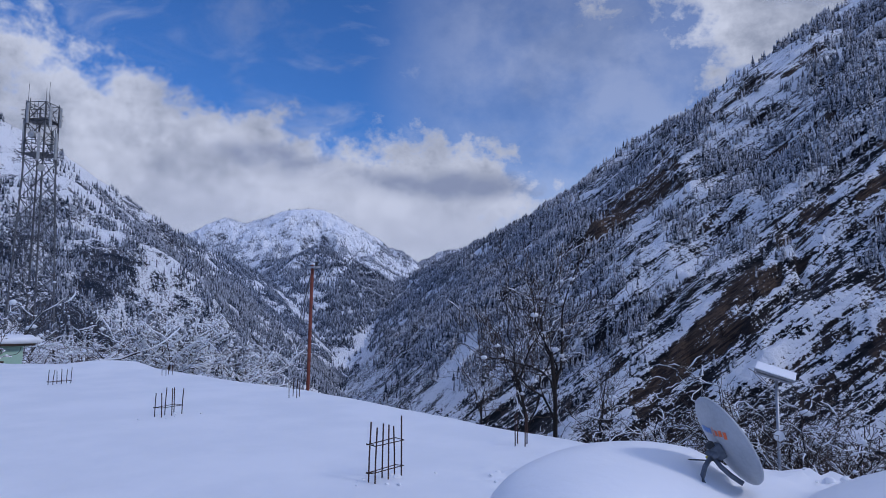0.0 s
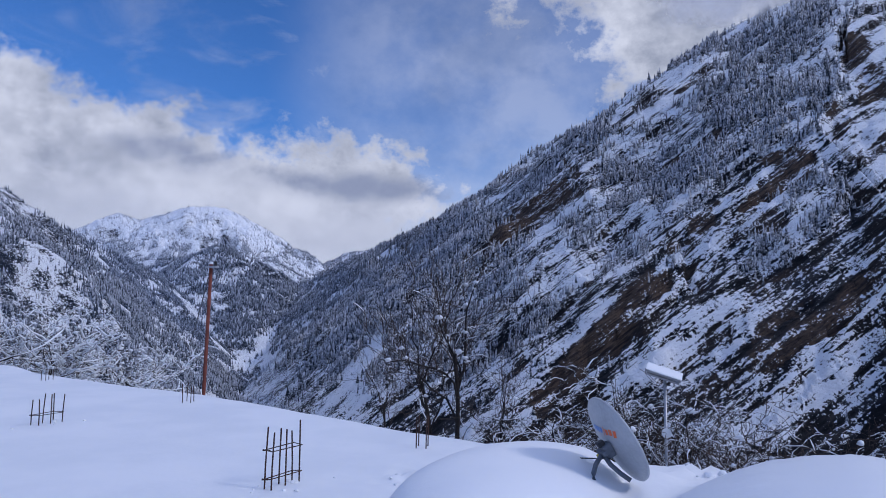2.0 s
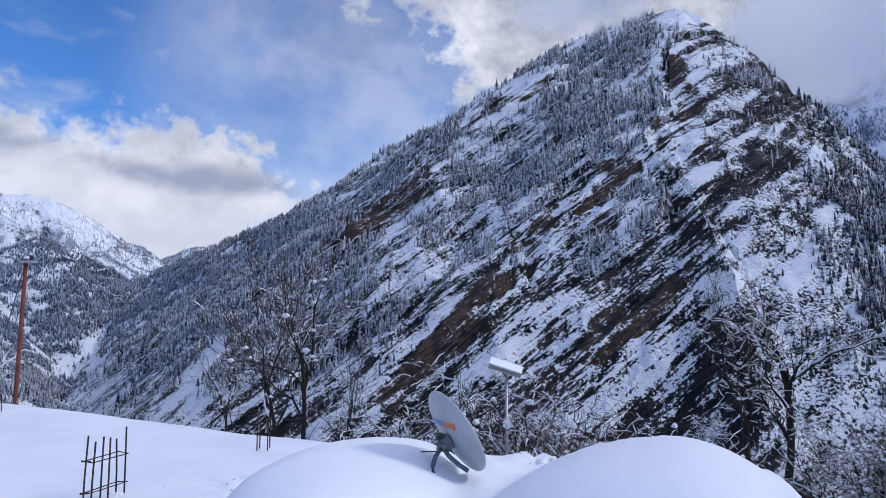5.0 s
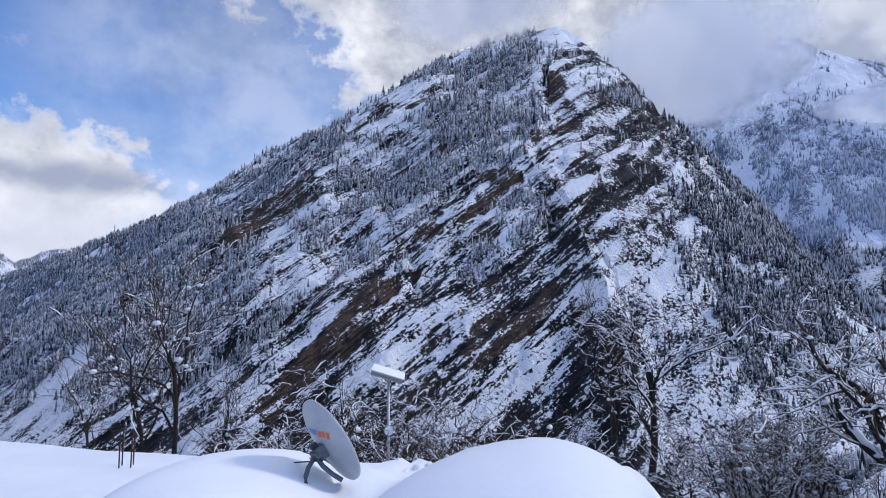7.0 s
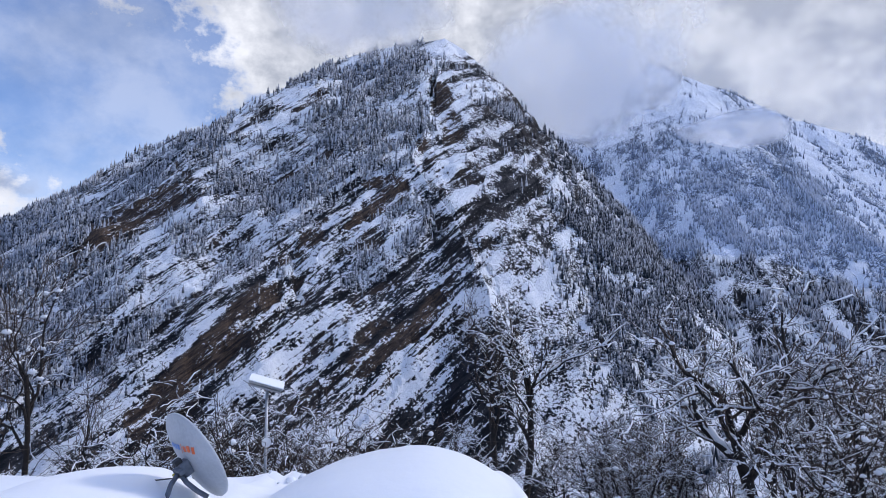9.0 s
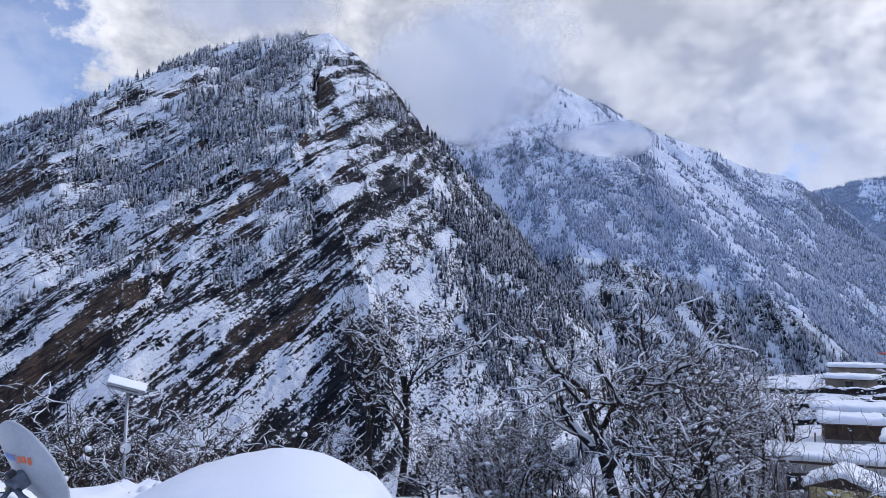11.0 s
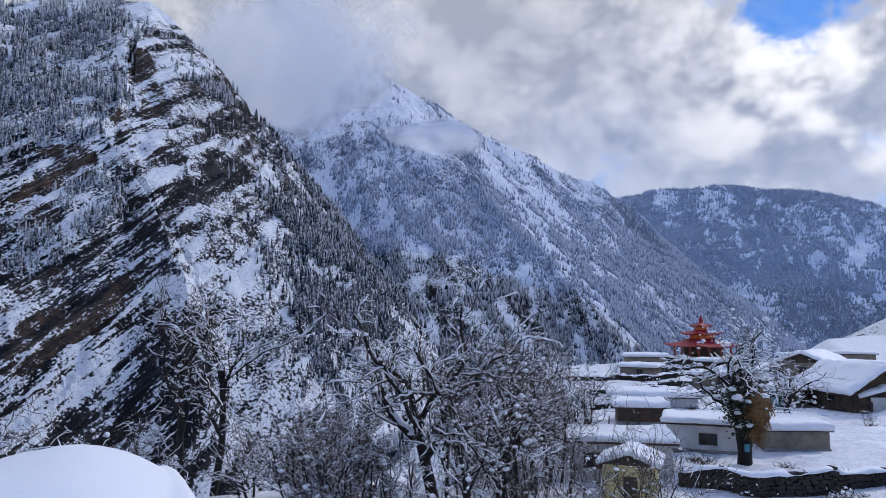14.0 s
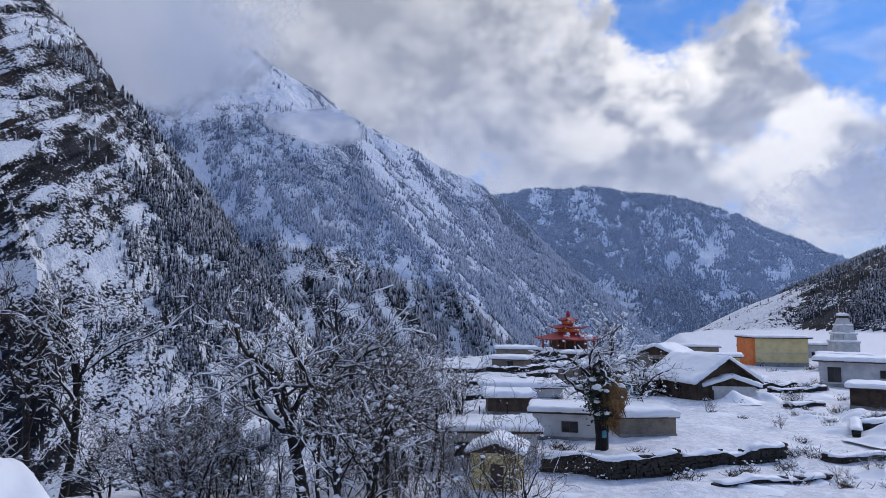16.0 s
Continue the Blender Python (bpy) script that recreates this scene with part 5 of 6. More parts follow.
scrub = bare_tree("bare_tree", "low tangled tree with curved snowy boughs below the roof", 71, 8.2, 0.13, 3, 0.3, 0.7, 5, 3, 0.6, 24, 0.05, 0.4, 4, 1.2)
stand(scrub, -18.4, 27, 0, 0.9, False)
for az, r, turn, size in ((-13.8, 26, 120, 0.95), (-9.4, 28, 200, 1.0), (-5.6, 30, 290, 1.0), (-1.6, 31, 20, 0.95), (-22.0, 30, 70, 0.85), (3.4, 36, 160, 0.85), (12.4, 41, 240, 0.7), (-11.6, 32, 330, 1.1), (-16.0, 33, 30, 1.05), (-25.6, 31, 250, 0.75)):
    stand(scrub, az, r, turn, size)
arch = bare_tree("bare_tree", "old tree with long arching boughs thick with snow", 83, 15.0, 0.26, 2, 0.3, 0.5, 8, 3, 0.85, 300, 0.26, 0.5, 4, 1.3, (8, 5), 0.032, 0.5, 1.6)
stand(arch, -70.0, 40, 200, 1.0, False)
stand(arch, -65.2, 56, 80, 0.85)
village_tree = bare_tree("bare_tree", "knotty bare village tree with snow on its limbs", 20, 10.2, 0.30, 1, 0.03, 0.52, 8, 3, 0.8, 420, 0.0, 0.5, 5, 1.3, (7, 6), 0.036, 0.45, 1.4)
stand(village_tree, 51.0, 53, 0, 1.22, False)
stand(village_tree, 54.2, 66, 140, 0.85)
shrub = bare_tree("bare_tree", "small bare shrub with a little snow on its twigs", 97, 7.6, 0.11, 3, 0.3, 0.5, 6, 2, 0.5, 26, 0.0, 0.5, 3, 1.0, (9, 5), 0.03, 0.2)
stand(shrub, 46.0, 70, 0, 0.3, False)
for k in range(26):
    az, r = 41.0 + (k * 7.3) % 28, 62 + (k * 29.7) % 100
    stand(shrub, az, r, k * 67, 0.22 + 0.03 * (k % 6))
for k, az in enumerate((36.8, 37.9, 38.7, 39.9, 41.0, 42.6, 34.8, 44.0, 45.8)):
    stand(sparse_b, az, 24 + (k * 7) % 5, 40 * k, 0.40 + 0.07 * (k % 3))


# clods of broken snow where somebody has trodden the roof, and round the bars
def snow_clods():
    rng = random.Random(19)
    co, tri = [], []
    for cx, cy, reach, count in ((-2.62, 4.5, 0.30, 26), (-2.78, 3.8, 0.22, 16), (-0.62, 4.9, 0.42, 34), (-3.4, 6.2, 0.5, 16), (-4.65, 5.16, 0.24, 9), (-10.17, 6.2, 0.35, 8), (-0.30, 5.6, 0.4, 14)):
        for k in range(count):
            x, y = cx + rng.gauss(0, reach * 0.6), cy + rng.gauss(0, reach * 0.8)
            z = float(roof_height(np.array([x]), np.array([y]))[0])
            clump(Vector((x, y, z + 0.004)), rng.uniform(0.010, 0.034), rng, co, tri)
    ob = tagged(new("snow_clods", quick_mesh("snow_clods", np.array(co), np.array(tri), SNOW)), "small clods of broken snow lying on the roof snow", "snow", kind="stuff")
    ob.data.polygons.foreach_set("use_smooth", [True] * len(ob.data.polygons))


snow_clods()

# ---- the village on the terrace ----
PLASTER = surface("white_plaster", (0.42, 0.42, 0.42), (0.66, 0.65, 0.63), 0.8, 9.0, 0.9, 0.0, 0.01, speck=(0.30, 0.29, 0.28))
YELLOW = surface("yellow_wash", (0.60, 0.48, 0.22), (0.76, 0.64, 0.34), 0.8, 9.0, 0.9, 0.0, 0.01, speck=(0.42, 0.36, 0.22))
ORANGE = surface("orange_wash", (0.62, 0.15, 0.04), (0.78, 0.25, 0.07), 0.8, 9.0, 0.85, 0.0, 0.01)
MUD = surface("mud_wall", (0.16, 0.13, 0.10), (0.33, 0.28, 0.22), 0.9, 10.0, 0.95, 0.0, 0.015, speck=(0.11, 0.09, 0.08))
TIMBER = surface("dark_timber", (0.025, 0.018, 0.014), (0.10, 0.065, 0.04), 1.5, 22.0, 0.85, 0.0, 0.01)
ROOF_RED = surface("red_sheet_roof", (0.26, 0.006, 0.016), (0.40, 0.016, 0.030), 0.7, 9.0, 0.5, 0.0, 0.01)
GOLD = surface("ochre_paint", (0.20, 0.022, 0.018), (0.36, 0.075, 0.035), 2.0, 12.0, 0.6, 0.0, 0.005)
TEAL = surface("teal_paint", (0.10, 0.24, 0.25), (0.22, 0.38, 0.38), 1.5, 12.0, 0.7, 0.0, 0.004)
GREEN_WASH = surface("pale_green_wash", (0.36, 0.56, 0.44), (0.50, 0.68, 0.55), 1.0, 9.0, 0.85, 0.0, 0.006)
STONE = surface("field_stone", (0.008, 0.0075, 0.007), (0.055, 0.047, 0.040), 1.6, 12.0, 0.95, 0.0, 0.02)
LEAF = surface("creeper_leaf", (0.012, 0.016, 0.010), (0.04, 0.045, 0.025), 3.0, 20.0, 0.7, 0.0, 0.004)
HAY = surface("old_hay", (0.10, 0.05, 0.02), (0.30, 0.17, 0.07), 2.0, 30.0, 0.95, 0.0, 0.03)


def glass_build(n, b):
    p = place(n)
    n.feed(b.inputs["Base Color"], n.mix(n.noise(p, 3.0, 3), (0.008, 0.010, 0.012), (0.03, 0.034, 0.038)))


PANE = material("window_glass", glass_build, 0.12, 0.0, 0.5)


def pillow(w, d, h, seed=0, over=0.18, slope=0.0, lumps=0.24):
    """A blanket of snow w by d, h thick, with rounded overhanging edges and uneven top. It lies on z = 0."""
    n = 22
    bm = bmesh.new()
    grid = []
    for i in range(n + 1):
        row = []
        for j in range(n + 1):
            u, v = i / n, j / n
            u, v = 0.5 - 0.5 * math.cos(math.pi * u), 0.5 - 0.5 * math.cos(math.pi * v)
            x, y = (u - 0.5) * (w + 2 * over), (v - 0.5) * (d + 2 * over)
            e = min(min(u, 1 - u) * w, min(v, 1 - v) * d)
            edge = min(1.0, e / (h * 0.9))
            z = h * (0.42 + 0.58 * math.sqrt(max(0, 1 - (1 - edge) ** 2)))
            z += lumps * h * (noise.noise(Vector((x * 0.55 + seed * 7.3, y * 0.55, seed))) + 0.7 * noise.noise(Vector((x * 1.7, y * 1.7 + seed * 3.1, seed))) + 0.35 * noise.noise(Vector((x * 4.3, y * 4.3, seed))))
            wob = 0.11 * noise.noise(Vector((x * 1.1, y * 1.1, seed + 5))) + 0.07 * noise.noise(Vector((x * 3.1, y * 3.1, seed + 9)))
            row.append(bm.verts.new((x + wob, y + wob, max(0.04, z) + slope * y)))
        grid.append(row)
    for i in range(n):
        for j in range(n):
            bm.faces.new((grid[i][j], grid[i + 1][j], grid[i + 1][j + 1], grid[i][j + 1]))
    rim = [grid[i][0] for i in range(n + 1)] + [grid[n][j] for j in range(1, n + 1)] + [grid[i][n] for i in range(n - 1, -1, -1)] + [grid[0][j] for j in range(n - 1, 0, -1)]
    low = [bm.verts.new((v.co.x * 0.985, v.co.y * 0.985, slope * v.co.y - 0.03)) for v in rim]
    for k in range(len(rim)):
        q = (k + 1) % len(rim)
        bm.faces.new((rim[k], low[k], low[q], rim[q]))
    bm.faces.new(low[::-1])
    bmesh.ops.recalc_face_normals(bm, faces=bm.faces[:])
    return bm


def window_parts(house, x, y, z, w, h, face, mat=TIMBER):
    """A window in a wall: face is 'front' (-y), 'left' (-x) or 'right' (+x)."""
    turn = {"front": 0, "left": -90, "right": 90}[face]
    m = pose(x, y, z, 0, 0, turn)
    bm = box_bm((-w / 2 - 0.06, -0.07, -0.06, -w / 2 + 0.02, 0.05, h + 0.06), (w / 2 - 0.02, -0.07, -0.06, w / 2 + 0.06, 0.05, h + 0.06), (-w / 2, -0.065, h - 0.02, w / 2, 0.05, h + 0.06), (-w / 2, -0.065, -0.06, w / 2, 0.05, 0.02), (-0.03, -0.05, 0, 0.03, 0.05, h))
    bm.transform(m)
    win = part("window", bm, mat, house)
    bm = box_bm((-w / 2, -0.025, 0, w / 2, -0.004, h))
    bm.transform(m)
    part("pane", bm, PANE, win, "dark window pane")


def flat_house(label, at, turn, w, d, h, wall, snow, seed, openings=(), slab=0.16, over=0.35, category="house", name="house", slope=0.0, foot=1.0):
    """A small house with a flat roof under thick snow; origin at the middle of its floor. Openings: (kind, x, z, width, height, face)."""
    house = thing(name, label, category, "village houses", at, turn)
    part("wall", box_bm((-w / 2, -d / 2, -foot, w / 2, d / 2, h), bevel=0.03), wall, house)
    part("plinth", box_bm((-w / 2 - 0.06, -d / 2 - 0.06, -foot, w / 2 + 0.06, d / 2 + 0.06, 0.18), bevel=0.02), SLAB, house)
    bm = box_bm((-w / 2 - over, -d / 2 - over, 0, w / 2 + over, d / 2 + over, slab), bevel=0.02)
    for v in bm.verts:
        v.co.z += slope * v.co.y
    bm.transform(pose(0, 0, h + 0.004))
    part("roof", bm, TIMBER, house)
    bm = pillow(w + 2 * over, d + 2 * over, snow * 0.68, seed, 0.06, slope, 0.3)
    bm.transform(pose(0, 0, h + slab + 0.02))
    part("roof_snow", bm, SNOW, house, "thick rounded snow on the roof", smooth=True)
    for kind, x, z, ww, hh, face in openings:
        px = x if face == "front" else (-w / 2 if face == "left" else w / 2)
        py = -d / 2 if face == "front" else x
        if kind == "window":
            window_parts(house, px, py, z, ww, hh, face)
        else:
            bm = box_bm((-ww / 2, -0.06, 0, ww / 2, 0.03, hh), (-ww / 2 + 0.1, -0.085, 0.15, -0.03, -0.055, hh - 0.12), (0.03, -0.085, 0.15, ww / 2 - 0.1, -0.055, hh - 0.12), bevel=0.008)
            bm.transform(pose(px, py, z, 0, 0, {"front": 0, "left": -90, "right": 90}[face]))
            part("door", bm, TEAL if kind == "teal_door" else TIMBER, house)
    return house


def gable_house(label, at, turn, w, d, h, rise, wall, snow, seed, openings=(), over=0.6, name="house", foot=1.0):
    """A house with a pitched roof; its ridge runs along y, the gable looks to -y."""
    house = thing(name, label, "house", "village houses", at, turn)
    part("wall", box_bm((-w / 2, -d / 2, -foot, w / 2, d / 2, h), bevel=0.03), wall, house)
    for y in (-d / 2 + 0.02, d / 2 - 0.02):
        bm = bmesh.new()
        a = [bm.verts.new((-w / 2, y, h)), bm.verts.new((w / 2, y, h)), bm.verts.new((0, y, h + rise))]
        b = [bm.verts.new((v.co.x, y + (0.14 if y < 0 else -0.14), v.co.z)) for v in a]
        bm.faces.new(a), bm.faces.new(b[::-1])
        for k in range(3):
            bm.faces.new((a[k], a[(k + 1) % 3], b[(k + 1) % 3], b[k]))
        bmesh.ops.recalc_face_normals(bm, faces=bm.faces[:])
        part("gable", bm, TIMBER, house, "open dark timber gable")
    run = math.hypot(w / 2 + over, rise * (w / 2 + over) / (w / 2))
    ang = math.degrees(math.atan2(rise, w / 2))
    for side in (-1, 1):
        m = pose(0, 0, h + rise, 0, side * ang, 0) @ pose(side * run / 2, 0, 0)
        bm = box_bm((-run / 2, -d / 2 - over, 0, run / 2, d / 2 + over, 0.09), bevel=0.012)
        bm.transform(m)
        slope = part("roof_slope", bm, TIMBER, house)
        bm = pillow(run, d + 2 * over, snow * 0.7, seed + side, 0.06, 0.0, 0.34)
        bm.transform(m @ pose(-side * 0.05, 0, 0.1))
        part("roof_snow", bm, SNOW, slope, "snow on the roof slope", smooth=True)
    for kind, x, z, ww, hh, face in openings:
        px = x if face == "front" else (-w / 2 if face == "left" else w / 2)
        py = -d / 2 if face == "front" else x
        if kind == "window":
            window_parts(house, px, py, z, ww, hh, face)
        else:
            bm = box_bm((-ww / 2, -0.06, 0, ww / 2, 0.03, hh), bevel=0.01)
            bm.transform(pose(px, py, z, 0, 0, {"front": 0, "left": -90, "right": 90}[face]))
            part("door", bm, TIMBER, house)
    return house


def spot(x, y, dz=0.0):
    return (x, y, land_z(x, y) + dz)


def facing(x, y, extra=0.0):
    """The turn that makes a thing's front (-y) look to the roof where the camera stands."""
    return -math.degrees(math.atan2(x, y)) + extra


flat_house("small white-plastered house under a thick slab of snow", spot(32.3, 36.0, -0.4), facing(32.3, 36.0, 4), 6.4, 4.6, 2.75, PLASTER, 0.45, 1, (("window", -1.7, 1.2, 1.15, 0.9, "front"), ("window", 1.2, 1.2, 0.8, 0.8, "right")))
gable_house("little yellow-washed hut with snow on its pitched roof", spot(28.4, 30.6), facing(28.4, 30.6, -6), 2.9, 2.7, 1.95, 0.55, YELLOW, 0.42, 2, (("door", 0.1, 0.0, 0.75, 1.35, "front"),), 0.25)
flat_house("grey-plastered shed with a snow-capped flat roof", spot(43.9, 39.4), facing(43.9, 39.4, 0), 5.0, 4.0, 2.0, PLASTER, 0.6, 3, (("window", 0.5, 0.6, 1.2, 0.75, "front"),))
flat_house("low mud-walled shed heaped with snow", spot(49.6, 36.2), facing(49.6, 36.2, 22), 4.8, 4.6, 1.45, MUD, 0.95, 4, (), 0.1, 0.25, "shed", "shed")
gable_house("dark timber village house with a wide snowy gable roof", spot(77.0, 47.0, -0.6), facing(77.0, 47.0, 38), 7.6, 8.6, 3.1, 2.3, TIMBER, 0.7, 5, (("door", -1.6, 0.0, 1.1, 1.9, "front"), ("window", 1.5, 1.0, 1.3, 0.9, "front"), ("window", -1.0, 1.4, 1.0, 0.9, "left")), 0.9)
gable_house("small shed with a lumpy snow-heaped roof", spot(76.6, 43.6), facing(76.6, 43.6, 20), 5.6, 3.6, 1.4, 0.9, PLASTER, 0.75, 6, (), 0.5, "shed")
house = flat_house("yellow hall with an orange end wall and a snow-edged flat roof", spot(142.6, 70.6, 0.6), facing(142.6, 70.6, 24), 10.6, 8.0, 5.0, YELLOW, 0.6, 7, (), 0.2, 0.7)
part("end_wall", box_bm((-5.85, -4.06, -0.5, -5.31, 4.02, 4.98), bevel=0.03), ORANGE, house, "orange-washed end wall")
part("pipe", rod_bm([[(-5.0, -4.06, 2.0), (4.9, -4.06, 2.1), (4.9, -4.06, 0.2)]], 0.05, 6), PLASTER, house, "pale pipe along the wall")
flat_house("long low house with a snowy roof and a dark porch", spot(109.5, 41.0), facing(109.5, 41.0, 0), 11.0, 6.0, 3.3, PLASTER, 0.9, 8, (("window", -3.6, 0.5, 1.6, 2.0, "front"), ("window", 2.6, 1.3, 1.2, 1.0, "front")), 0.18, 0.8)
flat_house("open timber shed with deep snow on its roof", spot(50.6, 53.2), facing(50.6, 53.2, 6), 4.6, 3.6, 1.5, TIMBER, 0.95, 9, (), 0.12, 0.4, "shed", "shed")
flat_house("low storehouse buried to its eaves in snow", spot(59.5, 60.5), facing(59.5, 60.5, 6), 9.5, 5.0, 1.2, PLASTER, 1.0, 10, (), 0.12, 0.4, "shed", "shed")
flat_house("stone cottage with a snow-covered roof below the temple", spot(102.5, 106.0), facing(102.5, 106.0, 4), 8.0, 6.0, 2.3, MUD, 0.9, 11, (("window", 0.5, 0.7, 1.0, 0.8, "front"),), 0.16, 0.5)
flat_house("small teal-doored shed beside the timber house", spot(72.6, 52.6), facing(72.6, 52.6, 0), 3.6, 3.0, 1.9, TIMBER, 0.5, 12, (("teal_door", -0.9, 0.0, 1.3, 1.6, "front"),), 0.1, 0.3, "shed", "shed")
gable_house("snowed-in village house with a pitched roof", spot(118.0, 80.0), facing(118.0, 80.0, -20), 8.0, 9.0, 2.6, 1.6, MUD, 0.9, 13, (("window", 0.0, 0.9, 1.2, 0.9, "front"),), 0.7)
flat_house("low yellow-walled house beside the hall", spot(120.5, 71.0), facing(120.5, 71.0, 0), 9.0, 5.0, 2.4, YELLOW, 0.7, 14, (("window", 1.0, 0.8, 1.0, 0.9, "front"),), 0.16, 0.6)
flat_house("low snow-roofed outbuilding by the path", spot(84.5, 29.8), facing(84.5, 29.8, 0), 6.0, 4.0, 2.0, TIMBER, 0.8, 15, (("door", -0.6, 0.0, 1.0, 1.7, "front"),), 0.12, 0.4, "shed", "shed")
for k, (x, y, w, h) in enumerate(((88, 92, 6, 1.8), (112, 96, 7, 2.0), (132, 92, 8, 2.4), (150, 92, 8, 2.6), (160, 82, 9, 3.0), (94, 76, 6, 1.6), (82, 70, 7, 1.8), (140, 56, 8, 2.6), (176, 78, 9, 3.2), (128, 44, 8, 2.4))):
    flat_house(("snow-roofed stone house among the village lanes", "small snow-laden house with a dark wall", "village house with a thick white roof")[k % 3], spot(x, y), facing(x, y, (k * 37) % 30 - 15), w, 5.0, h, (MUD, TIMBER, PLASTER)[k % 3], 0.85, 20 + k, (("window", 0.4, 0.7, 1.0, 0.8, "front"),), 0.14, 0.5)


# the pagoda temple: square roofs that sweep up, tier on tier
def sweep_roof(half, top, rise, lift=0.5, n=8):
    """A square roof whose eaves lift at the corners; from half at the eaves to top at its neck."""
    bm = bmesh.new()
    rings = []
    for k in range(n + 1):
        f = k / n
        s = half + (top - half) * f
        z = rise * (0.55 * f + 0.45 * f * f)
        ring = []
        for cx, cy, ux, uy in ((-1, -1, 1, 0), (1, -1, 0, 1), (1, 1, -1, 0), (-1, 1, 0, -1)):
            for q in range(6):
                g = q / 6 * 2
                edge = abs(g - 1)
                ring.append(bm.verts.new((s * (cx + ux * g), s * (cy + uy * g), z + lift * (1 - f) ** 2 * edge ** 3)))
        rings.append(ring)
    m = len(rings[0])
    for a, b in zip(rings[:-1], rings[1:]):
        for q in range(m):
            bm.faces.new((a[q], a[(q + 1) % m], b[(q + 1) % m], b[q]))
    under = [bm.verts.new((v.co.x * 0.97, v.co.y * 0.97, v.co.z - 0.18)) for v in rings[0]]
    for q in range(m):
        bm.faces.new((rings[0][q], under[q], under[(q + 1) % m], rings[0][(q + 1) % m]))
    bm.faces.new(under[::-1])
    bm.faces.new(rings[-1])
    bmesh.ops.recalc_face_normals(bm, faces=bm.faces[:])
    return bm


def pagoda():
    x, y = 122.5, 109.0
    z = land_z(x, y)
    t = thing("temple", "red-roofed pagoda temple with three swept tiers, snow on one side", "temple", "", (x, y, z), facing(x, y, 38))
    base = -7.0 - z
    part("plinth", box_bm((-7.2, -7.2, -1.0, 7.2, 7.2, base), bevel=0.06), STONE, t)
    part("plinth_snow", box_bm((-7.3, -7.3, base + 0.004, 7.3, 7.3, base + 0.35), bevel=0.12), SNOW, t)
    part("hall", box_bm((-2.8, -2.8, base, 2.8, 2.8, base + 3.0), bevel=0.05), TIMBER, t)
    for cx in (-4.2, -1.4, 1.4, 4.2):
        for cy in (-4.2, -1.4, 1.4, 4.2):
            if max(abs(cx), abs(cy)) > 4:
                part("column", rod_bm([[(cx, cy, base), (cx, cy, base + 3.0)]], 0.2, 10), GOLD, t)
    zz = base + 2.6
    for half, top, rise, band, mat in ((5.9, 2.1, 1.65, 0.0, ROOF_RED), (3.3, 1.2, 0.95, 1.05, ROOF_RED), (1.8, 0.5, 0.85, 0.85, ROOF_RED)):
        if band:
            part("tier_wall", box_bm((-top * 1.28 - 0.3, -top * 1.28 - 0.3, zz - 0.1, top * 1.28 + 0.3, top * 1.28 + 0.3, zz + band), bevel=0.04), ORANGE, t)
            zz += band - 0.1
        bm = sweep_roof(half, top, rise)
        bm.transform(pose(0, 0, zz))
        roof = part("roof_tier", bm, mat, t)
        part("eaves_trim", rod_bm([[(-half, -half, zz + 0.42), (-half * 0.4, -half, zz), (half * 0.4, -half, zz), (half, -half, zz + 0.42), (half, -half * 0.4, zz), (half, half * 0.4, zz), (half, half, zz + 0.42), (half * 0.4, half, zz), (-half * 0.4, half, zz), (-half, half, zz + 0.42), (-half, half * 0.4, zz), (-half, -half * 0.4, zz), (-half, -half, zz + 0.42)]], 0.10, 6), GOLD, roof)
        zz += rise
    part("finial", rod_bm([[(0, 0, zz - 0.2), (0, 0, zz + 0.5)]], 0.42, 12), ROOF_RED, t)
    bm = bmesh.new()
    bmesh.ops.create_cone(bm, segments=12, radius1=0.55, radius2=0.03, depth=1.3, cap_ends=True)
    bm.transform(pose(0, 0, zz + 1.1))
    part("spire", bm, ROOF_RED, t)
    # snow left on the slopes away from the sun
    for sx, sy, w, d, zt in ((2.6, -3.4, 4.0, 1.4, base + 3.15), (3.6, 0.4, 1.3, 3.0, base + 3.4), (-3.1, -3.6, 1.5, 0.7, base + 3.1), (0.9, -2.4, 2.2, 0.6, base + 5.6)):
        bm = pillow(w, d, 0.5, int(sx * 10), 0.0, 0.42 if abs(sx) < 4.5 else 0.1, 0.5)
        bm.transform(pose(sx, sy, zt))
        part("roof_snow", bm, SNOW, t, smooth=True)


pagoda()


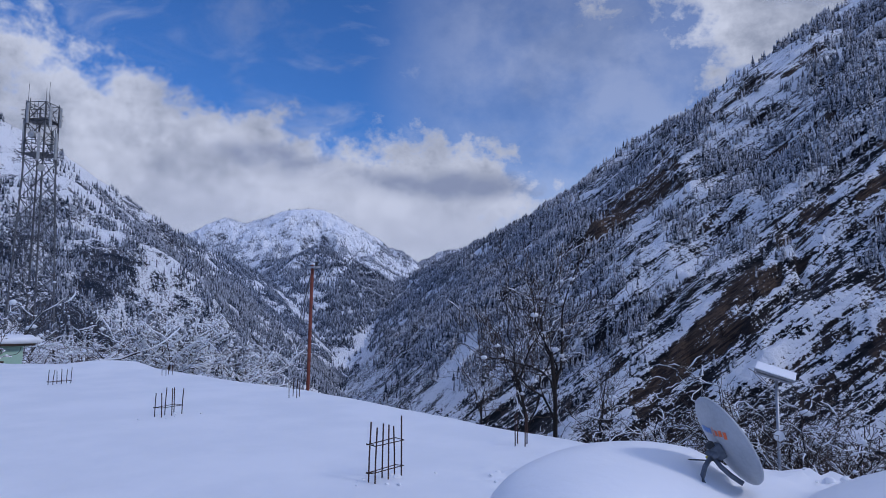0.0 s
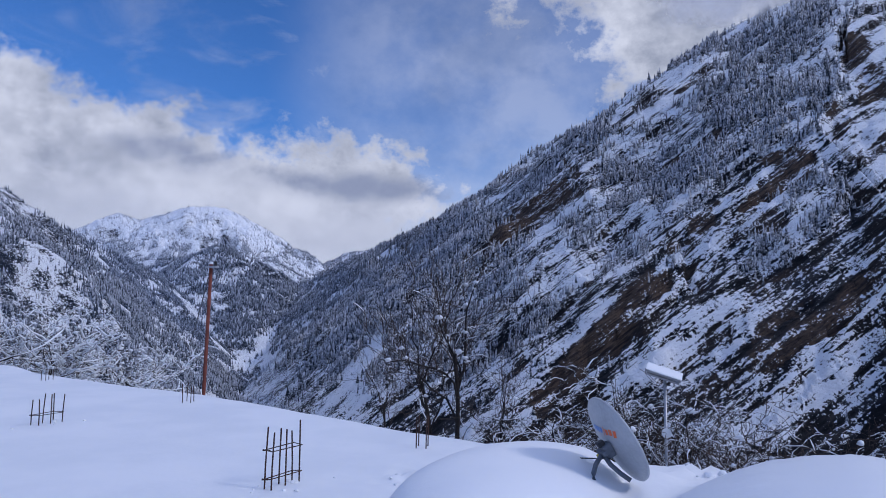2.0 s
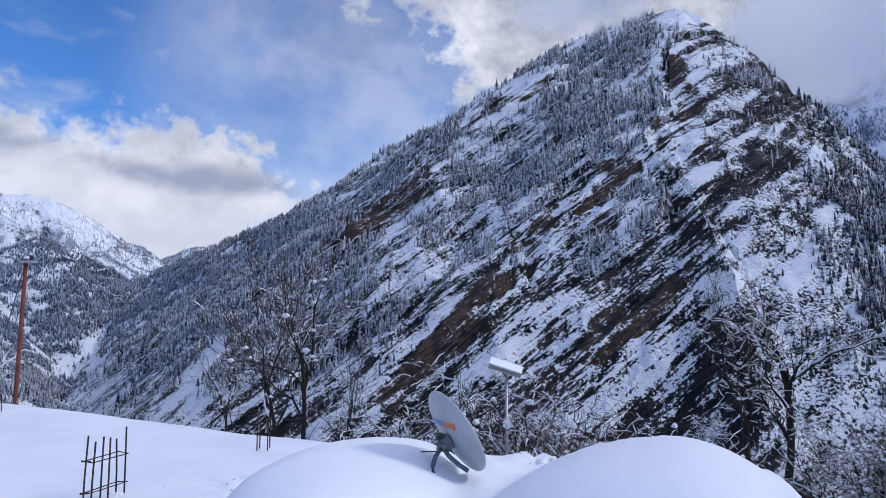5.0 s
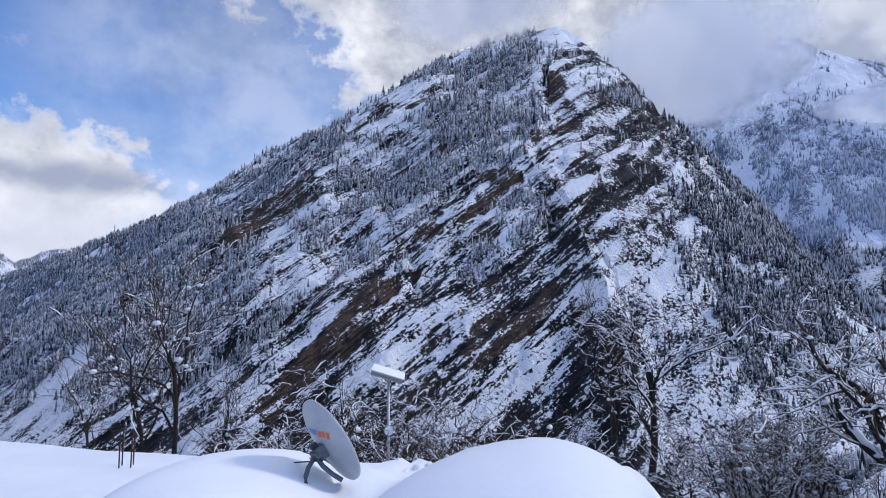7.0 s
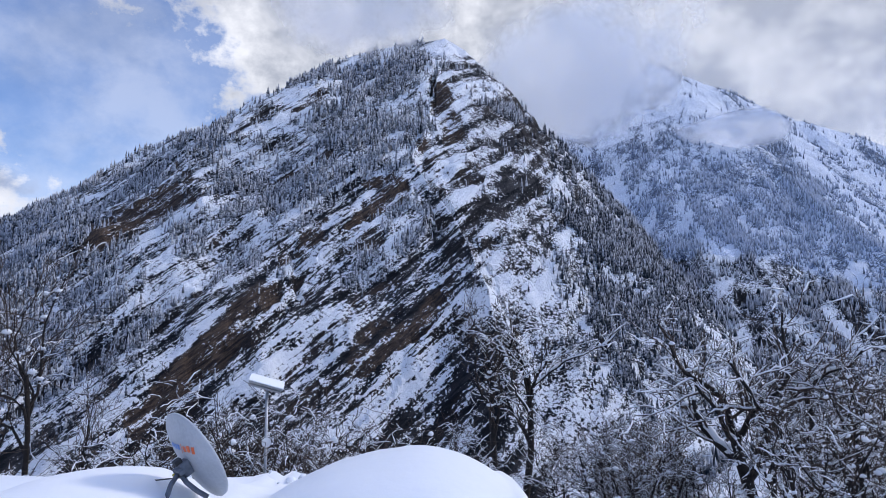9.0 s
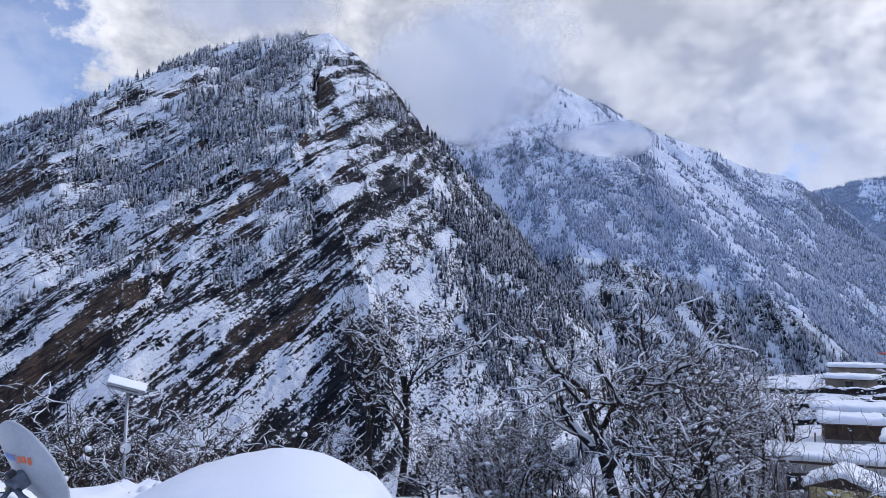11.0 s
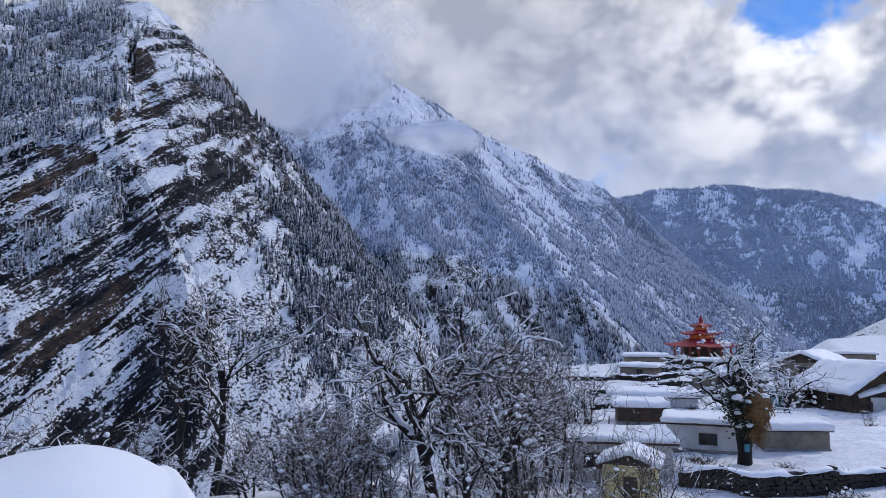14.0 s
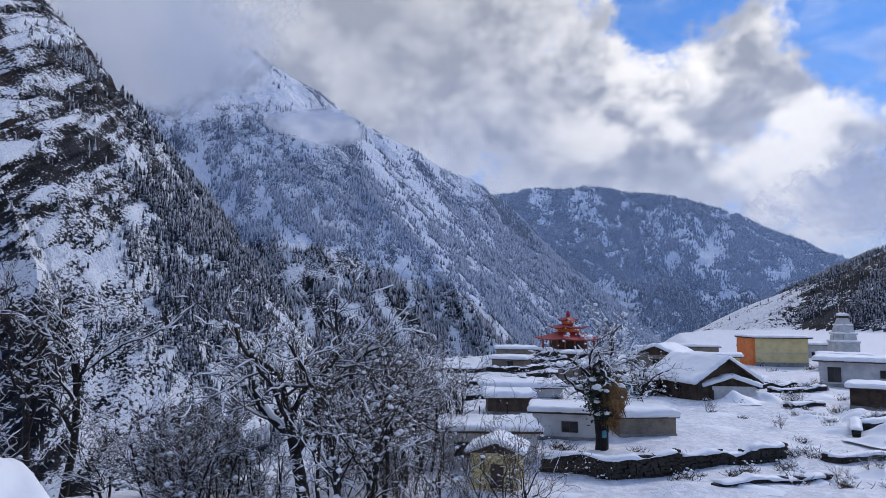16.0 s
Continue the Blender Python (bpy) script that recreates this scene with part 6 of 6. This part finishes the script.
def shrine_tower():
    """A white curved temple tower built of stacked mouldings, with snow on its ledges."""
    x, y = 168.0, 67.0
    z = land_z(x, y)
    t = thing("shrine_tower", "whitewashed tapering temple tower with snow on its ledges", "temple", "", (x, y, z), facing(x, y, 20))
    top = 2.4 - z
    part("base", box_bm((-2.5, -2.5, -1, 2.5, 2.5, top * 0.38), bevel=0.08), PLASTER, t)
    # a curved spire with offset corners: rings of sixteen points, lofted
    bm, rings = bmesh.new(), []
    for k in range(13):
        f = k / 12
        s = 2.3 * (1 - 0.60 * f ** 1.5) * (1 + 0.035 * (k % 2))
        z = top * (0.38 + 0.50 * f)
        ring = []
        for q in range(4):
            for u, v in ((-0.72, -1.0), (-0.36, -1.0), (-0.36, -1.1), (0.36, -1.1), (0.36, -1.0), (0.72, -1.0), (0.72, -0.86), (0.86, -0.72)):
                c, d = math.cos(q * math.pi / 2), math.sin(q * math.pi / 2)
                ring.append(bm.verts.new(((u * c - v * d) * s, (u * d + v * c) * s, z)))
        rings.append(ring)
    m = len(rings[0])
    for lo, hi in zip(rings[:-1], rings[1:]):
        for q in range(m):
            bm.faces.new((lo[q], lo[(q + 1) % m], hi[(q + 1) % m], hi[q]))
    bm.faces.new(rings[-1])
    bmesh.ops.recalc_face_normals(bm, faces=bm.faces[:])
    part("spire", bm, PLASTER, t)
    for f, wide, rise in ((0.0, 2.62, 0.30), (0.34, 2.22, 0.20), (0.68, 1.58, 0.20)):
        z0 = top * (0.38 + 0.5 * f)
        part("moulding", box_bm((-wide, -wide, z0 - 0.18, wide, wide, z0 + 0.1), bevel=0.08), PLASTER, t)
        bm = pillow(wide * 2, wide * 2, rise + 0.12, int(f * 10) + 2, 0.06, 0.0, 0.5)
        bm.transform(pose(0, 0, z0 + 0.1))
        part("ledge_snow", bm, SNOW, t, smooth=True)
    s = 0.95
    part("cap", box_bm((-s, -s, top * 0.88, s, s, top * 0.93), bevel=0.1), TIMBER, t)
    bm = pillow(1.8, 1.8, 0.7, 3, 0.12)
    bm.transform(pose(0, 0, top * 0.93))
    part("cap_snow", bm, SNOW, t, smooth=True)
    part("finial", rod_bm([[(0, 0, top * 0.95), (0, 0, top * 1.06)]], 0.14, 8), GOLD, t)


shrine_tower()


# dry-stone walls under snow
def stone_wall(label, pts, height, thick, seed):
    rng = random.Random(seed)
    wall = tagged(new("stone_wall"), label, "wall", "dry-stone walls")
    stones, cap = bmesh.new(), bmesh.new()
    ridge = []
    for (ax, ay), (bx, by) in zip(pts[:-1], pts[1:]):
        length = math.hypot(bx - ax, by - ay)
        turn = math.degrees(math.atan2(by - ay, bx - ax))
        z = -0.4
        while z < height:
            h, s = rng.uniform(0.13, 0.24), rng.uniform(-0.3, 0.0)
            while s < length:
                w = rng.uniform(0.18, 0.55)
                f = (s + w / 2) / length
                x, y = ax + (bx - ax) * f, ay + (by - ay) * f
                if z + h < height * (0.82 + 0.3 * noise.noise(Vector((x * 0.5, y * 0.5, seed)))):
                    m = pose(x, y, land_z(x, y) + z + h / 2 + rng.uniform(-0.03, 0.03), rng.uniform(-6, 6), rng.uniform(-6, 6), turn + rng.uniform(-9, 9))
                    k = rng.uniform(0.8, 1.2)
                    for v in bmesh.ops.create_cube(stones, size=1.0)["verts"]:
                        v.co = m @ Vector((v.co.x * w * rng.uniform(0.75, 1.0), v.co.y * thick * k, v.co.z * h * rng.uniform(0.75, 1.05)))
                s += w
            z += h
        for q in range(int(length / 0.4) + 1):
            f = min(1.0, q * 0.4 / length)
            x, y = ax + (bx - ax) * f, ay + (by - ay) * f
            ridge.append((x, y, land_z(x, y) + height * (0.82 + 0.3 * noise.noise(Vector((x * 0.5, y * 0.5, seed)))) - 0.06))
    me = part("stones", stones, STONE, wall)
    me["kind"] = "stuff"
    rows = []
    for k, (x, y, z) in enumerate(ridge):
        x1, y1, _ = ridge[min(k + 1, len(ridge) - 1)]
        x0, y0, _ = ridge[max(k - 1, 0)]
        d = Vector((x1 - x0, y1 - y0, 0)).normalized()
        side = Vector((-d.y, d.x, 0))
        up = 0.20 + 0.24 * noise.noise(Vector((x * 0.6, y * 0.6, seed))) + 0.2 * noise.noise(Vector((x * 1.9, y * 1.9, seed)))
        wide = thick * 0.72
        rows.append([cap.verts.new(Vector((x, y, z)) + side * wide * a + Vector((0, 0, up * b - 0.1))) for a, b in ((-1.05, -0.9 * max(0, noise.noise(Vector((x * 1.4, y * 1.4, seed + 4))))), (-1.1, 0.45), (-0.7, 0.9), (0, 1.1), (0.7, 0.9), (1.1, 0.45), (1.05, -1.0 * max(0, noise.noise(Vector((x * 1.6, y * 1.6, seed + 8))))))])
    for a, b in zip(rows[:-1], rows[1:]):
        for q in range(6):
            cap.faces.new((a[q], b[q], b[q + 1], a[q + 1]))
    for end in (rows[0], rows[-1]):
        cap.faces.new(end)
    bmesh.ops.recalc_face_normals(cap, faces=cap.faces[:])
    part("snow_cap", cap, SNOW, wall, smooth=True)


WALL_LABEL = "dark dry-stone field wall with a ridge of snow on top"
stone_wall(WALL_LABEL, ((32.9, 31.2), (35.5, 27.4), (39.2, 25.6)), 1.7, 0.5, 1)
stone_wall(WALL_LABEL, ((40.0, 25.9), (46.3, 24.7), (49.6, 23.9)), 1.4, 0.5, 2)
stone_wall(WALL_LABEL, ((51.0, 21.6), (56.5, 19.3), (62, 17.0)), 0.7, 0.5, 3)
stone_wall(WALL_LABEL, ((74.0, 35.2), (79.8, 34.0)), 0.7, 0.6, 4)
stone_wall(WALL_LABEL, ((62.5, 24.0), (68.8, 26.6), (74.0, 25.6)), 1.0, 0.6, 5)
stone_wall(WALL_LABEL, ((86.0, 50.0), (96.0, 46.5), (101.0, 47.0)), 0.9, 0.6, 6)
stone_wall(WALL_LABEL, ((60.0, 72.0), (70.0, 70.0), (82.0, 64.0)), 0.9, 0.6, 7)
stone_wall(WALL_LABEL, ((70.0, 88.0), (84.0, 84.0), (100.0, 88.0)), 1.1, 0.6, 8)
stone_wall(WALL_LABEL, ((96.0, 100.0), (112.0, 98.0), (126.0, 98.0)), 1.3, 0.6, 9)


# hay stored in the fork of the village tree
def hay_stack():
    x, y = 53 * math.sin(radians(51.0)), 53 * math.cos(radians(51.0))
    z = land_z(x, y)
    rng = random.Random(8)
    stack = thing("haystack", "brown hay stack stored round a tree trunk, patched with snow", "haystack", "", (x, y, z))
    bm = bmesh.new()
    seg, rings = 22, 14
    wide = lambda f: 1.0 * (0.42 + 0.60 * math.sin(math.pi * (0.02 + 0.72 * f)))
    rag = lambda f, q: wide(f) * (1 + 0.55 * noise.noise(Vector((math.cos(q) * 1.4, math.sin(q) * 1.4, f * 4.0))))
    loops = []
    for k in range(rings + 1):
        f = k / rings
        r = wide(f)
        loops.append([bm.verts.new((0.62 + rag(f, 6.2832 * q / seg) * math.cos(6.2832 * q / seg) + rng.gauss(0, 0.06), -0.35 + rag(f, 6.2832 * q / seg) * math.sin(6.2832 * q / seg) + rng.gauss(0, 0.06), 1.7 + 3.3 * f + rng.gauss(0, 0.07) + 0.5 * math.cos(6.2832 * q / seg) * f)) for q in range(seg)])
    for a, b in zip(loops[:-1], loops[1:]):
        for q in range(seg):
            bm.faces.new((a[q], a[(q + 1) % seg], b[(q + 1) % seg], b[q]))
    bm.faces.new(loops[0][::-1])
    bm.faces.new(loops[-1])
    part("hay", bm, HAY, stack)
    strands = []
    for k in range(700):
        a, f = rng.uniform(0, 6.28), rng.random()
        r, h = rag(f, a) * 0.97, 1.7 + 3.3 * f
        out = rng.uniform(0.05, 0.25)
        strands.append([(0.62 + r * math.cos(a), -0.35 + r * math.sin(a), h), (0.62 + (r + out) * math.cos(a), -0.35 + (r + out) * math.sin(a), h - rng.uniform(0.25, 0.7))])
    tagged(part("loose_straw", rod_bm(strands, 0.02, 3), HAY, stack), kind="stuff")
    trunk = []
    for k in range(3):
        a = 2.1 * k
        trunk.append([(0.28 * math.cos(a), 0.28 * math.sin(a) - 0.2, -0.5), (0.18 * math.cos(a) + 0.05, 0.18 * math.sin(a) - 0.25, 1.2), (0.22 * math.cos(a + 0.5) + 0.1, 0.22 * math.sin(a + 0.5) - 0.25, 2.6), (0.3 * math.cos(a + 1) + 0.1, 0.3 * math.sin(a + 1) - 0.2, 4.2)])
    part("stem", rod_bm(trunk, 0.3, 9), BARK, stack, "gnarled dark stems holding the hay", smooth=True)
    leaf = bmesh.new()
    tufts = ((-0.6, -0.4, 4.1, 1.0), (-0.7, -0.3, 3.3, 0.8), (-0.3, -0.6, 2.8, 0.5), (0.3, -0.3, 5.0, 0.7), (-1.3, -0.2, 4.4, 0.6), (0.8, -0.5, 4.9, 0.5))
    co, tri = [], []
    for k in range(1500):
        bx, by, bz, br = tufts[k % len(tufts)]
        p = Vector((bx + rng.gauss(0, br * 0.5), by + rng.gauss(0, br * 0.5), bz + rng.gauss(0, br * 0.62)))
        d = Vector((rng.gauss(0, 1), rng.gauss(0, 1), rng.gauss(0, 0.6))).normalized() * rng.uniform(0.09, 0.2)
        e = d.orthogonal().normalized() * rng.uniform(0.05, 0.11)
        vs = [leaf.verts.new(q) for q in (p - d, p + e, p + d, p - e)]
        leaf.faces.new(vs)
        if k % 70 == 0:
            clump(p + Vector((0, 0, 0.05)), rng.uniform(0.12, 0.32), rng, co, tri)
    tagged(part("creeper", leaf, LEAF, stack, "dark evergreen creeper leaves"), kind="stuff")
    ob = tagged(new("snow_load", quick_mesh("snow_load", np.array(co), np.array(tri), SNOW)), kind="stuff")
    ob.parent = stack
    ob.data.polygons.foreach_set("use_smooth", [True] * len(ob.data.polygons))
    part("tarpaulin", box_bm((-0.75, -0.95, 1.0, -0.35, -0.75, 1.55), bevel=0.1), surface("blue_tarp", (0.03, 0.16, 0.20), (0.07, 0.28, 0.33), 3, 20, 0.6), stack, "scrap of blue-green tarpaulin")


hay_stack()

# the pale green house past the roof's far end
x, y = 40 * math.sin(radians(-71.9)), 40 * math.cos(radians(-71.9))
flat_house("pale green house with a red door under a snowy roof", (x, y, -3.6), facing(x, y, 12), 4.2, 4.0, 3.6, GREEN_WASH, 0.5, 40, (("door", 0.9, 1.2, 0.8, 1.7, "front"),), 0.12, 0.4, foot=7.0)


# heaps of shovelled snow between the houses and walls
def snow_heap(x, y, w, d, h, seed, turn=0):
    bm = bmesh.new()
    rings, seg = 7, 24
    top = bm.verts.new((0, 0, h))
    last = None
    for k in range(1, rings + 1):
        f = k / rings
        ring = []
        for q in range(seg):
            a = 6.2832 * q / seg
            s = f * (1 + 0.35 * noise.noise(Vector((math.cos(a) * 1.3, math.sin(a) * 1.3, seed))))
            lump = 1 + 0.5 * noise.noise(Vector((math.cos(a) * f * 2.5, math.sin(a) * f * 2.5, seed + 0.5)))
            ring.append(bm.verts.new((s * w / 2 * math.cos(a), s * d / 2 * math.sin(a), h * (0.5 + 0.5 * math.cos(math.pi * f)) * lump)))
        for q in range(seg):
            if last:
                bm.faces.new((last[q], ring[q], ring[(q + 1) % seg], last[(q + 1) % seg]))
            else:
                bm.faces.new((top, ring[q], ring[(q + 1) % seg]))
        last = ring
    bm.transform(pose(x, y, land_z(x, y) - 0.18, 0, 0, turn))
    tagged(part("snow_mound", bm, SNOW, smooth=True), "rounded heap of old snow on the village ground", "snow mound", "snow mounds")


for k, (x, y, w, d, h) in enumerate(((45.5, 20.5, 5, 2.4, 1.0), (50.5, 17.8, 4, 3, 1.2), (40.2, 21.6, 4.4, 1.8, 0.8), (56.0, 24.5, 3, 2, 0.5), (70.0, 30.5, 5, 3.0, 1.4), (73.5, 40.5, 5, 3, 2.6), (78.5, 41.0, 6, 3, 2.8), (66.0, 38.5, 6, 3, 0.9), (58.0, 34.5, 4, 3, 0.6), (88.0, 38.0, 9, 4, 2.2), (35.5, 33.6, 4, 2, 0.9), (30.4, 27.2, 3, 2, 0.7), (54.0, 44.0, 6, 4, 1.0), (62.0, 50.0, 7, 4, 1.3), (44.0, 47.0, 5, 4, 0.9), (84.0, 58.0, 9, 5, 1.8), (100.0, 66.0, 10, 5, 2.0), (92.0, 84.0, 9, 5, 1.6), (110.0, 58.0, 9, 5, 1.6), (48.0, 58.0, 6, 3, 1.0), (70.0, 78.0, 8, 4, 1.2), (58.0, 17.5, 4.5, 3, 1.6), (61.0, 20.8, 5, 3, 1.9), (64.5, 26.0, 4, 2.4, 1.8), (66.0, 22.0, 5, 3, 2.6), (72.5, 27.5, 5, 3, 2.4), (63.0, 17.0, 4, 3, 1.8))):
    snow_heap(x, y, w * 1.3, d * 1.5, h * 0.42, 60 + k, facing(x, y, (k * 31) % 40 - 20))

stone_wall("low snow-buried field wall by the path", ((38.5, 22.4), (43.0, 21.2), (46.0, 19.6)), 0.45, 0.6, 11)
stone_wall("tumbled stone wall end beside the lane", ((66.0, 25.0), (69.5, 22.6)), 1.2, 0.7, 13)
stone_wall("terrace wall below the long house", ((88.0, 44.0), (97.0, 41.0)), 0.8, 0.6, 14)
stone_wall("terrace wall with snow among the houses", ((52.0, 62.0), (63.0, 57.5)), 1.0, 0.6, 15)
stone_wall("terrace wall with snow among the houses", ((78.0, 78.0), (92.0, 70.0)), 1.2, 0.6, 16)
stone_wall("terrace wall with snow among the houses", ((104.0, 92.0), (118.0, 86.0)), 1.2, 0.6, 17)
for x, y, size, turn in ((50.2, 18.2, 0.28, 0), (53.5, 17.6, 0.3, 80), (46.0, 18.6, 0.22, 160), (70.5, 25.4, 0.3, 30), (74.5, 24.0, 0.3, 250), (79.0, 37.0, 0.3, 120)):
    bush_copy = copy_thing(shrub, pose(x, y, land_z(x, y) - 0.1, 0, 0, turn))
    bush_copy.scale = (size * 1.2, size * 1.2, size)


# dark brush, stalks and stones that stick out of the snow between the houses
def brush_stuff():
    rng = random.Random(77)
    wood, tris, snow, stri = [], [], [], []
    spots = []
    for k in range(150):
        a, r = radians(rng.uniform(37, 73)), 46 + 135 * rng.random() ** 1.2
        spots.append((r * math.sin(a), r * math.cos(a), rng.uniform(0.35, 1.0)))
    for pts in (((33, 30), (39, 24.6)), ((40, 25), (49, 23)), ((60, 72), (82, 64)), ((70, 88), (100, 88)), ((66, 27), (82, 40)), ((72, 44), (82, 40)), ((96, 100), (126, 98)), ((52, 62), (63, 57)), ((86, 50), (101, 47))):
        for k in range(10):
            f = rng.random()
            spots.append((pts[0][0] + (pts[1][0] - pts[0][0]) * f + rng.gauss(0, 0.8), pts[0][1] + (pts[1][1] - pts[0][1]) * f + rng.gauss(0, 0.8), rng.uniform(0.3, 0.8)))
    for x, y, size in spots:
        z = land_z(x, y)
        for k in range(60):
            a, up = rng.uniform(0, 6.28), rng.uniform(0.2, 0.9)
            foot = Vector((x + rng.gauss(0, size * 0.5), y + rng.gauss(0, size * 0.5), z - 0.1))
            way = Vector((math.cos(a) * 0.6, math.sin(a) * 0.6, up)) * size * rng.uniform(0.5, 1.3)
            tube([foot, foot + way * 0.5 + Vector((rng.gauss(0, 0.08), rng.gauss(0, 0.08), 0)), foot + way], [0.014 * size + 0.012, 0.010 * size + 0.01, 0.008], 3, wood, tris)
        for k in range(7):
            clump(Vector((x + rng.gauss(0, size * 0.6), y + rng.gauss(0, size * 0.6), z + size * rng.uniform(0.1, 0.8))), size * rng.uniform(0.06, 0.22), rng, snow, stri)
    brush = tagged(new("brushwood"), "dark snow-sprinkled brush between the village houses", "brush", kind="stuff")
    for piece, co, tri, mat in (("twigs", wood, tris, TWIG), ("snow_load", snow, stri, SNOW)):
        ob = tagged(new(piece, quick_mesh(piece, np.array(co), np.array(tri), mat)), kind="stuff")
        ob.parent = brush


brush_stuff()


# thin stakes standing in the fields
for k, (az, r, h) in enumerate(((37.6, 52, 5.0), (38.8, 55, 3.6), (39.4, 50, 4.6), (41.2, 58, 2.6), (36.9, 47, 4.4), (43.5, 62, 2.2))):
    x, y = r * math.sin(radians(az)), r * math.cos(radians(az))
    stake = thing("stake", "thin leaning wooden stake standing in the snow", "stake", "field stakes", spot(x, y), k * 50)
    part("pole", rod_bm([[(0, 0, -0.4), (0.04, 0.02, h * 0.5), (0.12 - 0.05 * k, 0.05, h)]], 0.045, 6), BARK, stake)
    part("snow_tip", rod_bm([[(0.12 - 0.05 * k, 0.05, h - 0.02), (0.12 - 0.05 * k, 0.05, h + 0.06)]], 0.05, 6), SNOW, stake)
